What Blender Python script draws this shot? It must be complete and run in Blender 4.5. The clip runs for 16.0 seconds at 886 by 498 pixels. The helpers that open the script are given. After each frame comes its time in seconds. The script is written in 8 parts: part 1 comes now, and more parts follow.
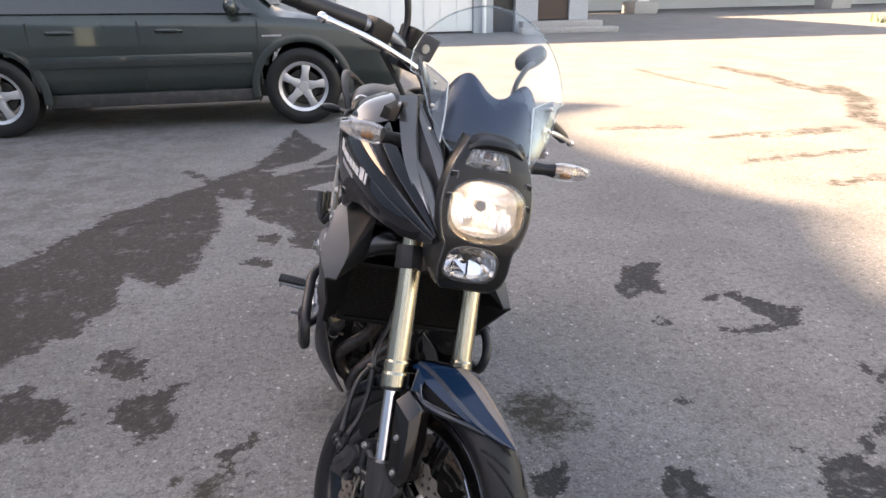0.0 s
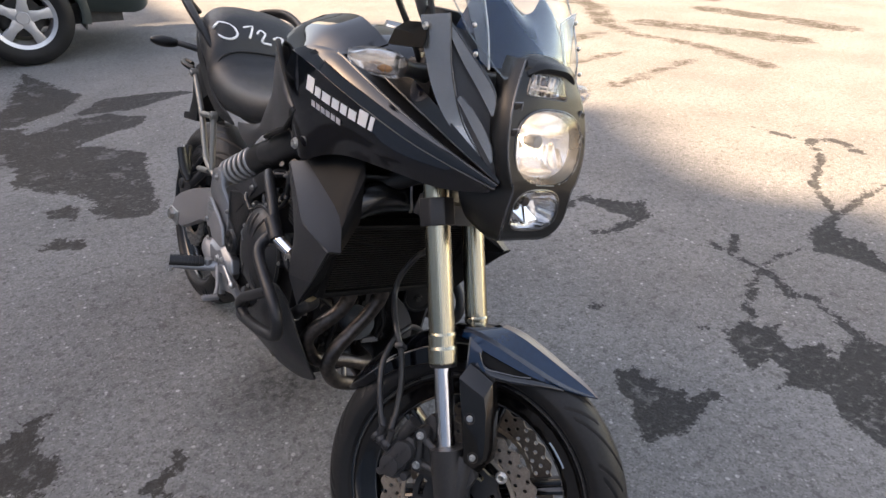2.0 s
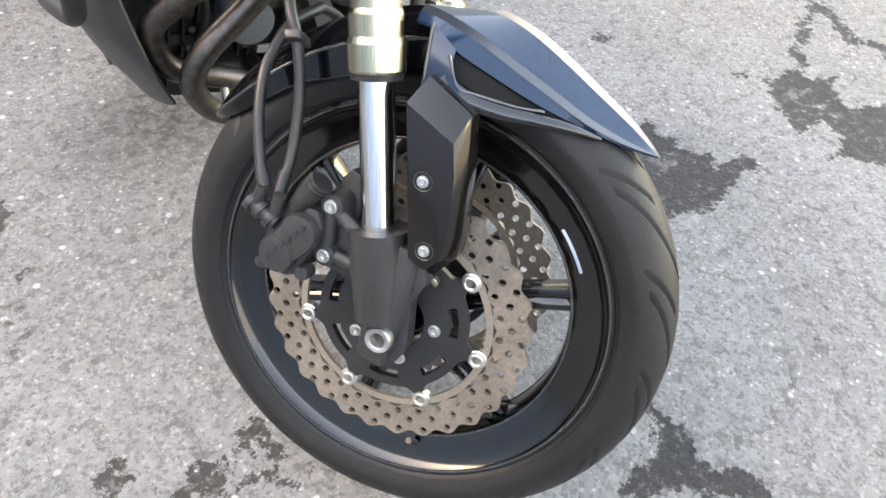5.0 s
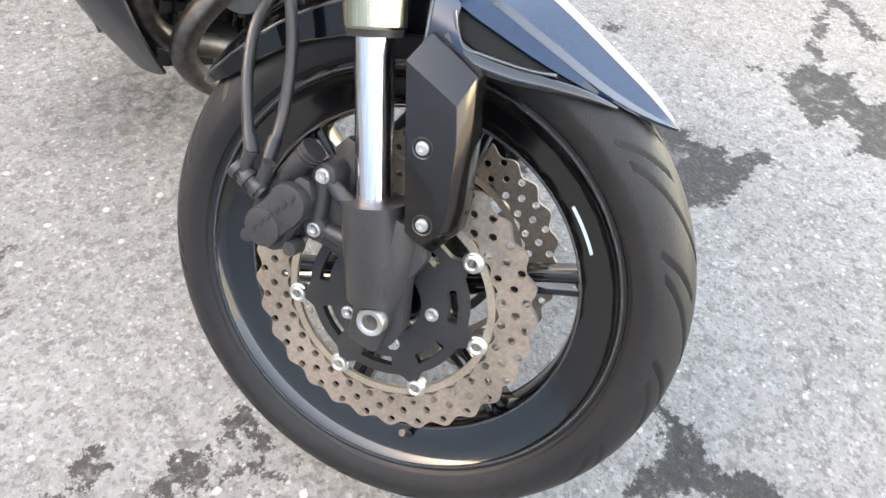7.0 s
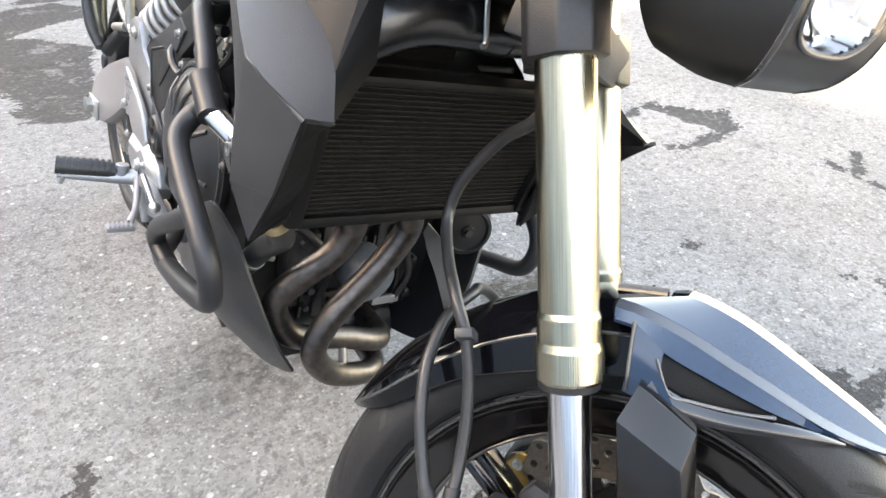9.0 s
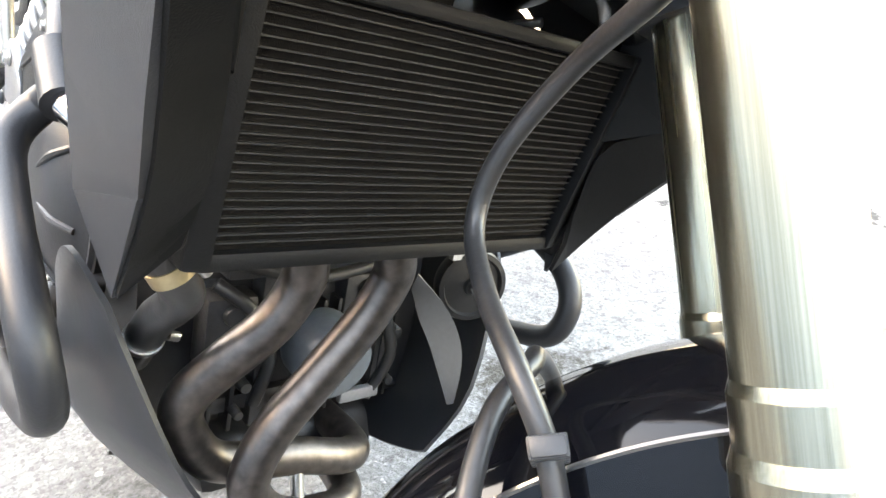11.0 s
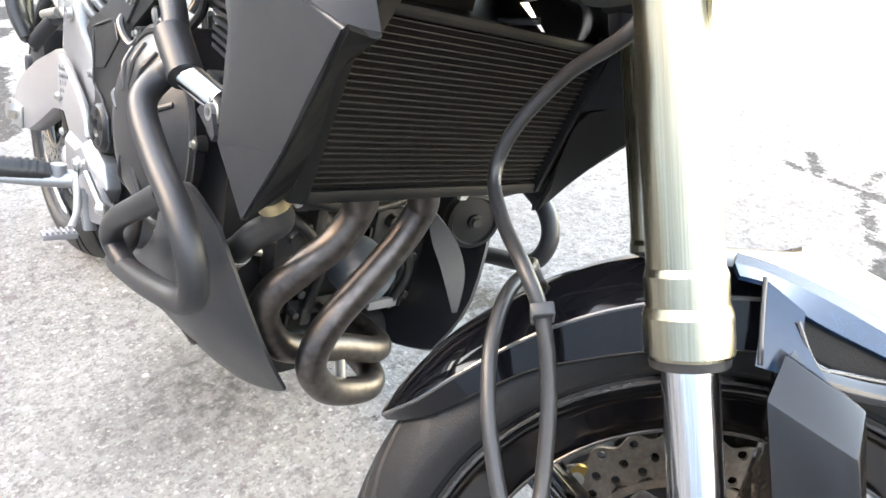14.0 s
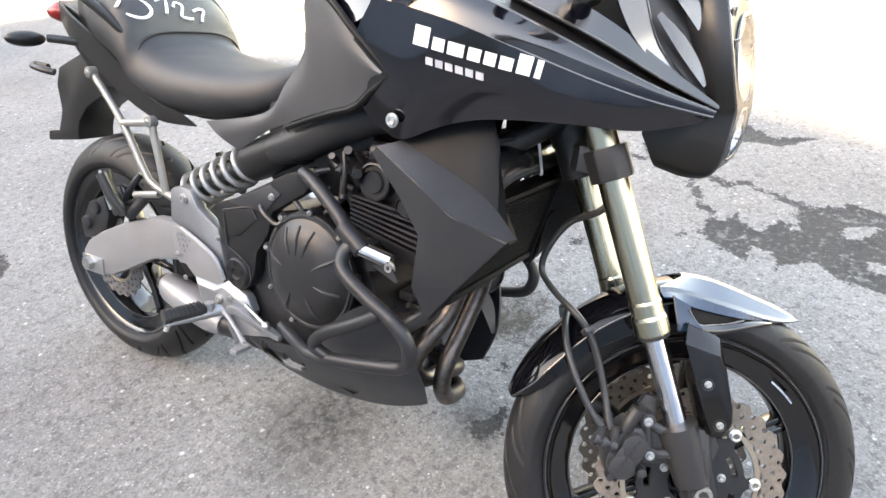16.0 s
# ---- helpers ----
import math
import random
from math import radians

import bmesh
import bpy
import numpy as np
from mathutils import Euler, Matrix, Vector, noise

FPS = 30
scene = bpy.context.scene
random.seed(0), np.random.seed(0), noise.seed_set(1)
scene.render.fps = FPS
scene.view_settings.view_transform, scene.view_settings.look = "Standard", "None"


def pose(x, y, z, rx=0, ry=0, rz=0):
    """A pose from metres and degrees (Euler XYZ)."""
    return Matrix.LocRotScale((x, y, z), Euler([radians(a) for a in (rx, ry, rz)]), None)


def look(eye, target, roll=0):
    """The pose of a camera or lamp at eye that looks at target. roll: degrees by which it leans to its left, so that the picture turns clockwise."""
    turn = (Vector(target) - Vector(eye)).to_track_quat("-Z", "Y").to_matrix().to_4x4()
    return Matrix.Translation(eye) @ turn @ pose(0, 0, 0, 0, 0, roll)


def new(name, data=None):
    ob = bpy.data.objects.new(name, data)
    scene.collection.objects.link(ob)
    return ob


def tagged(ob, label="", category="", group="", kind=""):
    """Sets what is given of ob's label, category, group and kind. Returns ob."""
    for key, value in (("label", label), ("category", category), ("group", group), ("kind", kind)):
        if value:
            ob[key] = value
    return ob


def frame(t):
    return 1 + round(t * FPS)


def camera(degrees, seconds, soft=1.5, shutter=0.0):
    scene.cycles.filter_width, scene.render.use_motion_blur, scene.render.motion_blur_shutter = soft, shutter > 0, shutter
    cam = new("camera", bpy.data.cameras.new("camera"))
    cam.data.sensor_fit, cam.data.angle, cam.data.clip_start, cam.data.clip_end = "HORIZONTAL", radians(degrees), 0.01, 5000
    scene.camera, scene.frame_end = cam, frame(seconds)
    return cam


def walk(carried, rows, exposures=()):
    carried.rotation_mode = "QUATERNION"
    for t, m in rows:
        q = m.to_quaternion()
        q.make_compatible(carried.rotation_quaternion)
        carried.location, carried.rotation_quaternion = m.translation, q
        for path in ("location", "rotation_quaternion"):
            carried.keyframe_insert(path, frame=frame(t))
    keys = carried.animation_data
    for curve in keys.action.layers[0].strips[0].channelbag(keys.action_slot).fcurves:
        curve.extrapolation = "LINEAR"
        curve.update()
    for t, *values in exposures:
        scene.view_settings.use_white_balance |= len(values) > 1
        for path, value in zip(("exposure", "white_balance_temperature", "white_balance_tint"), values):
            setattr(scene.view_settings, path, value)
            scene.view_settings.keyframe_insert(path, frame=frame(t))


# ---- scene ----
cam = camera(68.9, 16.0)
PATH = [
    (0, (-0.132, -0.984, 1.3), (0.235, 0.833, 0.55), -0.9),
    (0.5, (-0.256, -0.879, 1.296), (0.297, 0.876, 0.512), 0.6),
    (1, (-0.422, -0.817, 1.299), (0.407, 0.815, 0.494), 0.5),
    (1.5, (-0.515, -0.739, 1.303), (0.468, 0.794, 0.476), 1.4),
    (2, (-0.531, -0.611, 1.269), (0.478, 0.825, 0.312), 0.2),
    (2.5, (-0.513, -0.524, 1.232), (0.6, 0.757, 0.173), 1.8),
    (3, (-0.513, -0.421, 1.195), (0.615, 0.754, 0.034), 1.6),
    (3.5, (-0.456, -0.347, 1.12), (0.662, 0.683, -0.18), 5.4),
    (4, (-0.343, -0.285, 1.023), (0.615, 0.729, -0.41), 6.3),
    (4.5, (-0.304, -0.287, 0.956), (0.565, 0.734, -0.528), 6.6),
    (4.7, (-0.289, -0.294, 0.927), (0.575, 0.675, -0.595), 7.5),
    (6.8, (-0.266, -0.288, 0.846), (0.594, 0.679, -0.678), 8.7),
    (7, (-0.267, -0.287, 0.847), (0.593, 0.683, -0.676), 8.8),
    (7.5, (-0.276, -0.263, 0.861), (0.576, 0.753, -0.637), 7.6),
    (8, (-0.284, -0.228, 0.912), (0.513, 0.95, -0.495), 1.1),
    (8.5, (-0.297, -0.192, 0.932), (0.521, 1.076, -0.38), 0.4),
    (9, (-0.3, -0.11, 0.916), (0.654, 1.234, -0.217), 0.9),
    (9.2, (-0.286, -0.073, 0.905), (0.72, 1.293, -0.154), 0.6),
    (11.3, (-0.201, 0.093, 0.721), (0.934, 1.48, -0.165), -0.6),
    (11.5, (-0.205, 0.097, 0.718), (0.925, 1.471, -0.196), -0.3),
    (12, (-0.214, 0.106, 0.708), (0.924, 1.446, -0.245), 0.9),
    (12.5, (-0.227, 0.116, 0.704), (0.908, 1.439, -0.278), 1.4),
    (13, (-0.243, 0.11, 0.702), (0.885, 1.384, -0.348), 2.6),
    (13.5, (-0.271, 0.082, 0.74), (0.903, 1.316, -0.309), 2.3),
    (14, (-0.33, -0.003, 0.809), (0.81, 1.264, -0.236), 2.0),
    (14.5, (-0.433, -0.158, 0.898), (0.691, 1.068, -0.213), 1.4),
    (15, (-0.554, -0.277, 1.037), (0.679, 0.83, -0.083), 4.8),
    (15.5, (-0.683, -0.203, 1.142), (0.592, 0.872, 0.038), -0.1),
    (16, (-0.796, -0.049, 1.201), (0.591, 0.912, 0.128), -4.2),
]
walk(cam, [(t, look(eye, target, roll)) for t, eye, target, roll in PATH],
     exposures=[(0, 2.72, 10600, 22), (1.5, 2.38, 10300, 21), (3, 2.94, 10700, 19), (4, 3.62, 11300, 16), (7, 4.32, 11700, 15), (9, 4.25, 11300, 14), (12, 5.32, 11500, 12), (13, 4.95, 11500, 13), (14.5, 4.66, 11200, 14), (16, 4.02, 11000, 15)])

# ---- light ----
SUN_DIR = Vector((-0.74, 0.42, 0.53)).normalized()
world = bpy.data.worlds.new("sky")
scene.world = world
world.use_nodes = True
wn = world.node_tree
sky = wn.nodes.new("ShaderNodeTexSky")
sky.sky_type = 'NISHITA'
sky.sun_disc = False
sky.sun_elevation = math.asin(SUN_DIR.z)
sky.sun_rotation = math.atan2(SUN_DIR.x, SUN_DIR.y)
sky.air_density, sky.dust_density, sky.ozone_density = 1.0, 1.0, 1.2
wn.nodes["Background"].inputs[1].default_value = 0.15
wn.links.new(sky.outputs[0], wn.nodes["Background"].inputs[0])
sun_data = bpy.data.lights.new("sun", 'SUN')
sun_data.energy, sun_data.angle, sun_data.color = 5.0, radians(0.8), (1.0, 0.945, 0.865)
sun = new("sun", sun_data)
sun.matrix_world = look(SUN_DIR * 60, (0, 0, 0))


# ---- materials ----
def mat(name, base, rough=0.5, metal=0.0, vary=0.15, scale=40.0, bump=0.1, bscale=None, coat=0.0, tint=None, rvary=0.12, dust=0.0, emit=None, spec=0.5):
    """A principled surface with colour and roughness varied at two scales, and fine relief."""
    m = bpy.data.materials.new(name)
    m.use_nodes = True
    n, l = m.node_tree.nodes, m.node_tree.links
    p = n["Principled BSDF"]
    tc = n.new("ShaderNodeTexCoord")
    big, fine = n.new("ShaderNodeTexNoise"), n.new("ShaderNodeTexNoise")
    big.inputs["Scale"].default_value, fine.inputs["Scale"].default_value = scale * 0.2, scale * 4
    big.inputs["Detail"].default_value, fine.inputs["Detail"].default_value = 5, 3
    for q in (big, fine):
        l.new(tc.outputs["Object"], q.inputs["Vector"])
    add = n.new("ShaderNodeMath")
    add.operation = 'ADD'
    l.new(big.outputs["Fac"], add.inputs[0])
    l.new(fine.outputs["Fac"], add.inputs[1])
    ramp = n.new("ShaderNodeValToRGB")
    lo = [c * (1 - vary) for c in base]
    hi = [min(1, c * (1 + vary)) for c in (tint or base)]
    ramp.color_ramp.elements[0].position, ramp.color_ramp.elements[1].position = 0.3, 0.7
    ramp.color_ramp.elements[0].color, ramp.color_ramp.elements[1].color = (*lo, 1), (*hi, 1)
    half = n.new("ShaderNodeMath")
    half.operation = 'MULTIPLY'
    half.inputs[1].default_value = 0.5
    l.new(add.outputs[0], half.inputs[0])
    l.new(half.outputs[0], ramp.inputs["Fac"])
    col = ramp.outputs["Color"]
    if dust > 0:
        dn = n.new("ShaderNodeTexNoise")
        dn.inputs["Scale"].default_value, dn.inputs["Detail"].default_value = scale * 0.5, 8
        l.new(tc.outputs["Object"], dn.inputs["Vector"])
        dr = n.new("ShaderNodeMapRange")
        dr.inputs["From Min"].default_value, dr.inputs["From Max"].default_value = 0.45, 0.75
        dr.inputs["To Max"].default_value = dust
        l.new(dn.outputs["Fac"], dr.inputs["Value"])
        mx = n.new("ShaderNodeMix")
        mx.data_type = 'RGBA'
        l.new(dr.outputs[0], mx.inputs["Factor"])
        l.new(col, mx.inputs["A"])
        mx.inputs["B"].default_value = (0.22, 0.19, 0.16, 1)
        col = mx.outputs["Result"]
    l.new(col, p.inputs["Base Color"])
    rr = n.new("ShaderNodeMapRange")
    rr.inputs["To Min"].default_value, rr.inputs["To Max"].default_value = max(0.01, rough - rvary * rough), min(1, rough + rvary)
    l.new(big.outputs["Fac"], rr.inputs["Value"])
    l.new(rr.outputs[0], p.inputs["Roughness"])
    p.inputs["Metallic"].default_value = metal
    p.inputs["Specular IOR Level"].default_value = spec
    p.inputs["Coat Weight"].default_value = coat
    p.inputs["Coat Roughness"].default_value = 0.04
    if emit:
        p.inputs["Emission Color"].default_value = (*emit[:3], 1)
        p.inputs["Emission Strength"].default_value = emit[3]
    if bump > 0:
        bn = n.new("ShaderNodeTexNoise")
        bn.inputs["Scale"].default_value, bn.inputs["Detail"].default_value = bscale or scale * 6, 3
        l.new(tc.outputs["Object"], bn.inputs["Vector"])
        b = n.new("ShaderNodeBump")
        b.inputs["Strength"].default_value, b.inputs["Distance"].default_value = bump, 0.001
        l.new(bn.outputs["Fac"], b.inputs["Height"])
        l.new(b.outputs[0], p.inputs["Normal"])
    return m


def clear(name, tint=(1, 1, 1), gloss=0.12, rough=0.02):
    """Clear plastic or glass sheet: see-through, with a mirror film that grows at grazing angles."""
    m = bpy.data.materials.new(name)
    m.use_nodes = True
    n, l = m.node_tree.nodes, m.node_tree.links
    n.remove(n["Principled BSDF"])
    tr, gl, mx = n.new("ShaderNodeBsdfTransparent"), n.new("ShaderNodeBsdfGlossy"), n.new("ShaderNodeMixShader")
    tr.inputs["Color"].default_value = (*tint, 1)
    gl.inputs["Roughness"].default_value = rough
    lw, mr = n.new("ShaderNodeLayerWeight"), n.new("ShaderNodeMapRange")
    lw.inputs["Blend"].default_value = 0.25
    mr.inputs["To Min"].default_value, mr.inputs["To Max"].default_value = gloss * 0.5, min(1, gloss * 4)
    l.new(lw.outputs["Fresnel"], mr.inputs["Value"])
    l.new(mr.outputs[0], mx.inputs["Fac"])
    l.new(tr.outputs[0], mx.inputs[1])
    l.new(gl.outputs[0], mx.inputs[2])
    l.new(mx.outputs[0], n["Material Output"].inputs["Surface"])
    return m


PAINT = mat("gloss_black_paint", (0.0026, 0.0030, 0.0052), 0.05, 0, 0.2, 30, 0.0, rvary=0.03, spec=0.8)
# strips lighter than the paint, so edge highlights sit in the colour
EDGE = mat("black_edge_highlight", (0.032, 0.032, 0.033), 0.20, 0, 0.2, 30, 0.0, rvary=0.05, spec=1.0)
MASKBLACK = mat("satin_black_plastic", (0.008, 0.008, 0.008), 0.30, 0, 0.25, 60, 0.12, 900, spec=0.4)
FINGREY = mat("satin_grey_paint", (0.33, 0.326, 0.32), 0.20, 0.75, 0.12, 60, 0.0, spec=0.8)
# visor base tinted with the blue sky it would mirror
VISOR = mat("visor_sky_blue", (0.004, 0.018, 0.045), 0.08, 0, 0.2, 30, 0.0, spec=0.5)
# bright lamp wall with the headlight's warm glow in its colour
GLOWWALL = mat("warm_glow_wall", (0.46, 0.38, 0.29), 0.22, 0.9, 0.1, 60, 0.0)
SIGREF = mat("signal_reflector", (0.78, 0.73, 0.70), 0.16, 0.85, 0.1, 60, 0.0)
BROWNGLASS = mat("brown_bulb_glass", (0.10, 0.05, 0.04), 0.1, 0, 0.1, 40, 0.0)
DUCT = mat("satin_black_duct", (0.007, 0.007, 0.0075), 0.20, 0, 0.2, 40, 0.0, spec=0.8)
MATTE = mat("matte_black_plastic", (0.010, 0.0101, 0.0108), 0.36, 0, 0.25, 60, 0.25, 900, dust=0.01, spec=0.3)
GREY = mat("dark_grey_plastic", (0.0162, 0.0174, 0.0205), 0.38, 0, 0.2, 60, 0.3, 1200, dust=0.012, spec=0.52)
BLACKMETAL = mat("black_coated_steel", (0.0125, 0.0130, 0.0150), 0.40, 0, 0.2, 60, 0.15, 500, dust=0.005, spec=0.40)
CASTING = mat("black_cast_metal", (0.014, 0.014, 0.0155), 0.36, 0.1, 0.3, 80, 0.22, 700, dust=0.015, spec=0.45)
CASTGREY = mat("charcoal_cast_metal", (0.031, 0.031, 0.0325), 0.33, 0.2, 0.25, 80, 0.35, 700, dust=0.02, spec=0.4)
RUBBER = mat("tyre_rubber", (0.0105, 0.0106, 0.0114), 0.45, 0, 0.3, 40, 0.4, 600, dust=0.012, spec=0.28)
HOSE = mat("black_rubber_hose", (0.016, 0.016, 0.017), 0.34, 0, 0.2, 60, 0.15, dust=0.04, spec=0.45)
GOLD = mat("champagne_anodised_tube", (0.41, 0.382, 0.295), 0.22, 1, 0.36, 260, 0.03, rvary=0.12)
CHROME = mat("chrome", (0.72, 0.72, 0.73), 0.07, 1, 0.04, 30, 0.0)
STANCHION = mat("chrome_reflection_streaks", (0.66, 0.66, 0.68), 0.10, 1, 0.45, 420, 0.0, rvary=0.12)
STEEL = mat("zinc_steel", (0.55, 0.54, 0.52), 0.3, 1, 0.15, 80, 0.1)
SILVER = mat("silver_cast_aluminium", (0.28, 0.288, 0.30), 0.38, 0.8, 0.12, 60, 0.2, 800, dust=0.10)
SATIN = mat("grey_painted_aluminium", (0.22, 0.22, 0.23), 0.42, 0.4, 0.12, 60, 0.15, dust=0.25)
TUBEGREY = mat("grey_painted_tube", (0.24, 0.235, 0.22), 0.35, 0.5, 0.12, 60, 0.1, dust=0.1)
RIM = mat("gloss_black_rim", (0.0025, 0.0025, 0.003), 0.07, 0, 0.2, 40, 0.0, spec=0.7)
STAY = mat("brown_black_gloss", (0.0042, 0.0033, 0.0029), 0.06, 0, 0.5, 22, 0.22, 26, spec=0.55)
# dark gloss with the blue of reflected sky deepened in its base
BEAK = mat("blue_black_sky_gloss", (0.002, 0.0155, 0.040), 0.05, 0, 0.2, 30, 0.0, spec=0.5)
FENDER = mat("gloss_black_fender", (0.0028, 0.0030, 0.0040), 0.05, 0, 0.2, 30, 0.0, rvary=0.02, spec=0.32)
# matte black darkened for the shade inside shrouds, recesses and gaps
INNER = mat("shaded_black_plastic", (0.004, 0.004, 0.0042), 0.5, 0, 0.25, 60, 0.25, 900, spec=0.2)
# pale blue base carries the sky's sheen on the beak chamfer
RIDGE = mat("sky_sheen_ridge", (0.018, 0.023, 0.032), 0.20, 0, 0.2, 30, 0.0, spec=1.0)
# cream of reflected sunlit ground put into the crest colour, with brown scuffs
PALECREST = mat("pale_reflecting_crest", (0.26, 0.235, 0.205), 0.30, 0, 0.5, 160, 0.2, tint=(0.10, 0.065, 0.05), spec=0.9)
ROTOR = mat("browned_brake_disc", (0.19, 0.155, 0.13), 0.5, 0.55, 0.3, 60, 0.2, tint=(0.21, 0.175, 0.145), rvary=0.2)
ROTORIN = mat("pale_rusty_disc_edge", (0.27, 0.225, 0.18), 0.45, 0.6, 0.25, 90, 0.2)
REARDISC = mat("dull_steel_disc", (0.16, 0.155, 0.15), 0.45, 0.6, 0.25, 60, 0.2)
CARRIER = mat("dark_anodised_carrier", (0.014, 0.0145, 0.016), 0.42, 0.2, 0.2, 60, 0.2, dust=0.04)
HEADER = mat("browned_exhaust_steel", (0.058, 0.052, 0.050), 0.29, 0.9, 0.30, 25, 0.15, tint=(0.112, 0.096, 0.089), rvary=0.25)
VINYL = mat("black_vinyl", (0.010, 0.0105, 0.012), 0.40, 0, 0.15, 80, 0.5, 1400, dust=0.02)
CORE = mat("radiator_core", (0.0105, 0.0097, 0.0092), 0.9, 0, 0.3, 200, 0.8, 1500, spec=0.03)

FIN = mat("radiator_tube", (0.019, 0.0183, 0.0177), 0.45, 0.0, 0.5, 120, 0.4, 900, spec=0.2)
WHITE = mat("white_lettering", (0.72, 0.72, 0.72), 0.4, 0, 0.05, 40, 0.0)
GREYLET = mat("grey_lettering", (0.38, 0.38, 0.40), 0.4, 0, 0.05, 40, 0.0)
CHALK = mat("white_marker_chalk", (0.8, 0.8, 0.8), 0.8, 0, 0.15, 200, 0.3)
AMBER = mat("amber_bulb", (0.40, 0.17, 0.06), 0.2, 0, 0.1, 40, 0.0)
MIRROR = mat("lamp_reflector", (0.82, 0.82, 0.83), 0.06, 1, 0.03, 30, 0.0)
WARMREF = mat("lit_lamp_reflector", (0.88, 0.88, 0.88), 0.14, 0.9, 0.05, 60, 0.0, emit=(1.0, 0.94, 0.88, 0.03))
BULB = mat("glowing_bulb", (1, 0.95, 0.85), 0.3, 0, 0, 30, 0, emit=(1.0, 0.92, 0.80, 6.0))
SCREEN = clear("clear_acrylic", (0.93, 0.96, 0.97), 0.035)
LENS = clear("clear_lamp_lens", (0.96, 0.96, 0.96), 0.14)
CARPAINT = mat("green_grey_car_paint", (0.030, 0.043, 0.042), 0.25, 0.4, 0.08, 5, 0.0, coat=0.5, dust=0.06)
CARDARK = mat("dark_car_plastic", (0.02, 0.021, 0.022), 0.55, 0, 0.2, 30, 0.2, dust=0.15)
CARGLASS = mat("dark_car_glass", (0.01, 0.014, 0.016), 0.04, 0, 0.1, 5, 0.0, spec=0.8)
ALLOY = mat("silver_alloy", (0.55, 0.56, 0.58), 0.3, 0.75, 0.08, 20, 0.05, dust=0.15)
CONCRETE = mat("grey_concrete", (0.30, 0.29, 0.28), 0.85, 0, 0.2, 4, 0.6, 60)
# cool blue for unseen blocks, to keep warm bounce off the motorcycle
COOLBOUNCE = mat("slate_blue_bounce", (0.24, 0.30, 0.39), 0.85, 0, 0.12, 3, 0.4, 90)
COVERGREY = mat("satin_mid_grey_plastic", (0.046, 0.047, 0.050), 0.40, 0, 0.15, 60, 0.3, 1200, spec=0.6)
RENDERED = mat("pale_grey_rendered_wall", (0.35, 0.37, 0.39), 0.85, 0, 0.12, 3, 0.4, 90)
BROWNDOOR = mat("dark_brown_door", (0.045, 0.025, 0.02), 0.5, 0, 0.2, 6, 0.2)
WHITEPAINT = mat("white_painted_metal", (0.70, 0.71, 0.70), 0.4, 0, 0.08, 8, 0.1)
RUSTBEAM = mat("brown_rusty_beam", (0.16, 0.085, 0.055), 0.8, 0, 0.35, 6, 0.5)
GRASS = mat("dry_green_grass", (0.10, 0.13, 0.05), 0.8, 0, 0.4, 20, 0.3)
ROOFING = mat("dark_roofing", (0.09, 0.09, 0.09), 0.9, 0, 0.2, 2, 0.3)


def streaked(m, lean):
    """Stretch a material's tone into reflection streaks along a fork leg that leans by so many degrees."""
    n, l = m.node_tree.nodes, m.node_tree.links
    tc, mp = n.new("ShaderNodeTexCoord"), n.new("ShaderNodeMapping")
    mp.vector_type = 'TEXTURE'
    mp.inputs["Rotation"].default_value = (-radians(lean), 0, 0)
    mp.inputs["Scale"].default_value = (1, 1, 90)
    l.new(tc.outputs["Object"], mp.inputs["Vector"])
    for q in [q for q in n if q.type == 'TEX_NOISE']:
        l.new(mp.outputs[0], q.inputs["Vector"])


# tone streaks stand for reflections running down the fork tubes
streaked(GOLD, 24.6)
streaked(STANCHION, 24.6)


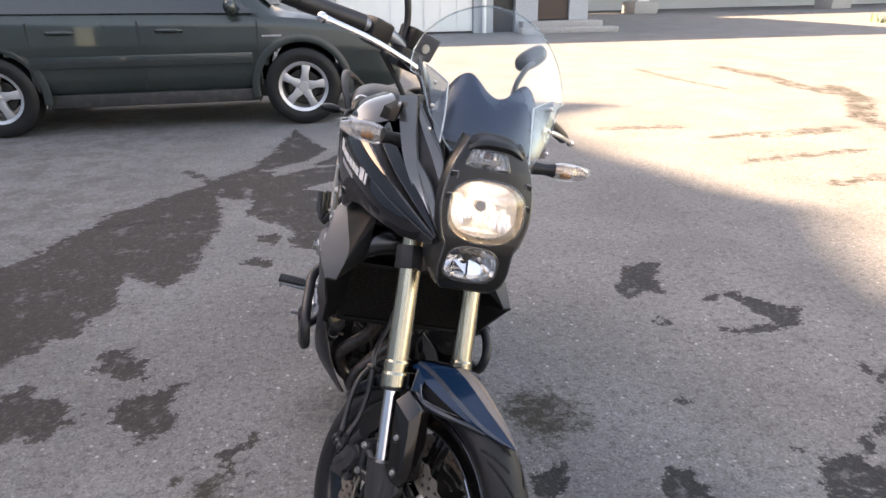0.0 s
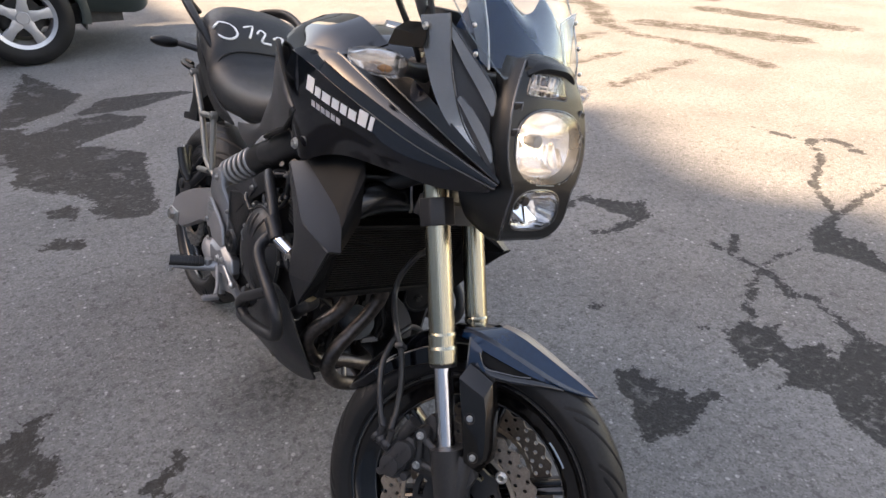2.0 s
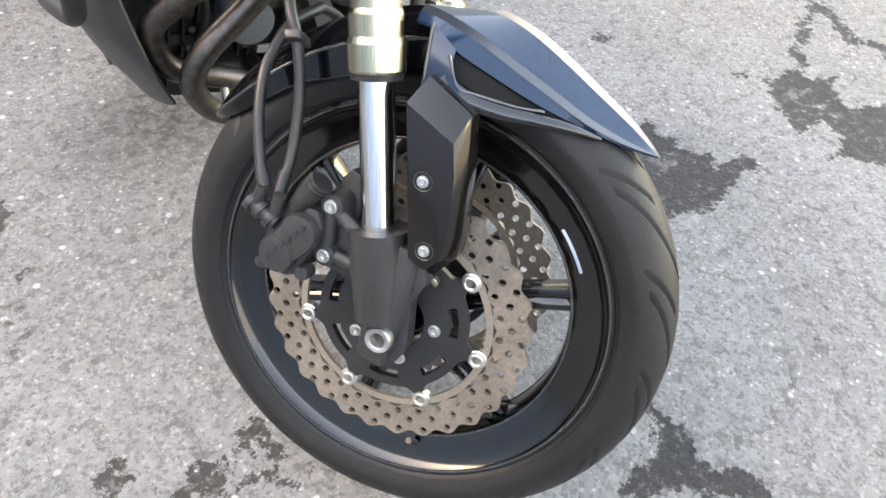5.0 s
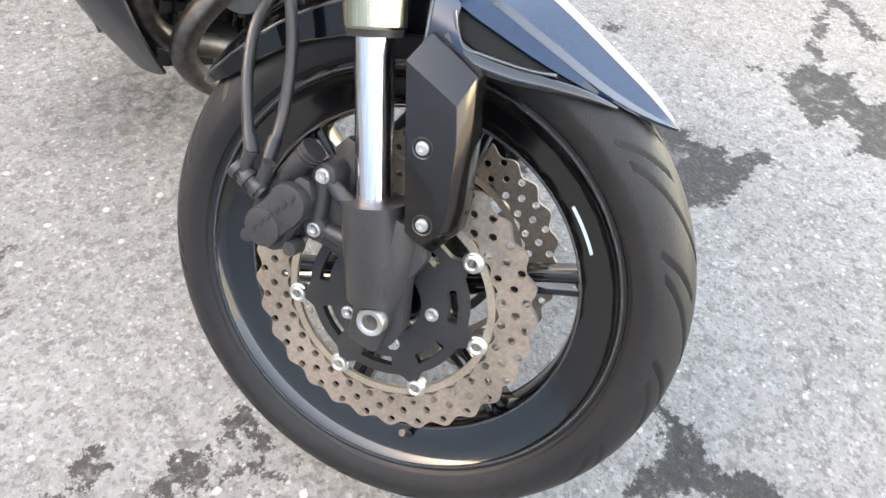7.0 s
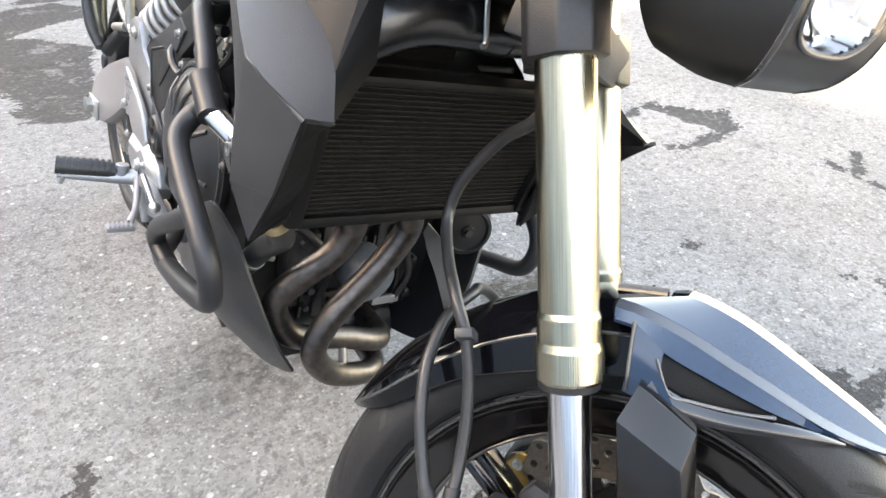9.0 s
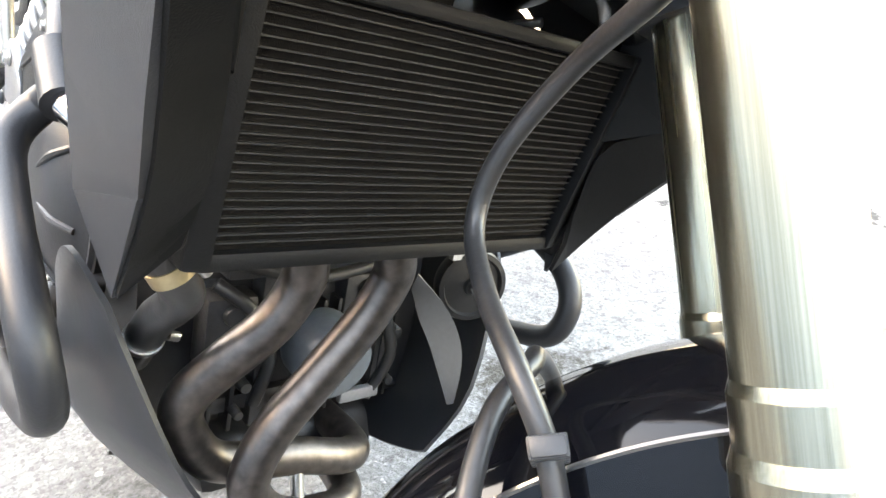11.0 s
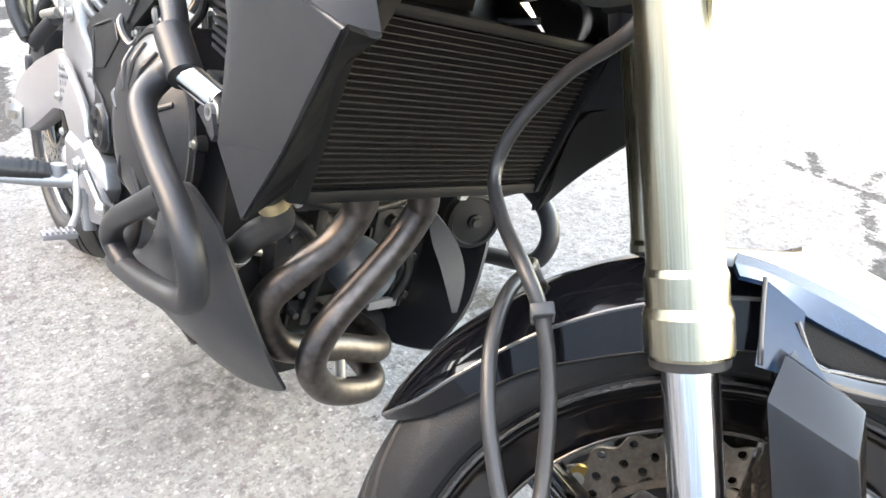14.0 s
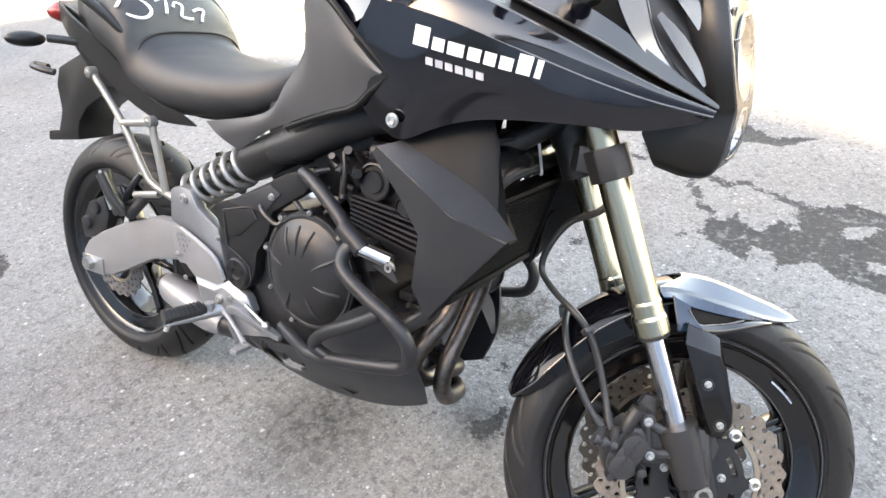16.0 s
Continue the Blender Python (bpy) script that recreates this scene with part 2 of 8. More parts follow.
def asphalt():
    """Worn grey asphalt with pale stones; damp and oily marks come from the sheet's own 'damp' field, ragged by noise."""
    m = bpy.data.materials.new("worn_asphalt")
    m.use_nodes = True
    n, l = m.node_tree.nodes, m.node_tree.links
    p = n["Principled BSDF"]
    tc = n.new("ShaderNodeTexCoord")

    def noise_tex(scale, detail=4, rough=0.6):
        q = n.new("ShaderNodeTexNoise")
        q.inputs["Scale"].default_value, q.inputs["Detail"].default_value, q.inputs["Roughness"].default_value = scale, detail, rough
        l.new(tc.outputs["Object"], q.inputs["Vector"])
        return q.outputs["Fac"]

    def ranged(v, a, b, c=0.0, d=1.0):
        q = n.new("ShaderNodeMapRange")
        q.interpolation_type = 'SMOOTHSTEP'
        for k, x in (("From Min", a), ("From Max", b), ("To Min", c), ("To Max", d)):
            q.inputs[k].default_value = x
        l.new(v, q.inputs["Value"])
        return q.outputs[0]

    def mixed(f, a, b):
        q = n.new("ShaderNodeMix")
        q.data_type = 'RGBA'
        l.new(f, q.inputs["Factor"])
        for s, x in (("A", a), ("B", b)):
            if isinstance(x, tuple):
                q.inputs[s].default_value = (*x, 1)
            else:
                l.new(x, q.inputs[s])
        return q.outputs["Result"]

    def math_node(op, a, b):
        q = n.new("ShaderNodeMath")
        q.operation = op
        for i, x in enumerate((a, b)):
            if isinstance(x, (int, float)):
                q.inputs[i].default_value = x
            else:
                l.new(x, q.inputs[i])
        return q.outputs[0]

    stones = n.new("ShaderNodeTexVoronoi")
    stones.inputs["Scale"].default_value = 80
    l.new(tc.outputs["Object"], stones.inputs["Vector"])
    grit = n.new("ShaderNodeTexVoronoi")
    grit.inputs["Scale"].default_value = 190
    l.new(tc.outputs["Object"], grit.inputs["Vector"])
    base = mixed(ranged(noise_tex(1.3, 6), 0.3, 0.7), (0.165, 0.162, 0.159), (0.235, 0.231, 0.226))
    sep = n.new("ShaderNodeSeparateColor")
    l.new(stones.outputs["Color"], sep.inputs[0])
    stone_mask = math_node('MULTIPLY', ranged(stones.outputs["Distance"], 0.30, 0.16), ranged(sep.outputs[0], 0.80, 0.90))
    base = mixed(math_node('MULTIPLY', stone_mask, 0.8), base, (0.42, 0.405, 0.39))
    sep2 = n.new("ShaderNodeSeparateColor")
    l.new(grit.outputs["Color"], sep2.inputs[0])
    base = mixed(ranged(sep2.outputs[0], 0.55, 0.95, 0, 0.5), base, (0.08, 0.077, 0.074))
    big = n.new("ShaderNodeTexVoronoi")
    big.inputs["Scale"].default_value = 34
    l.new(tc.outputs["Object"], big.inputs["Vector"])
    sep3 = n.new("ShaderNodeSeparateColor")
    l.new(big.outputs["Color"], sep3.inputs[0])
    base = mixed(math_node('MULTIPLY', ranged(math_node('ADD', big.outputs["Distance"], math_node('MULTIPLY', noise_tex(180, 3), 0.25)), 0.36, 0.28), ranged(sep3.outputs[0], 0.86, 0.89, 0, 0.85)), base, (0.46, 0.45, 0.43))
    base = mixed(math_node('MULTIPLY', ranged(big.outputs["Distance"], 0.30, 0.14), ranged(sep3.outputs[1], 0.93, 0.96, 0, 0.7)), base, (0.05, 0.048, 0.046))
    base = mixed(ranged(sep2.outputs[1], 0.80, 1.0, 0, 0.42), base, (0.38, 0.37, 0.355))
    base = mixed(ranged(noise_tex(7, 10, 0.75), 0.54, 0.70, 0, 0.5), base, (0.085, 0.082, 0.078))
    base = mixed(ranged(noise_tex(30, 9, 0.74), 0.54, 0.59, 0, 0.55), base, (0.065, 0.062, 0.059))
    base = mixed(ranged(noise_tex(17, 9, 0.7), 0.46, 0.36, 0, 0.18), base, (0.30, 0.293, 0.285))
    base = mixed(ranged(noise_tex(45, 6, 0.7), 0.40, 0.62, 0.35, 0), base, (0.09, 0.087, 0.083))
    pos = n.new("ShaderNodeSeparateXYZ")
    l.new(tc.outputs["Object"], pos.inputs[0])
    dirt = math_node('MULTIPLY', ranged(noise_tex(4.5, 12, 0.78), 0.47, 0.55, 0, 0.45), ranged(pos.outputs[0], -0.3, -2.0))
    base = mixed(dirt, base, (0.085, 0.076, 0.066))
    at = n.new("ShaderNodeAttribute")
    at.attribute_name = "damp"
    coarse = math_node('MULTIPLY', math_node('SUBTRACT', noise_tex(11, 12, 0.76), 0.5), ranged(pos.outputs[0], 0.3, -0.5, 0.17, 0.40))
    ragged = math_node('ADD', coarse, math_node('MULTIPLY', math_node('SUBTRACT', noise_tex(60, 8, 0.75), 0.5), 0.07))
    damp = ranged(math_node('ADD', at.outputs["Fac"], ragged), -0.004, 0.006)
    broken = math_node('MULTIPLY', ranged(noise_tex(48, 8, 0.75), 0.36, 0.48, 0.62, 1.0), math_node('MAXIMUM', ranged(noise_tex(6, 12, 0.75), 0.38, 0.45, 0.50, 1.0), ranged(at.outputs["Fac"], 0.07, 0.02)))
    damp = math_node('MULTIPLY', damp, broken)
    base = mixed(math_node('MULTIPLY', damp, 0.90), base, mixed(ranged(pos.outputs[0], 0.3, -0.5), (0.019, 0.0185, 0.0185), (0.030, 0.026, 0.022)))
    oi = n.new("ShaderNodeAttribute")
    oi.attribute_name = "oil"
    base = mixed(math_node('MULTIPLY', ranged(oi.outputs["Fac"], 0, 1), ranged(noise_tex(40, 6, 0.7), 0.3, 0.65, 0.95, 0.35)), base, (0.03, 0.029, 0.028))
    ru = n.new("ShaderNodeAttribute")
    ru.attribute_name = "rust"
    worn = math_node('MULTIPLY', ranged(noise_tex(3.2, 12, 0.80), 0.41, 0.51, 0.2, 1.0), ranged(noise_tex(16, 9, 0.78), 0.41, 0.50, 0.45, 1.0))
    base = mixed(math_node('MULTIPLY', ranged(math_node('ADD', ru.outputs["Fac"], math_node('MULTIPLY', ragged, 3.0)), -0.05, 0.04), math_node('MULTIPLY', worn, 1.0)), base, (0.050, 0.044, 0.036))
    p.inputs["Specular IOR Level"].default_value = 0.2
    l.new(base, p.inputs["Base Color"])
    l.new(ranged(damp, 0, 1, 0.9, 0.8), p.inputs["Roughness"])
    h = math_node('ADD', math_node('MULTIPLY', stones.outputs["Distance"], -0.6), noise_tex(240, 4))
    b = n.new("ShaderNodeBump")
    b.inputs["Strength"].default_value, b.inputs["Distance"].default_value = 1.0, 0.005
    l.new(h, b.inputs["Height"])
    l.new(b.outputs[0], p.inputs["Normal"])
    return m


ASPHALT = asphalt()


# ---- mesh tools ----
def spline(pts, res):
    """Catmull-Rom points through pts."""
    pts = [Vector([float(q) for q in p]) for p in pts]
    if res <= 1 or len(pts) < 3:
        return pts
    out = []
    for i in range(len(pts) - 1):
        a, b, c, d = pts[max(i - 1, 0)], pts[i], pts[i + 1], pts[min(i + 2, len(pts) - 1)]
        for k in range(res):
            t = k / res
            out.append(0.5 * ((2 * b) + (c - a) * t + (2 * a - 5 * b + 4 * c - d) * t * t + (3 * b - a - 3 * c + d) * t ** 3))
    return out + [pts[-1]]


def sweep(bm, pts, r, seg=12, res=6, flat=1.0, cap=True):
    """A tube of radius r (or radii from end to end) along a smooth line."""
    line = spline(pts, res)
    radii = [r] * len(line) if isinstance(r, (int, float)) else [float(q) for q in np.interp(np.linspace(0, 1, len(line)), np.linspace(0, 1, len(r)), r)]
    up = None
    rings = []
    for i, p in enumerate(line):
        d = (line[min(i + 1, len(line) - 1)] - line[max(i - 1, 0)]).normalized()
        if up is None:
            up = d.orthogonal().normalized()
        else:
            up = (up - d * up.dot(d)).normalized()
        side = d.cross(up)
        rings.append([bm.verts.new(p + radii[i] * (math.cos(a) * up + math.sin(a) * side * flat)) for a in (2 * math.pi * k / seg for k in range(seg))])
    for a, b in zip(rings, rings[1:]):
        for k in range(seg):
            bm.faces.new((a[k], a[(k + 1) % seg], b[(k + 1) % seg], b[k]))
    if cap:
        bm.faces.new(rings[0][::-1])
        bm.faces.new(rings[-1])
    return bm


def rod(bm, a, b, r, r2=None, seg=20):
    return sweep(bm, [a, b], [r, r if r2 is None else r2], seg, 1)


def ring_lathe(bm, prof, y=0.0, z=0.0, seg=64, closed=False, bend=None, arc=None):
    """Turn a profile of (x, radius) round the axle line through (y, z)."""
    rows = []
    for k in range(seg):
        a = 2 * math.pi * k / seg
        rows.append([bm.verts.new((x, y + r * math.cos(a), z + r * math.sin(a)) if bend is None else bend(x, r, a, y, z)) for x, r in prof])
    n = len(prof)
    for k in range(seg):
        p, q = rows[k], rows[(k + 1) % seg]
        for i in range(n if closed else n - 1):
            bm.faces.new((p[i], p[(i + 1) % n], q[(i + 1) % n], q[i]))
    return bm


def prism(bm, outline, x0, x1):
    """A plate whose (y, z) outline is drawn along x from x0 to x1."""
    a = [bm.verts.new((x0, y, z)) for y, z in outline]
    b = [bm.verts.new((x1, y, z)) for y, z in outline]
    bm.faces.new(a[::-1])
    bm.faces.new(b)
    for i in range(len(a)):
        j = (i + 1) % len(a)
        bm.faces.new((a[i], a[j], b[j], b[i]))
    return bm


def loft(bm, loops, cap=True):
    rows = [[bm.verts.new(p) for p in loop] for loop in loops]
    n = len(rows[0])
    for p, q in zip(rows, rows[1:]):
        for i in range(n):
            bm.faces.new((p[i], p[(i + 1) % n], q[(i + 1) % n], q[i]))
    if cap:
        bm.faces.new(rows[0][::-1])
        bm.faces.new(rows[-1])
    return bm


def sheet(bm, rows, thick=0.003, res=(1, 1), keep=None):
    """A curved panel through rows of points, given a thickness."""
    if res[0] > 1:
        rows = [spline(r, res[0]) for r in rows]
    if res[1] > 1:
        cols = [spline(c, res[1]) for c in zip(*rows)]
        rows = [list(r) for r in zip(*cols)]
    rows = [[Vector([float(q) for q in p]) for p in r] for r in rows]
    nu, nv = len(rows), len(rows[0])
    top = [[None] * nv for _ in range(nu)]
    low = [[None] * nv for _ in range(nu)]
    for i in range(nu):
        for j in range(nv):
            du = rows[min(i + 1, nu - 1)][j] - rows[max(i - 1, 0)][j]
            dv = rows[i][min(j + 1, nv - 1)] - rows[i][max(j - 1, 0)]
            nn = du.cross(dv)
            nn = nn.normalized() if nn.length > 1e-9 else Vector((0, 0, 1))
            top[i][j] = bm.verts.new(rows[i][j] + nn * thick / 2)
            low[i][j] = bm.verts.new(rows[i][j] - nn * thick / 2)
    used = set()
    for i in range(nu - 1):
        for j in range(nv - 1):
            c = (rows[i][j] + rows[i + 1][j] + rows[i][j + 1] + rows[i + 1][j + 1]) / 4
            if keep is None or keep(c):
                used.add((i, j))
    for i, j in used:
        bm.faces.new((top[i][j], top[i + 1][j], top[i + 1][j + 1], top[i][j + 1]))
        bm.faces.new((low[i][j + 1], low[i + 1][j + 1], low[i + 1][j], low[i][j]))
        for di, dj, a, b in ((-1, 0, (i, j), (i, j + 1)), (1, 0, (i + 1, j + 1), (i + 1, j)), (0, -1, (i + 1, j), (i, j)), (0, 1, (i, j + 1), (i + 1, j + 1))):
            if (i + di, j + dj) not in used:
                bm.faces.new((top[a[0]][a[1]], top[b[0]][b[1]], low[b[0]][b[1]], low[a[0]][a[1]]))
    loose = [v for v in bm.verts if not v.link_faces]
    for v in loose:
        bm.verts.remove(v)
    return bm


def box(bm, x0, x1, y0, y1, z0, z1):
    v = [bm.verts.new((x, y, z)) for x in (x0, x1) for y in (y0, y1) for z in (z0, z1)]
    for f in ((0, 1, 3, 2), (4, 6, 7, 5), (0, 4, 5, 1), (2, 3, 7, 6), (0, 2, 6, 4), (1, 5, 7, 3)):
        bm.faces.new([v[i] for i in f])
    return bm


def ball(bm, c, rx, ry, rz, u=20, v=12):
    made = bmesh.ops.create_uvsphere(bm, u_segments=u, v_segments=v, radius=1.0)
    for w in made["verts"]:
        w.co = Vector((c[0] + w.co.x * rx, c[1] + w.co.y * ry, c[2] + w.co.z * rz))
    return bm


def finish(name, bm, material, bevel=0.0, segs=2, sharp=32, recalc=True):
    if recalc:
        bmesh.ops.recalc_face_normals(bm, faces=bm.faces[:])
    if bevel > 0:
        hard = [e for e in bm.edges if len(e.link_faces) == 2 and e.calc_face_angle(0) > radians(sharp)]
        bmesh.ops.bevel(bm, geom=hard, offset=bevel, segments=segs, profile=0.6, affect='EDGES', clamp_overlap=True)
    for e in bm.edges:
        e.smooth = not (len(e.link_faces) == 2 and e.calc_face_angle(0) > radians(sharp + 8))
    for f in bm.faces:
        f.smooth = True
    me = bpy.data.meshes.new(name)
    bm.to_mesh(me)
    bm.free()
    me.materials.append(material)
    return me


def part(name, bm, material, parent=None, label="", bevel=0.0, pose_m=None, sharp=32, recalc=True):
    """Links a bmesh as one mesh object under its thing or part."""
    ob = new(name, finish(name, bm, material, bevel, sharp=sharp, recalc=recalc))
    ob.parent = parent
    if pose_m is not None:
        ob.matrix_basis = pose_m
    if label:
        ob["label"] = label
    return ob


def again(ob, parent, m):
    """Another object on the same mesh."""
    o = new(ob.name.split(".")[0], ob.data)
    o.parent = parent
    o.matrix_basis = m
    if ob.get("label"):
        o["label"] = ob["label"]
    return o


def flip(pts, s):
    return [(p[0] * s, p[1], p[2]) for p in pts]


BM = bmesh.new


# ---- ground ----
STAINS = []


def stain(outline, half=None, holes=()):
    """A damp mark: a closed outline, or a line of some half width."""
    STAINS.append((outline, half, holes))


# beside the front wheel
stain([(1.19, .37), (1.27, .3), (1.36, .28), (1.43, .29), (1.37, .25), (1.44, .21), (1.37, .17), (1.36, .11), (1.46, .07), (1.41, 0), (1.52, .03), (1.61, 0), (1.63, -.09), (1.69, -.12), (1.64, -.28), (1.58, -.40), (1.61, -.50), (1.52, -.58), (1.47, -.50), (1.41, -.64), (1.35, -.54), (1.28, -.50), (1.24, -.42),
       (1.16, -.35), (1.11, -.34), (1.15, -.26), (1.15, -.19), (1.17, -.13), (1.24, -.06), (1.18, 0), (1.13, .03), (1.22, .06), (1.24, .12), (1.16, .13), (1.18, .21), (1.25, .27), (1.23, .32)],
      holes=([(1.5, -.12), (1.54, -.22), (1.45, -.21), (1.44, -.13)], [(1.29, -.21), (1.31, -.28), (1.27, -.29), (1.24, -.23)]))
stain([(2.2, .52), (2.36, .54), (2.48, .55), (2.27, .43), (2.31, .36), (2.25, .27), (2.19, .2), (2.24, .09), (2.26, .02), (2.21, .08), (2.1, .17), (2.11, .24), (2.1, .3), (2.08, .37), (2.05, .41)])
stain([(.8, .36), (.85, .33), (.88, .27), (.87, .21), (.9, .18), (.84, .15), (.9, .14), (.97, .13), (.96, .11), (.89, .11), (.83, .08), (.76, .08), (.69, .09), (.63, .1), (.65, .15), (.69, .2), (.73, .26)])
stain([(1.48, 1.3), (1.57, 1.36), (1.67, 1.35), (1.75, 1.25), (1.82, 1.16), (1.87, 1.14), (1.79, 1.05), (1.77, 1.01), (1.68, 1), (1.56, .98), (1.46, 1.01), (1.41, 1.05), (1.44, 1.08), (1.51, 1.03), (1.61, 1.04), (1.68, 1.04), (1.69, 1.06), (1.65, 1.15), (1.65, 1.26), (1.61, 1.32), (1.54, 1.29)])
stain([(1.32, 1.71), (1.45, 1.77), (1.54, 1.73), (1.43, 1.58), (1.37, 1.4), (1.31, 1.45), (1.19, 1.39), (1.17, 1.48)])
stain([(1.19, 1.18), (1.24, 1.21), (1.25, 1.15), (1.21, 1.14)], 0.012)
stain([(.98, .65), (1.02, .66), (1.03, .63), (1, .62)])
stain([(1.76, .69), (1.74, .61), (1.74, .49)], 0.012)
stain([(1.9, .68), (1.81, .63), (1.75, .6)], 0.016)
stain([(1.74, .47), (1.91, .47), (2.02, .45), (2.08, .42)], 0.009)
stain([(1.74, .47), (1.72, .39), (1.67, .32), (1.65, .27), (1.7, .25), (1.69, .21), (1.66, .16), (1.65, .12), (1.61, .06), (1.59, .01)], 0.018)
stain([(1.74, .47), (1.61, .41), (1.54, .36), (1.45, .34), (1.42, .29)], 0.014)
stain([(2.4, .53), (2.7, .56), (3.02, .58)], 0.02)
stain([(3.31, 1.47), (3.35, 1.31), (3.38, 1.18), (3.52, 1.05), (3.41, .89)], 0.035)
stain([(3.38, 1.18), (3.2, 1.0), (3.03, .91), (2.75, .8)], 0.022)
stain([(2.75, .8), (2.6, .66), (2.48, .55)], 0.02)
# behind and beside the rear wheel
stain([(-2.6, 1.6), (-1.76, 2.45), (-1.67, 2.58), (-1.59, 2.78), (-1.5, 2.99), (-1.41, 3.26), (-1.27, 3.37), (-1.13, 3.57), (-.96, 3.74), (-.82, 4.01), (-.64, 4.16), (-.51, 4.6), (-.4, 5.02), (-.3, 5.7), (-.17, 5.2), (0, 4.68), (-.2, 4.32), (-.47, 4.12),
       (-.68, 4.09), (-.78, 3.9), (-.79, 3.51), (-.71, 2.9), (-.74, 2.66), (-.76, 2.36), (-.8, 2.15), (-.88, 1.99), (-.95, 2.08), (-1.11, 2.19), (-1.08, 1.95), (-1, 1.82), (-1.14, 1.77), (-1.15, 1.57), (-1.23, 1.59), (-1.27, 1.49), (-1.36, 1.4)])
stain([(-.6, 3.64), (-.5, 3.86), (-.34, 3.93), (-.14, 4.07), (.05, 4.09), (.26, 3.88), (.15, 3.7), (-.04, 3.64), (-.2, 3.51), (.08, 3.19), (-.05, 2.37), (-.09, 2.31), (-.23, 2.34), (-.3, 2.45), (-.29, 2.61), (-.33, 2.76), (-.48, 2.88), (-.58, 3.07), (-.55, 3.32)])
stain([(-.84, 3.98), (-.64, 4.16), (-.44, 4.05), (-.42, 3.80), (-.58, 3.62), (-.62, 3.35), (-.80, 3.45)])
stain([(-.15, 4.15), (.2, 4.1), (.6, 4.3), (.9, 4.25), (.5, 4.45), (.1, 4.5)])
stain([(-.55, 2.24), (-.47, 2.3), (-.39, 2.17), (-.4, 2.13), (-.53, 2.19)])
stain([(-.49, 2.58), (-.39, 2.62), (-.35, 2.55), (-.38, 2.45), (-.49, 2.54)])
stain([(-1.28, 1.2), (-1.18, 1.21), (-1.04, 1.08), (-.99, .97), (-1.07, .9), (-1.17, .9), (-1.5, .5), (-1.7, .7)])
stain([(-.86, .96), (-.85, 1.05), (-.76, 1.11), (-.67, 1.13), (-.68, .99), (-.64, .86), (-.7, .8), (-.78, .88)])
stain([(-.53, .73), (-.48, .74), (-.41, .75), (-.44, .7), (-.45, .62), (-.49, .66)])
stain([(-1, 1.28), (-.99, 1.44), (-.85, 1.37), (-.8, 1.2), (-.9, 1.22)])
stain([(-.9, 3.9), (-1.1, 4.2)], 0.03)
# under the wheel and the engine
stain([(-.23, .12), (-.21, .13), (-.19, .11), (-.18, .08), (-.18, .06), (-.22, .07), (-.25, .07), (-.25, .08)])
stain([(-.42, .17), (-.37, .16), (-.34, .11), (-.3, .11), (-.24, .08)], 0.013)
stain([(.32, -.14), (.32, -.18), (.34, -.21), (.32, -.24), (.31, -.27), (.35, -.3), (.36, -.35), (.18, -.23), (.21, -.22), (.27, -.21), (.28, -.19), (.31, -.19)])
stain([(.12, .64), (.13, .59), (.11, .54), (.1, .5), (.14, .46), (.21, .5), (.16, .52), (.14, .56)])
stain([(.34, .64), (.35, .59), (.33, .55), (.33, .58)], 0.006)
stain([(.39, .42), (.51, .44), (.49, .33), (.38, .31)])


# broad brownish streaks out in the sunny part of the yard
STREAKS = [
    (0.05, [(5.25, 9.3), (5.21, 7.81), (5.32, 6.88)]), (0.14, [(6.66, 9.01), (6.6, 7.75), (6.36, 6.79), (6.34, 6.18)]), (0.14, [(6.75, 6.62), (6.32, 5.63), (5.82, 5.11), (5.43, 4.64)]), (0.08, [(5.43, 4.64), (5.19, 4.02), (5.26, 3.52)]),
    (0.09, [(5.26, 3.52), (5.23, 3.11), (4.98, 2.39)]), (0.22, [(5.91, 4.43), (6.12, 3.78), (6.25, 3.23), (6.29, 2.91)]), (0.22, [(7.4, 4.67), (7.4, 3.99), (7.44, 3.57), (7.4, 3.0)]), (0.10, [(8.06, 6.42), (8.08, 5.63), (8.14, 5.13)]),
    (0.05, [(3.44, 4.23), (4.05, 4.29), (4.97, 4.28)]), (0.06, [(2.64, 4.89), (3.4, 4.74)]), (0.05, [(3.91, 4.15), (4.72, 4.18)]), (0.08, [(10.07, 9.52), (10.95, 9.44)]), (0.08, [(5.71, 12.83), (6.54, 12.1)]), (0.04, [(3.2, 3.4), (4.4, 3.5)]), (0.04, [(3.4, 2.7), (4.6, 2.9)]),
]


def seg_dist(px, py, a, b):
    ax_, ay_, bx_, by_ = a[0], a[1], b[0], b[1]
    dx, dy = bx_ - ax_, by_ - ay_
    t = np.clip(((px - ax_) * dx + (py - ay_) * dy) / (dx * dx + dy * dy + 1e-9), 0, 1)
    return np.hypot(px - ax_ - t * dx, py - ay_ - t * dy)


def inside_by(px, py, poly):
    """Signed distance into a closed outline, in metres."""
    d = np.full(px.shape, 9.0)
    inside = np.zeros(px.shape, bool)
    for a, b in zip(poly, poly[1:] + poly[:1]):
        d = np.minimum(d, seg_dist(px, py, a, b))
        if a[1] != b[1]:
            inside ^= ((a[1] > py) != (b[1] > py)) & (px < (b[0] - a[0]) * (py - a[1]) / (b[1] - a[1]) + a[0])
    return np.where(inside, d, -d)


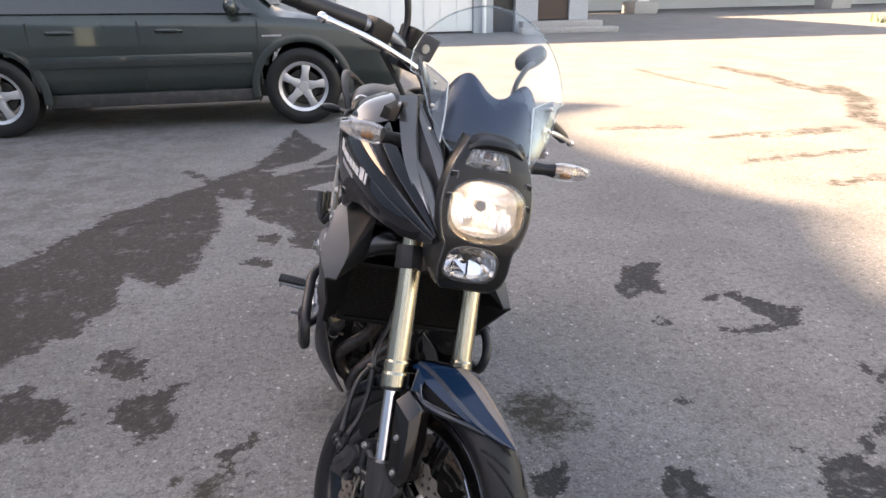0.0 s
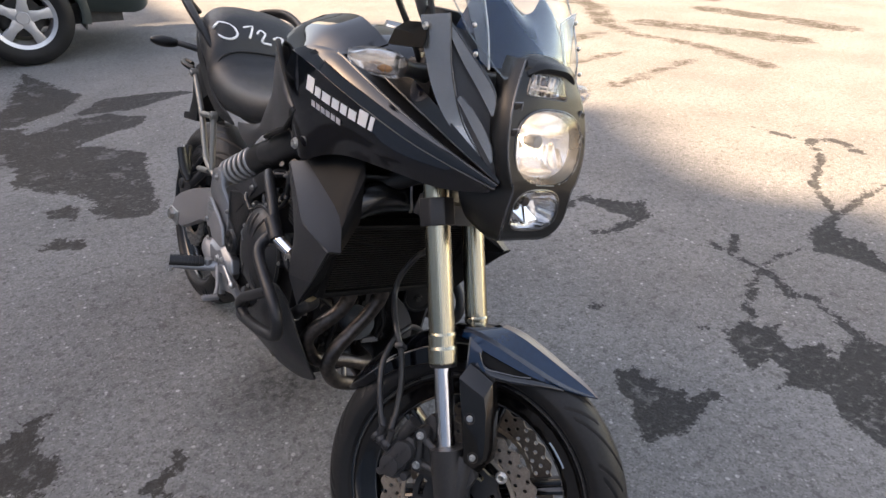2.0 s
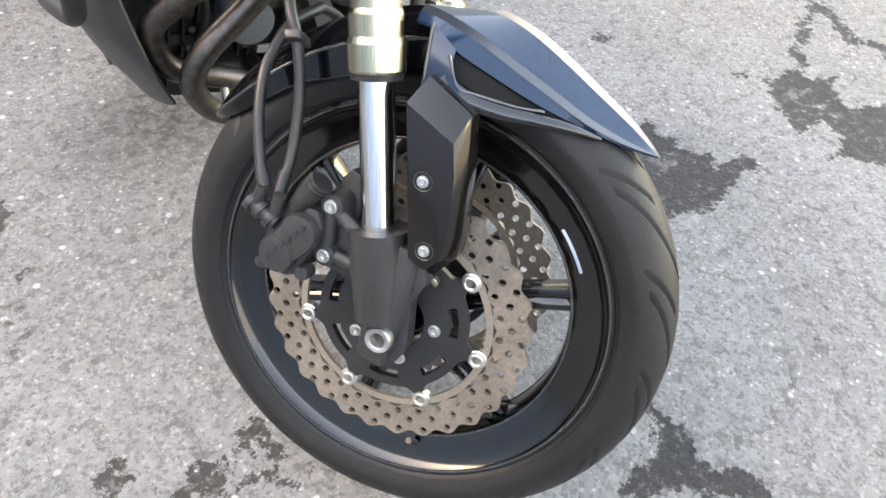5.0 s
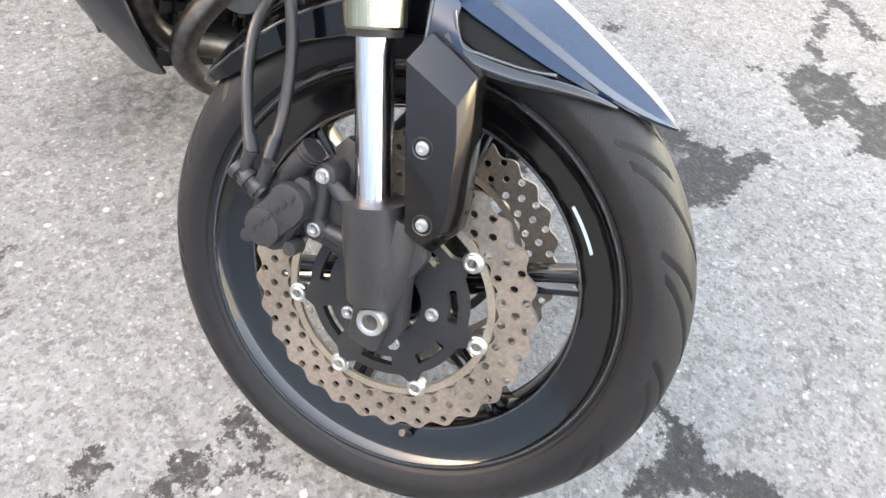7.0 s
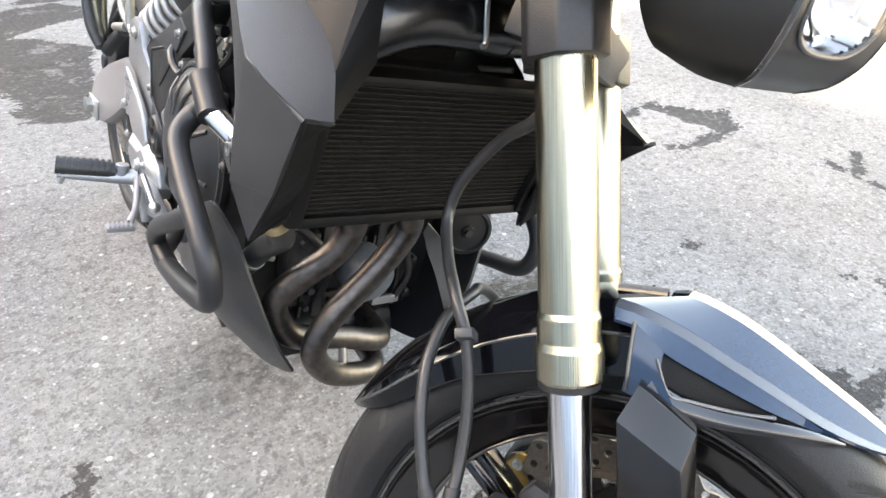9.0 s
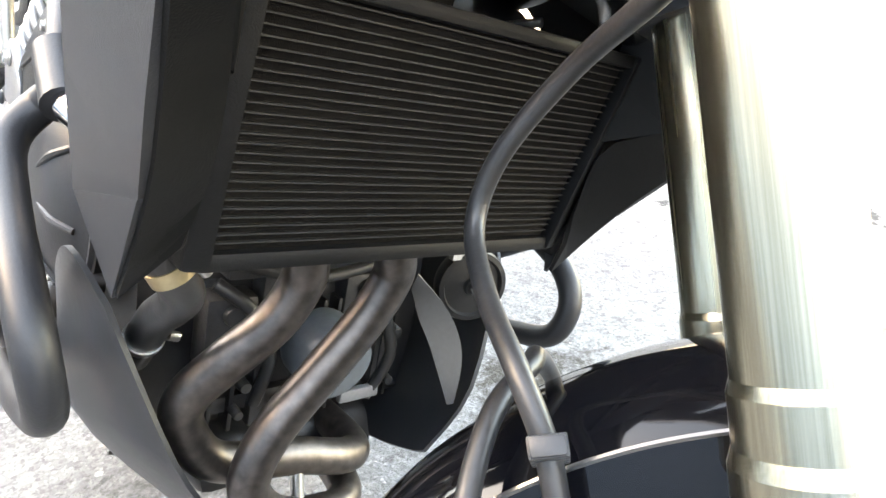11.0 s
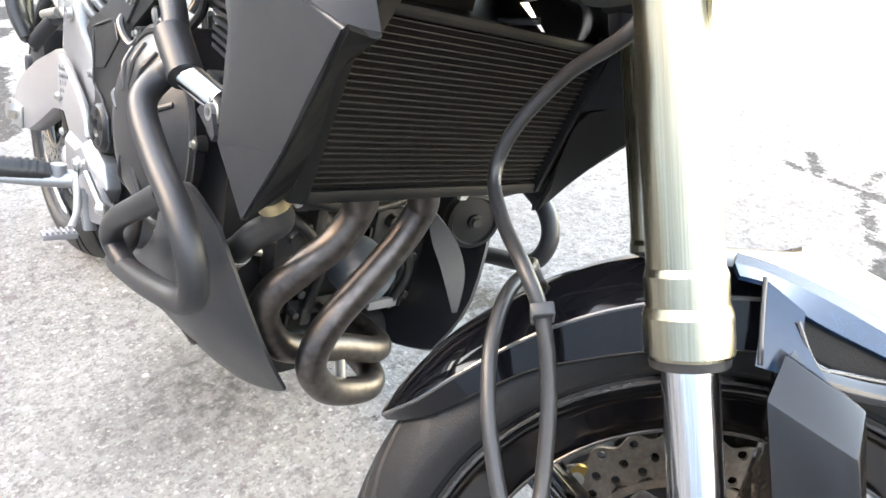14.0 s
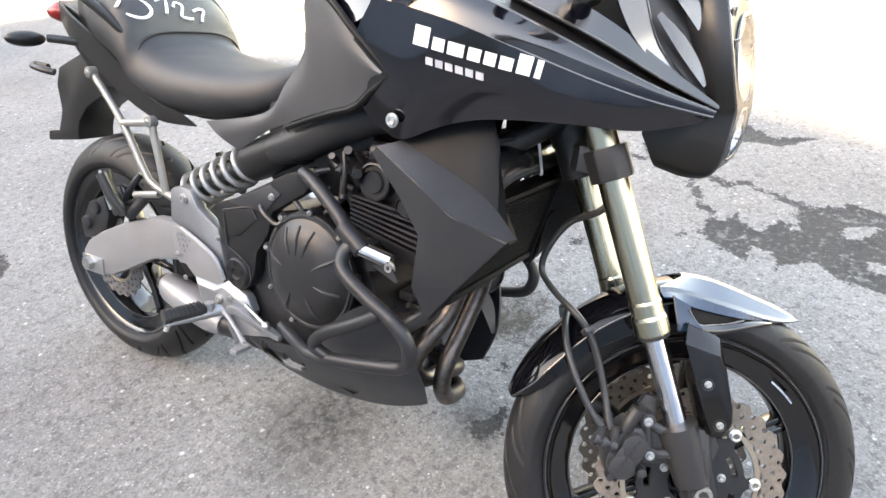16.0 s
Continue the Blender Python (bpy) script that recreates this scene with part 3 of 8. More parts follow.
def damp_field(px, py):
    """How far inside a damp mark each place lies, in metres (outside: minus)."""
    out = np.full(px.shape, -1.0)
    for outline, half, holes in STAINS:
        if half is None:
            d = inside_by(px, py, outline)
            for hole in holes:
                d = np.minimum(d, -inside_by(px, py, hole))
            out = np.maximum(out, d)
        else:
            for a, b in zip(outline, outline[1:]):
                out = np.maximum(out, half - seg_dist(px, py, a, b))
    return np.clip(out, -0.3, 0.3)


def build_ground():
    """One sheet: fine near the motorcycle, then wide steps out to the horizon."""
    xs = np.concatenate(([-400, -120, -40, -15, -6], np.arange(-3, -1.5, 0.03), np.arange(-1.5, 2.5, 0.018), np.arange(2.52, 3.2, 0.03), np.arange(3.26, 9, 0.08), [9.2, 10, 11, 12, 18, 30, 60, 140, 400]))
    ys = np.concatenate(([-400, -120, -40, -12, -4], np.arange(-1.5, -0.62, 0.03), np.arange(-0.62, 2.3, 0.018), np.arange(2.31, 4.4, 0.03), np.arange(4.46, 9.5, 0.08), [10, 11, 12, 13, 16, 20, 30, 50, 120, 400]))
    gx, gy = np.meshgrid(xs, ys)
    wet = damp_field(gx, gy)
    near = (np.abs(gx) < 3.1) & (gy > -1.4) & (gy < 3)
    wob = np.array([noise.noise((x * 1.7, y * 1.7, 0)) * 0.003 for x, y in zip(gx.ravel(), gy.ravel())]).reshape(gx.shape)
    gz = np.where(near, wob - 0.006 * np.clip((wet + 0.02) / 0.05, 0, 1), 0)
    verts = np.stack((gx, gy, gz), -1).reshape(-1, 3)
    ny, nx = gx.shape
    idx = np.arange(ny * nx).reshape(ny, nx)
    faces = np.stack((idx[:-1, :-1], idx[:-1, 1:], idx[1:, 1:], idx[1:, :-1]), -1).reshape(-1, 4)
    me = bpy.data.meshes.new("ground")
    me.from_pydata(verts.tolist(), [], faces.tolist())
    me.polygons.foreach_set("use_smooth", [True] * len(me.polygons))
    at = me.attributes.new("damp", 'FLOAT', 'POINT')
    at.data.foreach_set("value", wet.ravel().astype(np.float32))
    rust = np.maximum(0.12 - np.hypot(gx - 0.53, gy - 0.68), 0.03 - np.hypot(gx + 0.5, gy - 0.55))
    for w, line in STREAKS:
        for a, b in zip(line, line[1:]):
            rust = np.maximum(rust, w - seg_dist(gx, gy, a, b))
    ru = me.attributes.new("rust", 'FLOAT', 'POINT')
    ru.data.foreach_set("value", np.clip(rust, -0.3, 0.3).ravel().astype(np.float32))
    oil = np.maximum(1 - np.hypot((gx + 0.05) * 0.8, gy - 0.87) / 0.26, 1 - np.hypot(gx - 0.13, gy - 0.53) / 0.12)
    oi = me.attributes.new("oil", 'FLOAT', 'POINT')
    oi.data.foreach_set("value", np.clip(oil, 0, 1).ravel().astype(np.float32))
    me.materials.append(ASPHALT)
    return tagged(new("ground", me), "worn grey asphalt yard with damp stains and cracks", "ground", kind="structure")


build_ground()


# ---- surroundings ----
def block(name, x0, x1, y0, y1, z0, z1, material, label, category, turn=0.0, kind="structure", bevel=0.0):
    bm = box(BM(), x0, x1, y0, y1, z0, z1)
    ob = part(name, bm, material, None, "", bevel)
    if turn:
        ob.matrix_basis = Matrix.Rotation(radians(turn), 4, 'Z')
    return tagged(ob, label, category, kind=kind)


# unseen blocks, added to shade the yard and cool the reflections
# shade edge on the ground, projected up to the block's top
SHADE_EDGE = [(2.1, -9), (2.2, -4.2), (2.0, -2.0), (2.35, -0.5), (2.75, 0.45), (2.45, 0.8), (2.42, 1.1), (2.6, 1.6), (2.98, 2.25), (2.62, 2.7), (2.5, 3.3), (2.25, 4.0), (2.2, 4.8), (2.35, 5.5), (3.5, 6.05), (2.65, 6.5), (2.0, 7.0)]


def shading_block():
    """A tall block added out of view beside the yard; its broken top outline throws the ragged edge of the shade."""
    h = 12.0
    run = [(x + SUN_DIR.x / SUN_DIR.z * h, y + SUN_DIR.y / SUN_DIR.z * h) for x, y in SHADE_EDGE]
    bm = BM()
    outline = [(-27, run[0][1])] + run + [(-27, run[-1][1])]
    lo, hi = [bm.verts.new((x, y, h - 0.4)) for x, y in outline], [bm.verts.new((x, y, h)) for x, y in outline]
    bm.faces.new(lo[::-1])
    bm.faces.new(hi)
    for i in range(len(lo)):
        j = (i + 1) % len(lo)
        bm.faces.new((lo[i], lo[j], hi[j], hi[i]))
    house = tagged(new("building_west"), "unseen slate blue block added to shade the yard", "building", kind="structure")
    part("roof", bm, ROOFING, house)
    part("wall", box(BM(), -27, -15.0, -30, 16.4, 0, h - 0.41), COOLBOUNCE, house)
    part("roof", box(BM(), -27, -14.6, -30, run[0][1] - 0.01, h - 0.4, h), ROOFING, house)


shading_block()
block("shade_block_wing", -27, -14.5, 16.55, 38, 0, 11.5, COOLBOUNCE, "unseen slate blue wing added to shade the yard", "building")
# added out of view for shade behind the low house
block("unseen_block_north", -12, 5, 29.5, 36, 0, 8.5, RENDERED, "unseen pale block added behind the low house", "building")
# added out of view so front faces reflect a cool dark tone
block("unseen_block_south", -8, 12, -22, -12, 0, 7, COOLBOUNCE, "unseen slate blue block added behind the yard", "building")


def far_house():
    """Low house at the far side of the yard: rendered wall with a gate, a brown door and two steps."""
    root = tagged(new("far_house"), "low pale grey house with garage gate and brown door", "building", kind="structure")
    root.matrix_basis = Matrix.Translation((0, 19.4, 0)) @ Matrix.Rotation(radians(-3), 4, 'Z')
    bm = BM()
    for x0, x1, z0, z1 in ((-9, 0.9, 0, 5.6), (0.9, 5.0, 3.0, 5.6), (5.0, 5.6, 0, 5.6), (5.6, 6.3, 2.4, 5.6), (6.3, 7.0, 0, 5.6), (7.0, 8.0, 2.5, 5.6), (8.0, 8.6, 0, 5.6)):
        box(bm, x0, x1, 0, 0.35, z0, z1)
    box(bm, -9, -8.7, 0.35, 9, 0, 5.6)
    box(bm, 8.3, 8.6, 0.35, 9, 0, 5.6)
    box(bm, -9, 8.6, 8.7, 9, 0, 5.6)
    part("wall", bm, RENDERED, root)
    part("roof", box(BM(), -9.3, 8.9, -0.3, 9.3, 5.62, 5.9), ROOFING, root)
    gate = part("garage_gate", box(BM(), 0.92, 4.98, 0.12, 0.2, 0.06, 2.98), WHITEPAINT, root, "pale grey garage gate")
    bm = BM()
    for k in range(8):
        box(bm, 1.0 + k * 0.5, 1.42 + k * 0.5, 0.09, 0.119, 0.12, 2.9)
    part("gate_panel", bm, WHITEPAINT, gate)
    part("door", box(BM(), 7.02, 7.98, 0.1, 0.16, 0.34, 2.48), BROWNDOOR, root, "dark brown door")
    part("dark_niche", box(BM(), 5.62, 6.28, 0.25, 0.34, 0, 2.38), CARDARK, root)
    part("step", box(BM(), 6.4, 8.9, -0.55, -0.005, 0, 0.32), CONCRETE, root, "", 0.03)
    part("step", box(BM(), 6.2, 9.2, -1.1, -0.56, 0, 0.16), CONCRETE, root, "", 0.03)
    bm = rod(BM(), (5.3, -0.12, 0), (5.3, -0.12, 3.4), 0.06)
    part("downpipe", bm, WHITEPAINT, root, "white downpipe")


far_house()


def far_hall():
    root = tagged(new("far_hall"), "tall pale hall behind a row of white pillars", "building", kind="structure")
    root.matrix_basis = Matrix.Translation((0, 30.8, 0)) @ Matrix.Rotation(radians(3), 4, 'Z')
    part("wall", box(BM(), 9, 60, 3, 14, 0, 27), RENDERED, root)
    part("canopy", box(BM(), 9, 60, -2.2, 2.98, 5.0, 5.4), ROOFING, root)
    for x in (15.9, 27.2, 38.5):
        pl = part("pillar", box(BM(), x - 0.3, x + 0.3, -2.2, -1.6, 0.55, 4.98), WHITEPAINT, root, "white square pillar", 0.02)
        part("pillar_base", box(BM(), x - 0.62, x + 0.62, -2.5, -1.3, 0, 0.545), CONCRETE, pl, "grey concrete base", 0.03)


far_hall()


def border():
    bm = box(BM(), 17.5, 32, 14.9, 15.25, 0, 0.3)
    ob = part("border_beam", bm, RUSTBEAM, None, "", 0.03)
    ob.matrix_basis = Matrix.Translation((20, 15, 0)) @ Matrix.Rotation(radians(-14), 4, 'Z') @ Matrix.Translation((-20, -15, 0))
    tagged(ob, "long brown weathered beam edging the yard", "border", kind="structure")
    random.seed(5)
    bm = BM()
    for _ in range(1500):
        x, y = random.uniform(18, 34), random.uniform(15.4, 19)
        x, y = 20 + (x - 20) * 0.97 + (y - 15) * 0.24, 15 - (x - 20) * 0.24 + (y - 15) * 0.97
        h, a = random.uniform(0.12, 0.4), random.uniform(0, 6.28)
        dx, dy = 0.04 * math.cos(a), 0.04 * math.sin(a)
        v = [bm.verts.new(q) for q in ((x - dx, y - dy, 0), (x + dx, y + dy, 0), (x + dy * 2, y + dx * 2, h))]
        bm.faces.new(v)
    tagged(part("grass", bm, GRASS, None, recalc=False), "dry green grass tufts behind the beam", "grass", kind="stuff")
    ob = part("kerb_block", box(BM(), 29.2, 31.5, 12.1, 12.6, 0, 0.35), WHITEPAINT, None, "", 0.03)
    tagged(ob, "white painted concrete block beside the beam", "kerb", kind="structure")


border()


# ---- parked car ----
def build_car():
    """Green-grey estate off-roader, its side to the yard; x along its length, nose towards plus x."""
    car = tagged(new("parked_car"), "dark green-grey off-road car parked in the shade", "car")
    car.matrix_basis = Matrix.Translation((-1.58, 6.9, 0)) @ Matrix.Rotation(radians(-1.5), 4, 'Z') @ Matrix.Scale(1.06, 4)
    HW = 1.36  # half the wheelbase
    # side profile: bottom, belt and roof heights along the length, with half widths
    secs = [(-2.45, 0.45, 0.95, 1.15, 0.74), (-2.30, 0.36, 1.02, 1.45, 0.84), (-1.9, 0.34, 1.06, 1.68, 0.90), (-1.2, 0.33, 1.05, 1.72, 0.91), (0.0, 0.33, 1.03, 1.72, 0.91),
            (0.55, 0.33, 1.02, 1.62, 0.91), (1.15, 0.34, 1.00, 1.08, 0.90), (1.75, 0.36, 0.94, 1.0, 0.88), (2.08, 0.33, 0.90, 0.96, 0.86), (2.23, 0.32, 0.84, 0.90, 0.80), (2.33, 0.36, 0.76, 0.80, 0.70), (2.375, 0.44, 0.66, 0.69, 0.56)]
    loops = []
    for x, zb, zs, zr, w in secs:
        top = w * 0.72 if zr > zs + 0.2 else w * 0.86
        half = [(w * 0.86, zb), (w * 0.975, zb + 0.12), (w, 0.62 * zs + 0.38 * zb), (w * 0.985, zs - 0.06), (w * 0.955, zs), (top + 0.02, zr - 0.06), (top - 0.08, zr)]
        loops.append([(x, -p, q) for p, q in half] + [(x, p, q) for p, q in reversed(half)])
    lines = [spline([lp[i] for lp in loops], 6) for i in range(14)]
    loops = [[ln[k] for ln in lines] for k in range(len(lines[0]))]

    def keep_out(c):
        return all((c.x - sx) ** 2 + (c.z - 0.37) ** 2 > 0.43 ** 2 or abs(c.y) < 0.55 for sx in (-HW, HW))

    bm = loft(BM(), loops)
    bmesh.ops.subdivide_edges(bm, edges=[e for e in bm.edges if abs(e.verts[0].co.z - e.verts[1].co.z) > 0.15 or abs(e.verts[0].co.y - e.verts[1].co.y) > 0.5], cuts=4, use_grid_fill=True)
    bmesh.ops.delete(bm, geom=[f for f in bm.faces if not keep_out(f.calc_center_median())], context='FACES')
    part("body", bm, CARPAINT, car, "dark green-grey paint")
    for s in (-1, 1):
        for sx in (-HW, HW):
            rim = [[(sx + r * math.cos(a), s * y, 0.37 + r * math.sin(a)) for a in np.linspace(-0.20, math.pi + 0.20, 40)] for r, y in ((0.405, 0.880), (0.410, 0.906), (0.43, 0.911), (0.475, 0.899))]
            part("wheel_arch", sheet(BM(), rim, 0.008), CARPAINT, car)
            bm = BM()
            rows = [[(sx + 0.44 * math.cos(a), s * y, 0.37 + 0.44 * math.sin(a)) for a in np.linspace(-0.3, math.pi + 0.3, 24)] for y in (0.30, 0.90)]
            part("arch_liner", sheet(bm, rows, 0.01), CARDARK, car)
            w = part("wheel", ring_lathe(BM(), [(-0.09, 0.205), (-0.10, 0.235), (-0.085, 0.225), (-0.02, 0.19), (0.06, 0.19), (0.09, 0.235)], 0, 0, 40), ALLOY, car, "silver alloy wheel")
            w.matrix_basis = Matrix.Translation((sx, s * 0.80, 0.362)) @ Matrix.Rotation(radians(-90 * s), 4, 'Z')
            tyre = [(-0.10, 0.235), (-0.115, 0.28), (-0.112, 0.325), (-0.09, 0.355), (0, 0.362), (0.09, 0.355), (0.112, 0.325), (0.115, 0.28), (0.10, 0.235)]
            part("tyre", ring_lathe(BM(), tyre, 0, 0, 56), RUBBER, w)
            part("brake_drum", ring_lathe(BM(), [(0.0, 0.0), (0.0, 0.15), (0.06, 0.15)], 0, 0, 30), CARDARK, w)
            for k in range(5):
                a = 2 * math.pi * k / 5 + 0.5
                bm = prism(BM(), [(0.03, -0.05), (0.12, -0.032), (0.22, -0.045), (0.22, 0.045), (0.12, 0.032), (0.03, 0.05)], -0.085, -0.05)
                sp = part("spoke", bm, ALLOY, w, "", 0.008)
                sp.matrix_basis = Matrix.Rotation(a, 4, 'X')
            bm = rod(BM(), (-0.10, 0, 0), (-0.04, 0, 0), 0.045, 0.06)
            part("hub_cap", bm, ALLOY, w)
        y = s * 0.915
        # rub strip, sill, door seams, handles
        part("rub_strip", box(BM(), -1.0, 0.92, min(y, y + s * 0.02), max(y, y + s * 0.02), 0.60, 0.70), CARPAINT, car, "", 0.012)
        part("bright_strip", box(BM(), -1.0, 0.92, min(y + s * 0.019, y + s * 0.024), max(y + s * 0.019, y + s * 0.024), 0.645, 0.655), CARDARK, car)
        part("sill", box(BM(), -0.95, 0.93, s * 0.80 - 0.05, s * 0.80 + 0.05, 0.24, 0.36), CARDARK, car, "black sill", 0.02)
        for x in (-0.98, -0.06, 0.98):
            part("door_seam", box(BM(), x, x + 0.008, s * 0.905 - 0.006, s * 0.905 + 0.006, 0.40, 0.99), CARDARK, car)
        for x in (-0.82, 0.1):
            h = part("door_handle", sweep(BM(), [(x, s * 0.90, 0.90), (x + 0.04, s * 0.94, 0.905), (x + 0.18, s * 0.94, 0.905), (x + 0.22, s * 0.90, 0.90)], 0.016, 10, 4), CARPAINT, car)
            part("handle_cup", ball(BM(), (x + 0.11, s * 0.895, 0.90), 0.10, 0.012, 0.035), CARDARK, h)
        glass = [[(-1.75, s * 0.885, 1.08), (-0.95, s * 0.885, 1.065), (-0.05, s * 0.885, 1.055), (0.55, s * 0.885, 1.045), (1.02, s * 0.885, 1.035)], [(-1.62, s * 0.74, 1.58), (-0.95, s * 0.735, 1.62), (-0.05, s * 0.735, 1.62), (0.42, s * 0.74, 1.55), (0.9, s * 0.86, 1.09)]]
        part("side_window", sheet(BM(), glass, 0.006), CARGLASS, car, "dark side glass")
        part("door_mirror", ball(BM(), (0.78, s * 1.0, 1.10), 0.06, 0.09, 0.07), CARPAINT, car)
        part("headlight", ball(BM(), (2.12, s * 0.66, 0.78), 0.16, 0.16, 0.085), LENS, car, "clear headlight")
        part("lamp_bowl", ball(BM(), (2.09, s * 0.65, 0.78), 0.14, 0.14, 0.07), MIRROR, car)
        part("name_bar", box(BM(), 1.02, 1.2, min(s * 0.905, s * 0.912), max(s * 0.905, s * 0.912), 0.83, 0.845), ALLOY, car, "small bright name bar")
        part("fog_lamp", ring_lathe(BM(), [(0, 0.0), (0.02, 0.05), (0.0, 0.06)], 0, 0, 20), MIRROR, car).matrix_basis = Matrix.Translation((2.27, s * 0.62, 0.56)) @ Matrix.Rotation(radians(180), 4, 'Z')
    for s in (-1, 1):
        part("bumper_seam", sweep(BM(), [(1.86, s * 0.905, 0.66), (2.05, s * 0.885, 0.675), (2.20, s * 0.835, 0.685), (2.30, s * 0.76, 0.69)], 0.006, 6, 4), CARDARK, car)
        part("amber_lamp", sheet(BM(), [[(1.92, s * 0.893, 0.92), (1.98, s * 0.893, 0.84), (2.06, s * 0.888, 0.74)], [(1.97, s * 0.885, 0.925), (2.04, s * 0.887, 0.845), (2.10, s * 0.882, 0.745)]], 0.012, (3, 1)), mat("car_amber_lens", (0.20, 0.085, 0.06), 0.15, 0, 0.1, 40, 0.0), car, "amber corner lamp")
        part("lamp_cover", sheet(BM(), [[(1.98, s * 0.883, 0.925), (2.06, s * 0.886, 0.84), (2.12, s * 0.880, 0.745)], [(2.16, s * 0.81, 0.895), (2.20, s * 0.83, 0.83), (2.24, s * 0.82, 0.745)]], 0.014, (3, 3)), mat("car_lamp_lens", (0.30, 0.32, 0.32), 0.12, 0.3, 0.2, 30, 0.0), car, "hazy clear headlight cover")
    part("windscreen", sheet(BM(), [[(1.12, -0.74, 1.10), (1.16, 0, 1.10), (1.12, 0.74, 1.10)], [(0.56, -0.62, 1.63), (0.60, 0, 1.64), (0.56, 0.62, 1.63)]], 0.006, (4, 2)), CARGLASS, car, "dark windscreen")
    part("underbody", box(BM(), -2.1, 2.1, -0.7, 0.7, 0.26, 0.42), CARDARK, car)
    part("wiper", rod(BM(), (1.1, -0.5, 1.11), (1.0, 0.1, 1.19), 0.01), CARDARK, car)


build_car()


# ---- motorcycle ----
# own frame: minus x to its right, y rearwards from the front axle, z up; it leans on its side stand
LEAN_M = Matrix.Translation((-0.082, 0.05, 0.002)) @ Matrix.Rotation(radians(15), 4, 'Y')
AXIS = Vector((0, math.sin(radians(25)), math.cos(radians(25))))
STEER = Matrix.Translation((0, -0.108, 0)) @ Matrix.Rotation(radians(29.5), 4, AXIS) @ Matrix.Translation((0, 0.108, 0))
moto = tagged(new("motorcycle"), "black touring motorcycle on its side stand with its headlight lit", "motorcycle")
moto.matrix_basis = LEAN_M



def bolt_mesh(r=0.007, h=0.006):
    bm = ring_lathe(BM(), [(0, 0), (0, r * 1.35), (-h * 0.35, r * 1.35), (-h * 0.4, r), (-h, r * 0.92), (-h, r * 0.5), (-h * 0.5, r * 0.45), (-h * 0.5, 0)], 0, 0, 18)
    return finish("bolt", bm, STEEL)


STAYBOLT, RIMBOLT = bolt_mesh(0.0042, 0.005), bolt_mesh(0.0034, 0.004)
BOLT, BIGBOLT, SMALLBOLT = bolt_mesh(0.0052, 0.006), bolt_mesh(0.0082, 0.007), bolt_mesh(0.0045, 0.004)


def bolt(parent, x, y, z, mesh=None, s=1, pose_m=None):
    """A screw head that faces outwards on side s (1: right)."""
    o = new("bolt", mesh or BOLT)
    o.parent = parent
    m = Matrix.Translation((x, y, z)) @ (Matrix.Identity(4) if s > 0 else Matrix.Rotation(math.pi, 4, 'Z'))
    o.matrix_basis = pose_m @ m if pose_m is not None else m
    return o


# -- wheels --
def tyre_mesh(R, W, r_in, seg=900):
    """Tread with slanting grooves cut into it."""
    half = W / 2
    c = R - half * 0.84
    wall = [(0.76, r_in), (0.80, r_in + 0.004), (0.86, r_in + 0.3 * (c - r_in)), (0.885, r_in + 0.32 * (c - r_in)), (0.95, r_in + 0.6 * (c - r_in)), (0.985, r_in + 0.82 * (c - r_in))]
    prof = [(-half * k, r) for k, r in wall]
    for a in np.linspace(-80, 80, 91):
        prof.append((half * math.sin(radians(a)) / math.sin(radians(80)), c + (R - c) * max(0.0, (math.cos(radians(a)) - math.cos(radians(80))) / (1 - math.cos(radians(80)))) ** 0.9))
    prof += [(half * k, r) for k, r in reversed(wall)]
    reps = 15

    def bend(x, r, a, y, z):
        u = abs(x) / half
        if r > c - 0.002 and u < 0.96:
            side = 0.0 if x < 0 else 0.5
            ph = (a * reps / (2 * math.pi) + side + 1.15 * u ** 1.5) % 1.0
            d = min(ph, 1 - ph) * 2 * math.pi * R / reps
            ph2 = (a * reps / (2 * math.pi) + side + 0.5 + 0.8 * u ** 1.3) % 1.0
            d2 = min(ph2, 1 - ph2) * 2 * math.pi * R / reps
            if 0.12 < u < 0.93:
                r -= 0.0065 * min(1.0, max(0.0, 1.8 * (1 - d / 0.0062)))
            if 0.45 < u < 0.94:
                r -= 0.005 * min(1.0, max(0.0, 1.8 * (1 - d2 / 0.0052)))
        return (x, y + r * math.cos(a), z + r * math.sin(a))

    return ring_lathe(BM(), prof, 0, 0, seg, bend=bend)


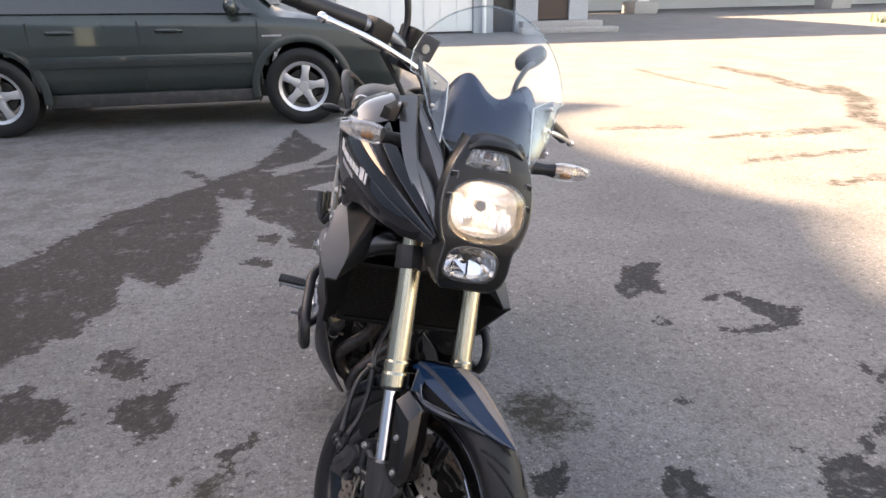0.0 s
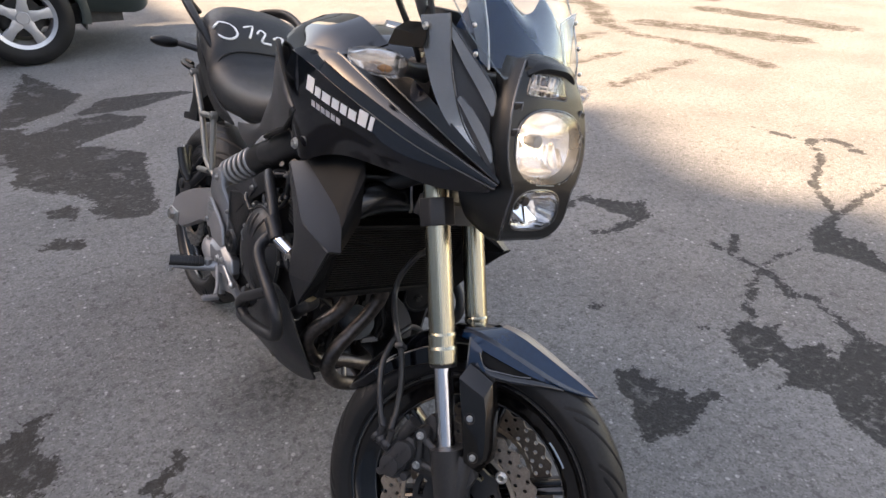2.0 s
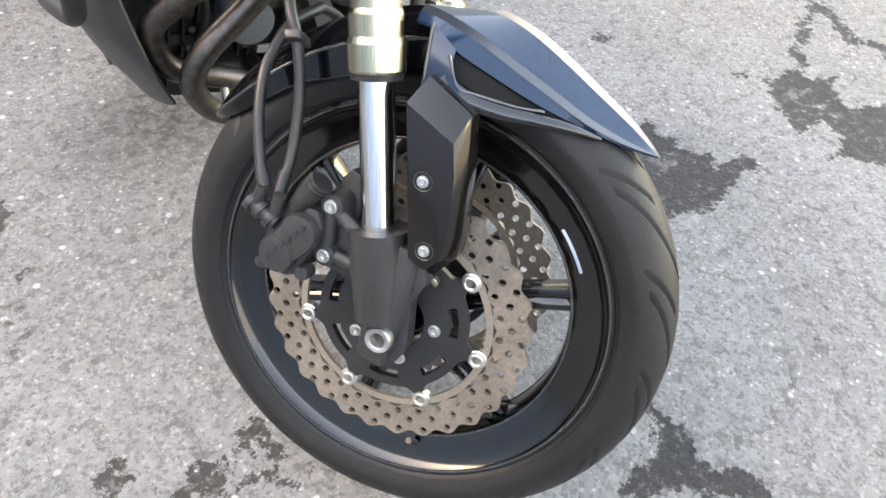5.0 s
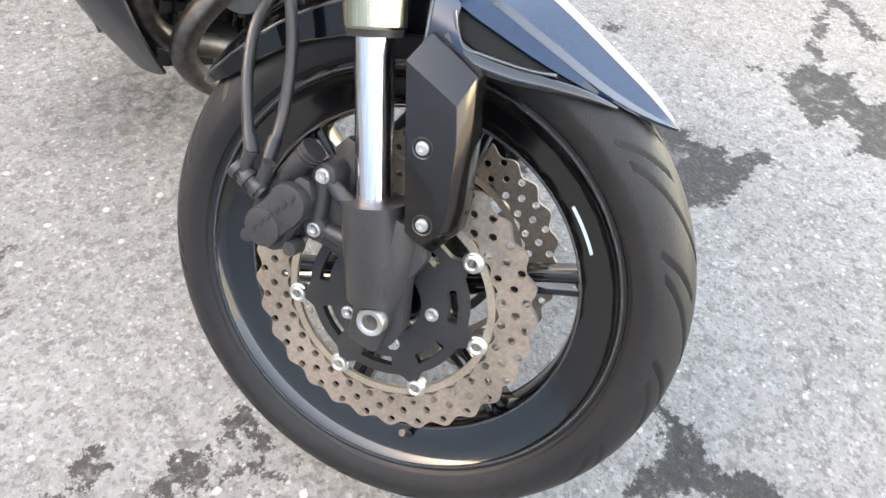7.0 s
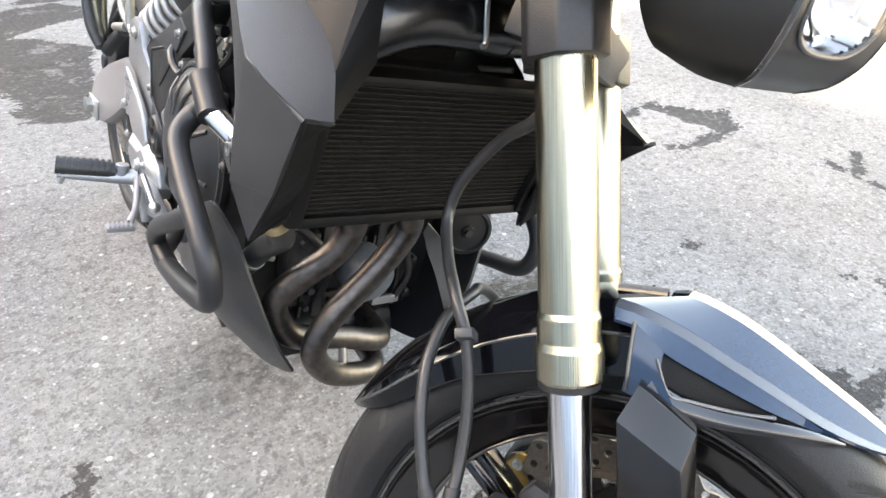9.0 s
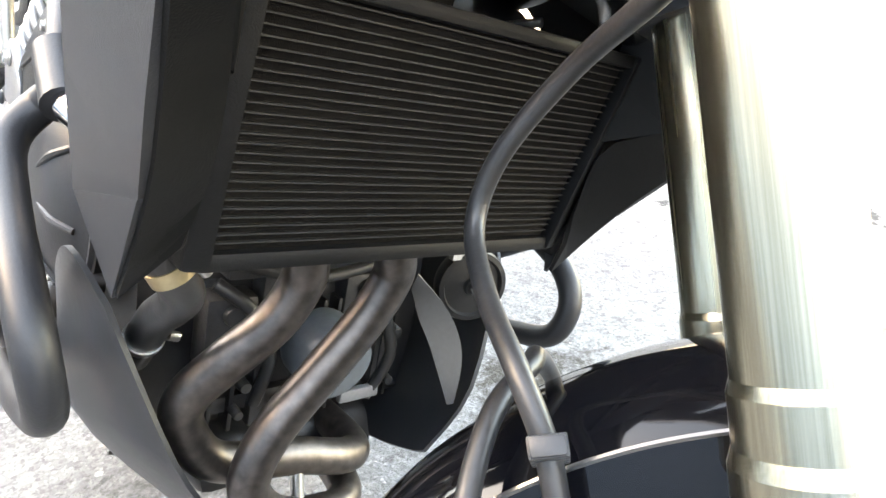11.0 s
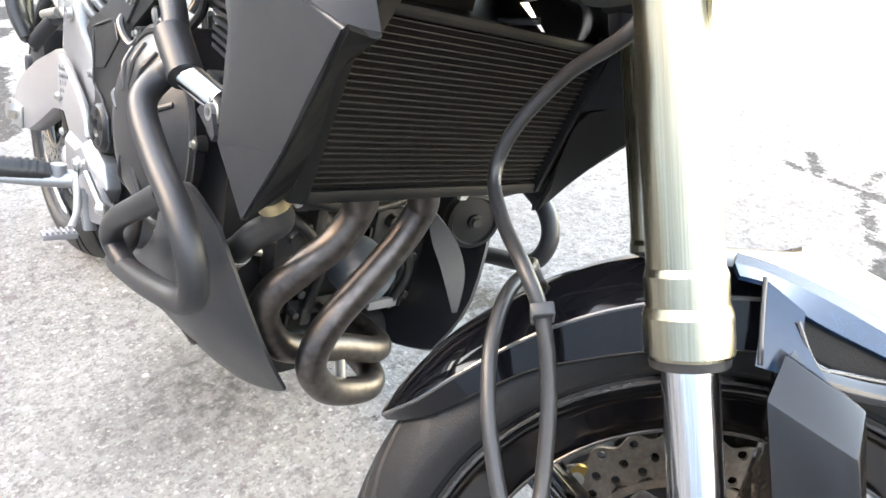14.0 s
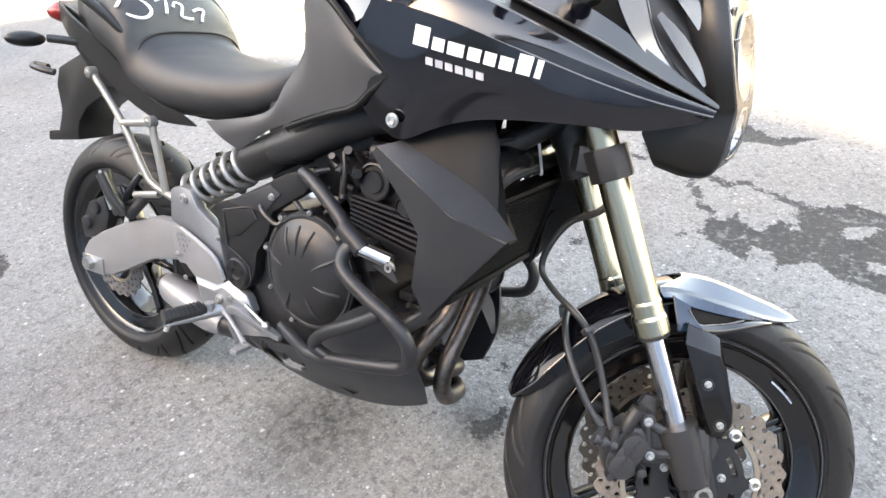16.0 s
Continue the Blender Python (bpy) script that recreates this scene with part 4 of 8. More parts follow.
def petal_disc(R, r_in, waves, cols, thick=0.005):
    """A wavy brake disc with drilled holes in three staggered rows."""
    bm = BM()
    rows = 3
    n_arc = 2

    def edge(row, a):
        f = row / rows
        r = r_in + (R - r_in) * f
        if row == rows:
            r += 0.0035 * math.cos(waves * a)
        if row == 0:
            r += 0.0022 * math.cos(waves * a)
        return r

    def at(r, a, x):
        return (x, r * math.cos(a), r * math.sin(a))

    da = 2 * math.pi / cols
    for x, turn in ((-thick / 2, 1), (thick / 2, -1)):
        for i in range(rows):
            for j in range(cols):
                a0 = j * da
                loop = [(edge(i, a0 + da * k / 4), a0 + da * k / 4) for k in range(4)]
                loop += [(edge(i, a0 + da) + (edge(i + 1, a0 + da) - edge(i, a0 + da)) * k / 2, a0 + da) for k in range(2)]
                loop += [(edge(i + 1, a0 + da * (4 - k) / 4), a0 + da * (4 - k) / 4) for k in range(4)]
                loop += [(edge(i + 1, a0) - (edge(i + 1, a0) - edge(i, a0)) * k / 2, a0) for k in range(2)]
                outer = [bm.verts.new(at(r, a, x)) for r, a in loop]
                if (i + j) % 2 == 0:
                    rc, ac, hr = (edge(i, a0 + da / 2) + edge(i + 1, a0 + da / 2)) / 2, a0 + da / 2, 0.0042
                    inner = []
                    for r, a in loop:
                        dr, dt = r - rc, (a - ac) * rc
                        k = hr / math.hypot(dr, dt)
                        inner.append(bm.verts.new(at(rc + dr * k, ac + dt * k / rc, x)))
                    deep = [bm.verts.new((0, v.co.y, v.co.z)) for v in inner]
                    n = len(loop)
                    for k in range(n):
                        m = (k + 1) % n
                        bm.faces.new((outer[k], outer[m], inner[m], inner[k])[::turn])
                        bm.faces.new((inner[k], inner[m], deep[m], deep[k])[::turn])
                else:
                    bm.faces.new(outer[::turn])
    for row in (0, rows):
        n = cols * 4
        for k in range(n):
            a, b = 2 * math.pi * k / n, 2 * math.pi * (k + 1) / n
            q = [bm.verts.new(at(edge(row, w), w, x)) for w, x in ((a, -thick / 2), (b, -thick / 2), (b, thick / 2), (a, thick / 2))]
            bm.faces.new(q)
    bmesh.ops.remove_doubles(bm, verts=bm.verts[:], dist=0.0002)
    return bm


def carrier(R, arms, phase):
    """The disc's dark centre: a ring with slots and an arm to each bobbin."""
    bm = BM()
    n = arms * 24
    outer, mid = [], []
    for k in range(n):
        a = 2 * math.pi * k / n
        lobe = max(0.0, math.cos((a - phase) * arms)) ** 4
        outer.append((0.084 + 0.012 * lobe, a))
    rings = []
    for x in (-0.004, 0.004):
        rings.append([[bm.verts.new((x, r * math.cos(a), r * math.sin(a))) for r, a in ring] for ring in
                      ([(0.036, q[1]) for q in outer], [(0.064, q[1]) for q in outer], [(0.074, q[1]) for q in outer], outer)])
    for k in range(n):
        j = (k + 1) % n
        slot = 6 <= (k - int(phase * n / (2 * math.pi))) % 24 <= 18
        for ra, rb in ((0, 1), (1, 2), (2, 3)):
            if ra == 1 and slot:
                for e in (1, 2):
                    bm.faces.new((rings[0][e][k], rings[0][e][j], rings[1][e][j], rings[1][e][k]))
                continue
            for w in (0, 1):
                bm.faces.new((rings[w][ra][k], rings[w][ra][j], rings[w][rb][j], rings[w][rb][k]))
        for e in (0, 3):
            bm.faces.new((rings[0][e][k], rings[0][e][j], rings[1][e][j], rings[1][e][k]))
    return bm


def spoke_mesh(r0, r1):
    """A tapering spoke with a groove down its face."""
    loops = []
    for r, w, t in ((r0, 0.017, 0.022), ((r0 + r1) / 2, 0.0115, 0.014), (r1, 0.013, 0.016)):
        loops.append([(-t, r, -w), (-t, r, -w * 0.35), (-t + 0.005, r, 0), (-t, r, w * 0.35), (-t, r, w), (t, r, w), (t, r, w * 0.35), (t - 0.005, r, 0), (t, r, -w * 0.35), (t, r, -w)])
    return loft(BM(), loops)


def build_wheel(name, pose_m, R, W, rim_r, disc_R, discs, spokes, phase, label):
    hw = W * 0.37
    lip = [(hw + 0.001, rim_r + 0.010), (hw + 0.004, rim_r + 0.007), (hw + 0.003, rim_r + 0.001), (hw - 0.001, rim_r - 0.002), (hw - 0.006, rim_r - 0.012), (hw - 0.008, rim_r - 0.026), (hw - 0.012, rim_r - 0.036), (hw - 0.018, rim_r - 0.039)]
    prof = [(-x, r) for x, r in lip] + [(-0.012, rim_r - 0.041), (0.012, rim_r - 0.041)] + lip[::-1] + [(hw - 0.012, rim_r + 0.002), (-hw + 0.012, rim_r + 0.002)]
    wheel = part(name, ring_lathe(BM(), prof, 0, 0, 96, True), RIM, moto, label, pose_m=pose_m)
    for x in (-1, 1):
        for dx, rr, q in ((hw + 0.003, rim_r + 0.003, 0.0016), (hw - 0.013, rim_r - 0.0375, 0.0018)):
            ring = [(x * dx, rr * math.cos(a), rr * math.sin(a)) for a in np.linspace(0, 2 * math.pi, 97)]
            part("rim_edge", sweep(BM(), ring, q, 6, 1), EDGE, wheel)
    part("tyre", tyre_mesh(R, W, rim_r + 0.004), RUBBER, wheel, "black rubber tyre with slanting tread grooves")
    part("hub", ring_lathe(BM(), [(-0.055, 0.0), (-0.055, 0.034), (-0.03, 0.044), (0.03, 0.044), (0.055, 0.034), (0.055, 0.0)], 0, 0, 32), RIM, wheel)
    sm = None
    for k in range(spokes):
        m = Matrix.Rotation(radians(phase) + 2 * math.pi * k / spokes, 4, 'X')
        if sm is None:
            sm = part("spoke", spoke_mesh(0.036, rim_r - 0.026), RIM, wheel, "", 0.002)
            sm.matrix_basis = m
        else:
            again(sm, wheel, m)
    bob = rotor = car = None
    for x in discs:
        s = 1 if x < 0 else -1
        d = part("brake_disc", petal_disc(disc_R, disc_R - 0.036, 28 if disc_R > 0.13 else 20, 60 if disc_R > 0.13 else 44), ROTOR if disc_R > 0.13 else REARDISC, wheel, "browned wavy brake disc with drilled holes")
        d.matrix_basis = Matrix.Translation((x, 0, 0))
        bm = ring_lathe(BM(), [(-0.0022, disc_R - 0.0375), (-0.0022, disc_R - 0.045), (0.0022, disc_R - 0.045), (0.0022, disc_R - 0.0375)], 0, 0, 84, True)
        o = part("disc_inner_ring", bm, ROTORIN, wheel, "pale rusty inner ring")
        o.matrix_basis = Matrix.Translation((x, 0, 0))
        if disc_R > 0.13:
            o = part("disc_carrier", carrier(0.1, 7, radians(-31)), CARRIER, wheel, "dark slotted disc carrier")
            o.matrix_basis = Matrix.Translation((x - s * 0.002, 0, 0))
            for k in range(7):
                a = radians(-31) + 2 * math.pi * k / 7
                m = Matrix.Translation((x - s * 0.001, 0.100 * math.cos(a), 0.100 * math.sin(a))) @ (Matrix.Identity(4) if s > 0 else Matrix.Rotation(math.pi, 4, 'Z'))
                if bob is None:
                    bm = ring_lathe(BM(), [(0.004, 0.0), (-0.002, 0.0040), (-0.007, 0.0045), (-0.008, 0.0062), (-0.007, 0.0084), (-0.005, 0.0088), (-0.004, 0.0106), (0.003, 0.0106)], 0, 0, 20)
                    bob = part("bobbin", bm, STEEL, wheel)
                    bob.matrix_basis = m
                else:
                    again(bob, wheel, m)
            for k in range(5):
                a = radians(20) + 2 * math.pi * k / 5
                bolt(wheel, x - s * 0.005, 0.048 * math.cos(a), 0.048 * math.sin(a), BOLT, s)
    return wheel


FRONT = STEER @ Matrix.Translation((-0.006, 0.008, 0.298)) @ Matrix.Rotation(radians(2.6), 4, AXIS)
front = build_wheel("front_wheel", FRONT, 0.290, 0.095, 0.221, 0.147, (-0.068, 0.068), 6, 28, "gloss black six-spoke front wheel")
# balance weight and valve
part("balance_weight", sheet(BM(), [[(-0.0470, 0.2000 * math.cos(a), 0.2000 * math.sin(a)) for a in np.linspace(2.12, 2.36, 8)], [(-0.0465, 0.2030 * math.cos(a), 0.2030 * math.sin(a)) for a in np.linspace(2.12, 2.36, 8)]], 0.003), CHROME, front, "bright stick-on weight")
part("valve", rod(BM(), (-0.03, -0.09, -0.168), (-0.048, -0.082, -0.155), 0.004), HOSE, front)
rear = build_wheel("rear_wheel", Matrix.Translation((0, 1.442, 0.312)), 0.312, 0.160, 0.222, 0.110, (-0.085,), 6, 10, "gloss black six-spoke rear wheel")

# -- front fork --
FT = math.tan(radians(24.6))


def fork_at(z, s):
    return Vector((-0.104 * s, 0.0145 - 0.006 * s + (z - 0.3) * FT, z))


for s in (1, -1):
    tube = part("fork_tube", rod(BM(), fork_at(0.575, s), fork_at(1.02, s), 0.0229, seg=40), GOLD, moto, "champagne gold outer fork tube", pose_m=STEER)
    part("tube_collar", sweep(BM(), [fork_at(z, s) for z in (0.531, 0.533, 0.5535, 0.5585, 0.560)], [0.0256, 0.0264, 0.0264, 0.0246, 0.0240], 40, 1), GOLD, tube, sharp=2.5)
    part("tube_band", sweep(BM(), [fork_at(z, s) for z in (0.556, 0.557, 0.5755, 0.5795, 0.581)], [0.0236, 0.0244, 0.0244, 0.0230, 0.0222], 40, 1), GOLD, tube, sharp=2.5)
    part("dust_seal", rod(BM(), fork_at(0.5255, s), fork_at(0.5325, s), 0.0234, 0.0246, 32), HOSE, tube)
    part("fork_stanchion", rod(BM(), fork_at(0.38, s), fork_at(0.53, s), 0.0170, seg=32), STANCHION, moto, "bright chrome inner fork tube", pose_m=STEER)
    bm = rod(BM(), fork_at(0.31, s), fork_at(0.398, s), 0.026, 0.031, 24)
    lower = part("fork_lower", bm, CASTGREY, moto, "charcoal cast fork foot", pose_m=STEER)
    out = [(-0.002, 0.394), (0.055, 0.392), (0.082, 0.388), (0.090, 0.408), (0.102, 0.411), (0.112, 0.402), (0.111, 0.390), (0.098, 0.362), (0.101, 0.345), (0.098, 0.332), (0.086, 0.328), (0.072, 0.330), (0.052, 0.334), (0.038, 0.333), (0.033, 0.300), (0.014, 0.264), (-0.024, 0.272), (-0.028, 0.296), (-0.010, 0.345), (-0.016, 0.372)]
    part("axle_clamp", prism(BM(), out, -0.086 * s, -0.108 * s), CASTGREY, lower, "", 0.004)
    for y0, z0, y1, z1 in ((0.098, 0.396, 0.048, 0.374), (0.087, 0.349, 0.048, 0.352), (0.100, 0.394, 0.091, 0.350)):
        part("truss_rib", sweep(BM(), [(-0.114 * s, y0, z0), (-0.112 * s, (y0 + y1) / 2, (z0 + z1) / 2), (-0.112 * s, y1, z1)], [0.007, 0.008, 0.009], 10, 2), CASTGREY, lower)
    for y, z in ((0.100, 0.399), (0.088, 0.347)):
        part("bolt_boss", rod(BM(), (-0.090 * s, y, z), (-0.120 * s, y, z), 0.0135, 0.0120, 20), CASTGREY, lower, "", 0.002)
    bm = loft(BM(), [[(-0.083 * s + x * s, y, z) for x, y, z in q] for q in (
        [(-0.034, 0.026 + 0.02, 0.40), (-0.034, -0.01 + 0.02, 0.40), (-0.02, -0.022 + 0.02, 0.40), (-0.02, 0.038 + 0.02, 0.40)],
        [(-0.040, 0.028, 0.335), (-0.040, -0.004, 0.335), (-0.02, -0.014, 0.335), (-0.02, 0.036, 0.335)],
        [(-0.036, 0.016, 0.264), (-0.036, -0.014, 0.264), (-0.02, -0.018, 0.264), (-0.02, 0.020, 0.264)])])
    part("foot_rib", bm, CASTGREY, lower, "", 0.005)
    bm = ring_lathe(BM(), [(0.02 * s, 0.0), (-0.002 * s, 0.0078), (-0.005 * s, 0.0082), (-0.006 * s, 0.0102), (-0.006 * s, 0.0132), (-0.003 * s, 0.0144), (0.004 * s, 0.0146)], 0, 0, 28)
    part("axle_nut", bm, STEEL, lower, "bright hollow axle end").matrix_basis = Matrix.Translation((-0.123 * s, 0.0, 0.300))
    # caliper
    body = [(0.098, 0.376), (0.108, 0.390), (0.126, 0.388), (0.140, 0.374), (0.150, 0.356), (0.153, 0.332), (0.150, 0.310), (0.138, 0.300), (0.116, 0.303), (0.104, 0.314), (0.102, 0.338), (0.096, 0.356)]
    cal = part("brake_caliper", prism(BM(), body, -0.062 * s, -0.126 * s), CASTGREY, moto, "charcoal two-piston brake caliper", 0.006, STEER)
    for y, z, r in ((0.130, 0.327, 0.0205), (0.116, 0.362, 0.0205)):
        part("piston_cap", rod(BM(), (-0.118 * s, y, z), (-0.137 * s, y, z), r, r * 0.93, 32), CASTGREY, cal, "", 0.003)
    part("caliper_web", prism(BM(), [(0.135, 0.362), (0.147, 0.336), (0.112, 0.326), (0.098, 0.352)], -0.12 * s, -0.1355 * s), CASTGREY, cal, "", 0.004)
    for j in range(6):
        part("caliper_mark", box(BM(), *sorted((-0.1368 * s, -0.1376 * s)), 0.1345 - j * 0.005, 0.1375 - j * 0.005, 0.3195 + j * 0.0095, 0.3275 + j * 0.0095), CARRIER, cal)
    for y, z, r in ((0.098, 0.322, 0.0085), (0.143, 0.308, 0.0075), (0.150, 0.352, 0.007)):
        part("caliper_screw", rod(BM(), (-0.118 * s, y, z), (-0.134 * s, y, z), r, r * 0.85, 14), CASTGREY, cal, "", 0.001)
    part("slide_boot", sweep(BM(), [(-0.120 * s, 0.132, 0.378), (-0.121 * s, 0.126, 0.395), (-0.120 * s, 0.119, 0.413)], [0.010, 0.0105, 0.0112], 16, 4), HOSE, cal, "black rubber slide boot")
    for j in range(3):
        part("boot_ring", rod(BM(), (-0.120 * s, 0.1215 - j * 0.0018, 0.405 + j * 0.0045), (-0.120 * s, 0.1206 - j * 0.0018, 0.4075 + j * 0.0045), 0.0122, seg=18), HOSE, cal)
    part("caliper_bracket", prism(BM(), [(0.084, 0.430), (0.104, 0.432), (0.112, 0.415), (0.098, 0.398), (0.104, 0.330), (0.088, 0.330), (0.076, 0.372)], -0.080 * s, -0.094 * s), CASTGREY, cal, "", 0.003)
    for y, z in ((0.100, 0.399), (0.088, 0.347)):
        bolt(lower, -0.120 * s, y, z, BOLT, s)
    if s < 0:
        part("pad_bracket", prism(BM(), [(0.128, 0.374), (0.137, 0.372), (0.149, 0.347), (0.145, 0.331), (0.122, 0.322), (0.113, 0.335), (0.117, 0.349), (0.129, 0.354)], 0.050, 0.0575), mat("yellow_zinc", (0.42, 0.25, 0.07), 0.32, 0.7, 0.3, 60, 0.1), cal, "yellow zinc-plated pad bracket", 0.002)
        bolt(cal, 0.050, 0.133, 0.360, SMALLBOLT, 1)
    # fender stay beside the stanchion
    face = [(0.072, 0.528), (0.018, 0.517), (0.004, 0.490), (-0.014, 0.438), (-0.018, 0.416), (-0.008, 0.396), (0.010, 0.399), (0.044, 0.470)]
    wide = [(0.068, 0.554), (0.018, 0.541), (-0.003, 0.492), (-0.023, 0.438), (-0.028, 0.414), (-0.016, 0.386), (0.014, 0.388), (0.048, 0.468)]
    st = part("fender_stay", loft(BM(), [[(-0.082 * s, y, z) for y, z in wide], [(-0.108 * s, y, z) for y, z in wide], [(-0.127 * s, y, z) for y, z in face]]), STAY, moto, "gloss brown-black fork guard", 0.0025, STEER, sharp=12)
    for y, z in ((0.028, 0.473), (-0.001, 0.414)):
        part("bolt_well", ring_lathe(BM(), [(0.004 * s, 0.0), (0.0 * s, 0.0078), (-0.0008 * s, 0.0092), (0.002 * s, 0.0102)], 0, 0, 24), HOSE, st).matrix_basis = Matrix.Translation((-0.1268 * s, y, z))
        bolt(st, -0.1268 * s, y, z, STAYBOLT, s)

# fender: rear shell hugging the tyre, then the beak with a sharp crest


def fender_row(a, w, rc, re, rl, n=15):
    """Across the shell at angle a: wall foot, crease, rounded crown, crease, wall foot."""
    c, sn = math.cos(radians(a)), math.sin(radians(a))
    row = [(-w, rl * c, 0.30 + rl * sn)]
    for k in range(n):
        u = -1 + 2 * k / (n - 1)
        r = re + (rc - re) * (1 - abs(u) ** 2.3)
        row.append((w * math.copysign(abs(u) ** 0.85, u), r * c, 0.30 + r * sn))
    return row + [(w, rl * c, 0.30 + rl * sn)]


rows = [fender_row(*q) for q in ((13.5, 0.030, 0.312, 0.308, 0.303), (17, 0.046, 0.312, 0.301, 0.290), (22, 0.058, 0.312, 0.292, 0.277), (30, 0.064, 0.312, 0.286, 0.268), (40, 0.064, 0.311, 0.2835, 0.262), (48, 0.064, 0.311, 0.2835, 0.256), (56, 0.064, 0.312, 0.284, 0.253), (66, 0.065, 0.313, 0.286, 0.252), (76, 0.066, 0.314, 0.288, 0.254))]
fender = part("front_fender", sheet(BM(), [r[1:-1] for r in rows], 0.003, (2, 5)), FENDER, moto, "gloss black front fender with a pointed beak", pose_m=STEER, sharp=50)
for i, j in ((0, 1), (-1, -2)):
    part("fender_wall", sheet(BM(), [[r[j] for r in rows], [r[i] for r in rows]], 0.003, (5, 1)), FENDER, fender, "glossy black fender side")
    part("fender_crease", sweep(BM(), [(r[j][0], r[j][1], r[j][2]) for r in rows], 0.0019, 8, 5), EDGE, fender)
    part("fender_hem", sweep(BM(), [(r[i][0], r[i][1], r[i][2]) for r in rows[2:]], 0.0018, 8, 5), INNER, fender)
for s in (1, -1):
    crest = [(-0.015 * s, 0.061, 0.6105), (-0.016 * s, 0.052, 0.6115), (-0.0175 * s, 0.036, 0.6115), (-0.0185 * s, 0.012, 0.6090), (-0.018 * s, -0.02, 0.602), (-0.0145 * s, -0.065, 0.590), (-0.008 * s, -0.105, 0.5785), (-0.0006 * s, -0.140, 0.566)]
    crease = [(-0.069 * s, 0.108, 0.596), (-0.063 * s, 0.086, 0.597), (-0.057 * s, 0.05, 0.594), (-0.053 * s, 0.015, 0.588), (-0.047 * s, -0.02, 0.582), (-0.036 * s, -0.065, 0.573), (-0.019 * s, -0.105, 0.568), (-0.001 * s, -0.1402, 0.5665)]
    low = [(-0.088 * s, 0.104, 0.584), (-0.085 * s, 0.085, 0.585), (-0.082 * s, 0.062, 0.576), (-0.074 * s, 0.030, 0.571), (-0.063 * s, -0.02, 0.566), (-0.042 * s, -0.065, 0.564), (-0.021 * s, -0.105, 0.5645), (-0.0015 * s, -0.1405, 0.566)]
    if s < 0:
        crease, low = ([(p[0], min(p[1], 0.070 - 0.004 * i), p[2]) for i, p in enumerate(q)] for q in (crease, low))
    band = [(p[0] - 0.0075 * s * q, p[1], p[2] - 0.006 * q) for p, q in zip(crease, (1, 1, 1, 1, 1, 0.9, 0.6, 0.1))]
    bk = part("beak_side", sheet(BM(), [crest, crease], 0.003, (3, 1)), BEAK, fender, "gloss blue-black beak, part of the blue for reflected sky", sharp=5)
    part("beak_band", sheet(BM(), [crease, band], 0.003, (3, 1)), RIDGE, bk, "beak chamfer with sky sheen in its colour", sharp=5)
    part("beak_flank", sheet(BM(), [band, low], 0.003, (3, 1)), BEAK, fender, "gloss blue-black beak, part of the blue for reflected sky", sharp=5)
    part("beak_ridge", sheet(BM(), [[(0, p[1] - 0.002, p[2] + 0.0035 * min(1, abs(p[0]) / 0.008)) for p in crest], crest], 0.003, (3, 1)), PALECREST, bk, "pale crest of the beak, reflection and brown scuffs in its colour", sharp=5)
    strut = [(-0.088 * s, 0.062, 0.552), (-0.086 * s, 0.040, 0.546), (-0.074 * s, 0.005, 0.548), (-0.064 * s, -0.030, 0.556), (-0.050 * s, -0.060, 0.561), (-0.034 * s, -0.085, 0.562)]
    part("beak_strut", sweep(BM(), strut, [0.0105, 0.0095, 0.0085, 0.0065, 0.0045, 0.002], 10, 5, 0.6), PAINT, fender)
    part("strut_edge", sweep(BM(), [(-0.089 * s, 0.064, 0.572), (-0.090 * s, 0.046, 0.552), (-0.084 * s, 0.030, 0.552), (-0.070 * s, -0.005, 0.557), (-0.062 * s, -0.030, 0.564)], 0.0016, 8, 4), EDGE, fender)
    part("window_floor", sheet(BM(), [[(-0.076 * s, 0.064, 0.576), (-0.068 * s, 0.03, 0.570), (-0.056 * s, -0.02, 0.565), (-0.040 * s, -0.06, 0.563)], [(-0.080 * s, 0.060, 0.548), (-0.070 * s, 0.02, 0.545), (-0.058 * s, -0.02, 0.552), (-0.044 * s, -0.055, 0.558)]], 0.003, (2, 1)), INNER, fender)
    skirt = [[(-0.084 * s, 0.088, 0.588), (-0.084 * s, 0.062, 0.578)], [(-0.087 * s, 0.084, 0.570), (-0.089 * s, 0.056, 0.562)], [(-0.092 * s, 0.076, 0.538), (-0.096 * s, 0.034, 0.542)]]
    part("fender_skirt", sheet(BM(), skirt, 0.003, (2, 3)), BEAK, fender)
    part("skirt_edge", sweep(BM(), [(-0.086 * s, 0.090, 0.590), (-0.089 * s, 0.084, 0.570), (-0.094 * s, 0.074, 0.540)], 0.0016, 8, 3), EDGE, fender)

# triple clamps, bars and controls
for z0, z1, nm in ((0.748, 0.792, "lower_clamp"), (0.985, 1.010, "upper_clamp")):
    bm = BM()
    for s in (1, -1):
        rod(bm, fork_at(z0, s), fork_at(z1, s), 0.033, seg=8)
    y = 0.014 + (z0 - 0.3) * FT
    box(bm, -0.10, 0.10, y - 0.012, y + 0.05, z0 + 0.004, z1 - 0.002)
    part(nm, bm, CASTING, moto, "black cast fork clamp", 0.003, STEER)
part("steering_stem", rod(BM(), (0, 0.245, 0.745), (0, 0.365, 1.005), 0.03), CASTING, moto, pose_m=STEER)
bar_pts = [(-0.425, 0.445, 1.135), (-0.30, 0.415, 1.150), (-0.235, 0.400, 1.152), (-0.16, 0.380, 1.120), (-0.10, 0.365, 1.075), (0, 0.362, 1.07)]
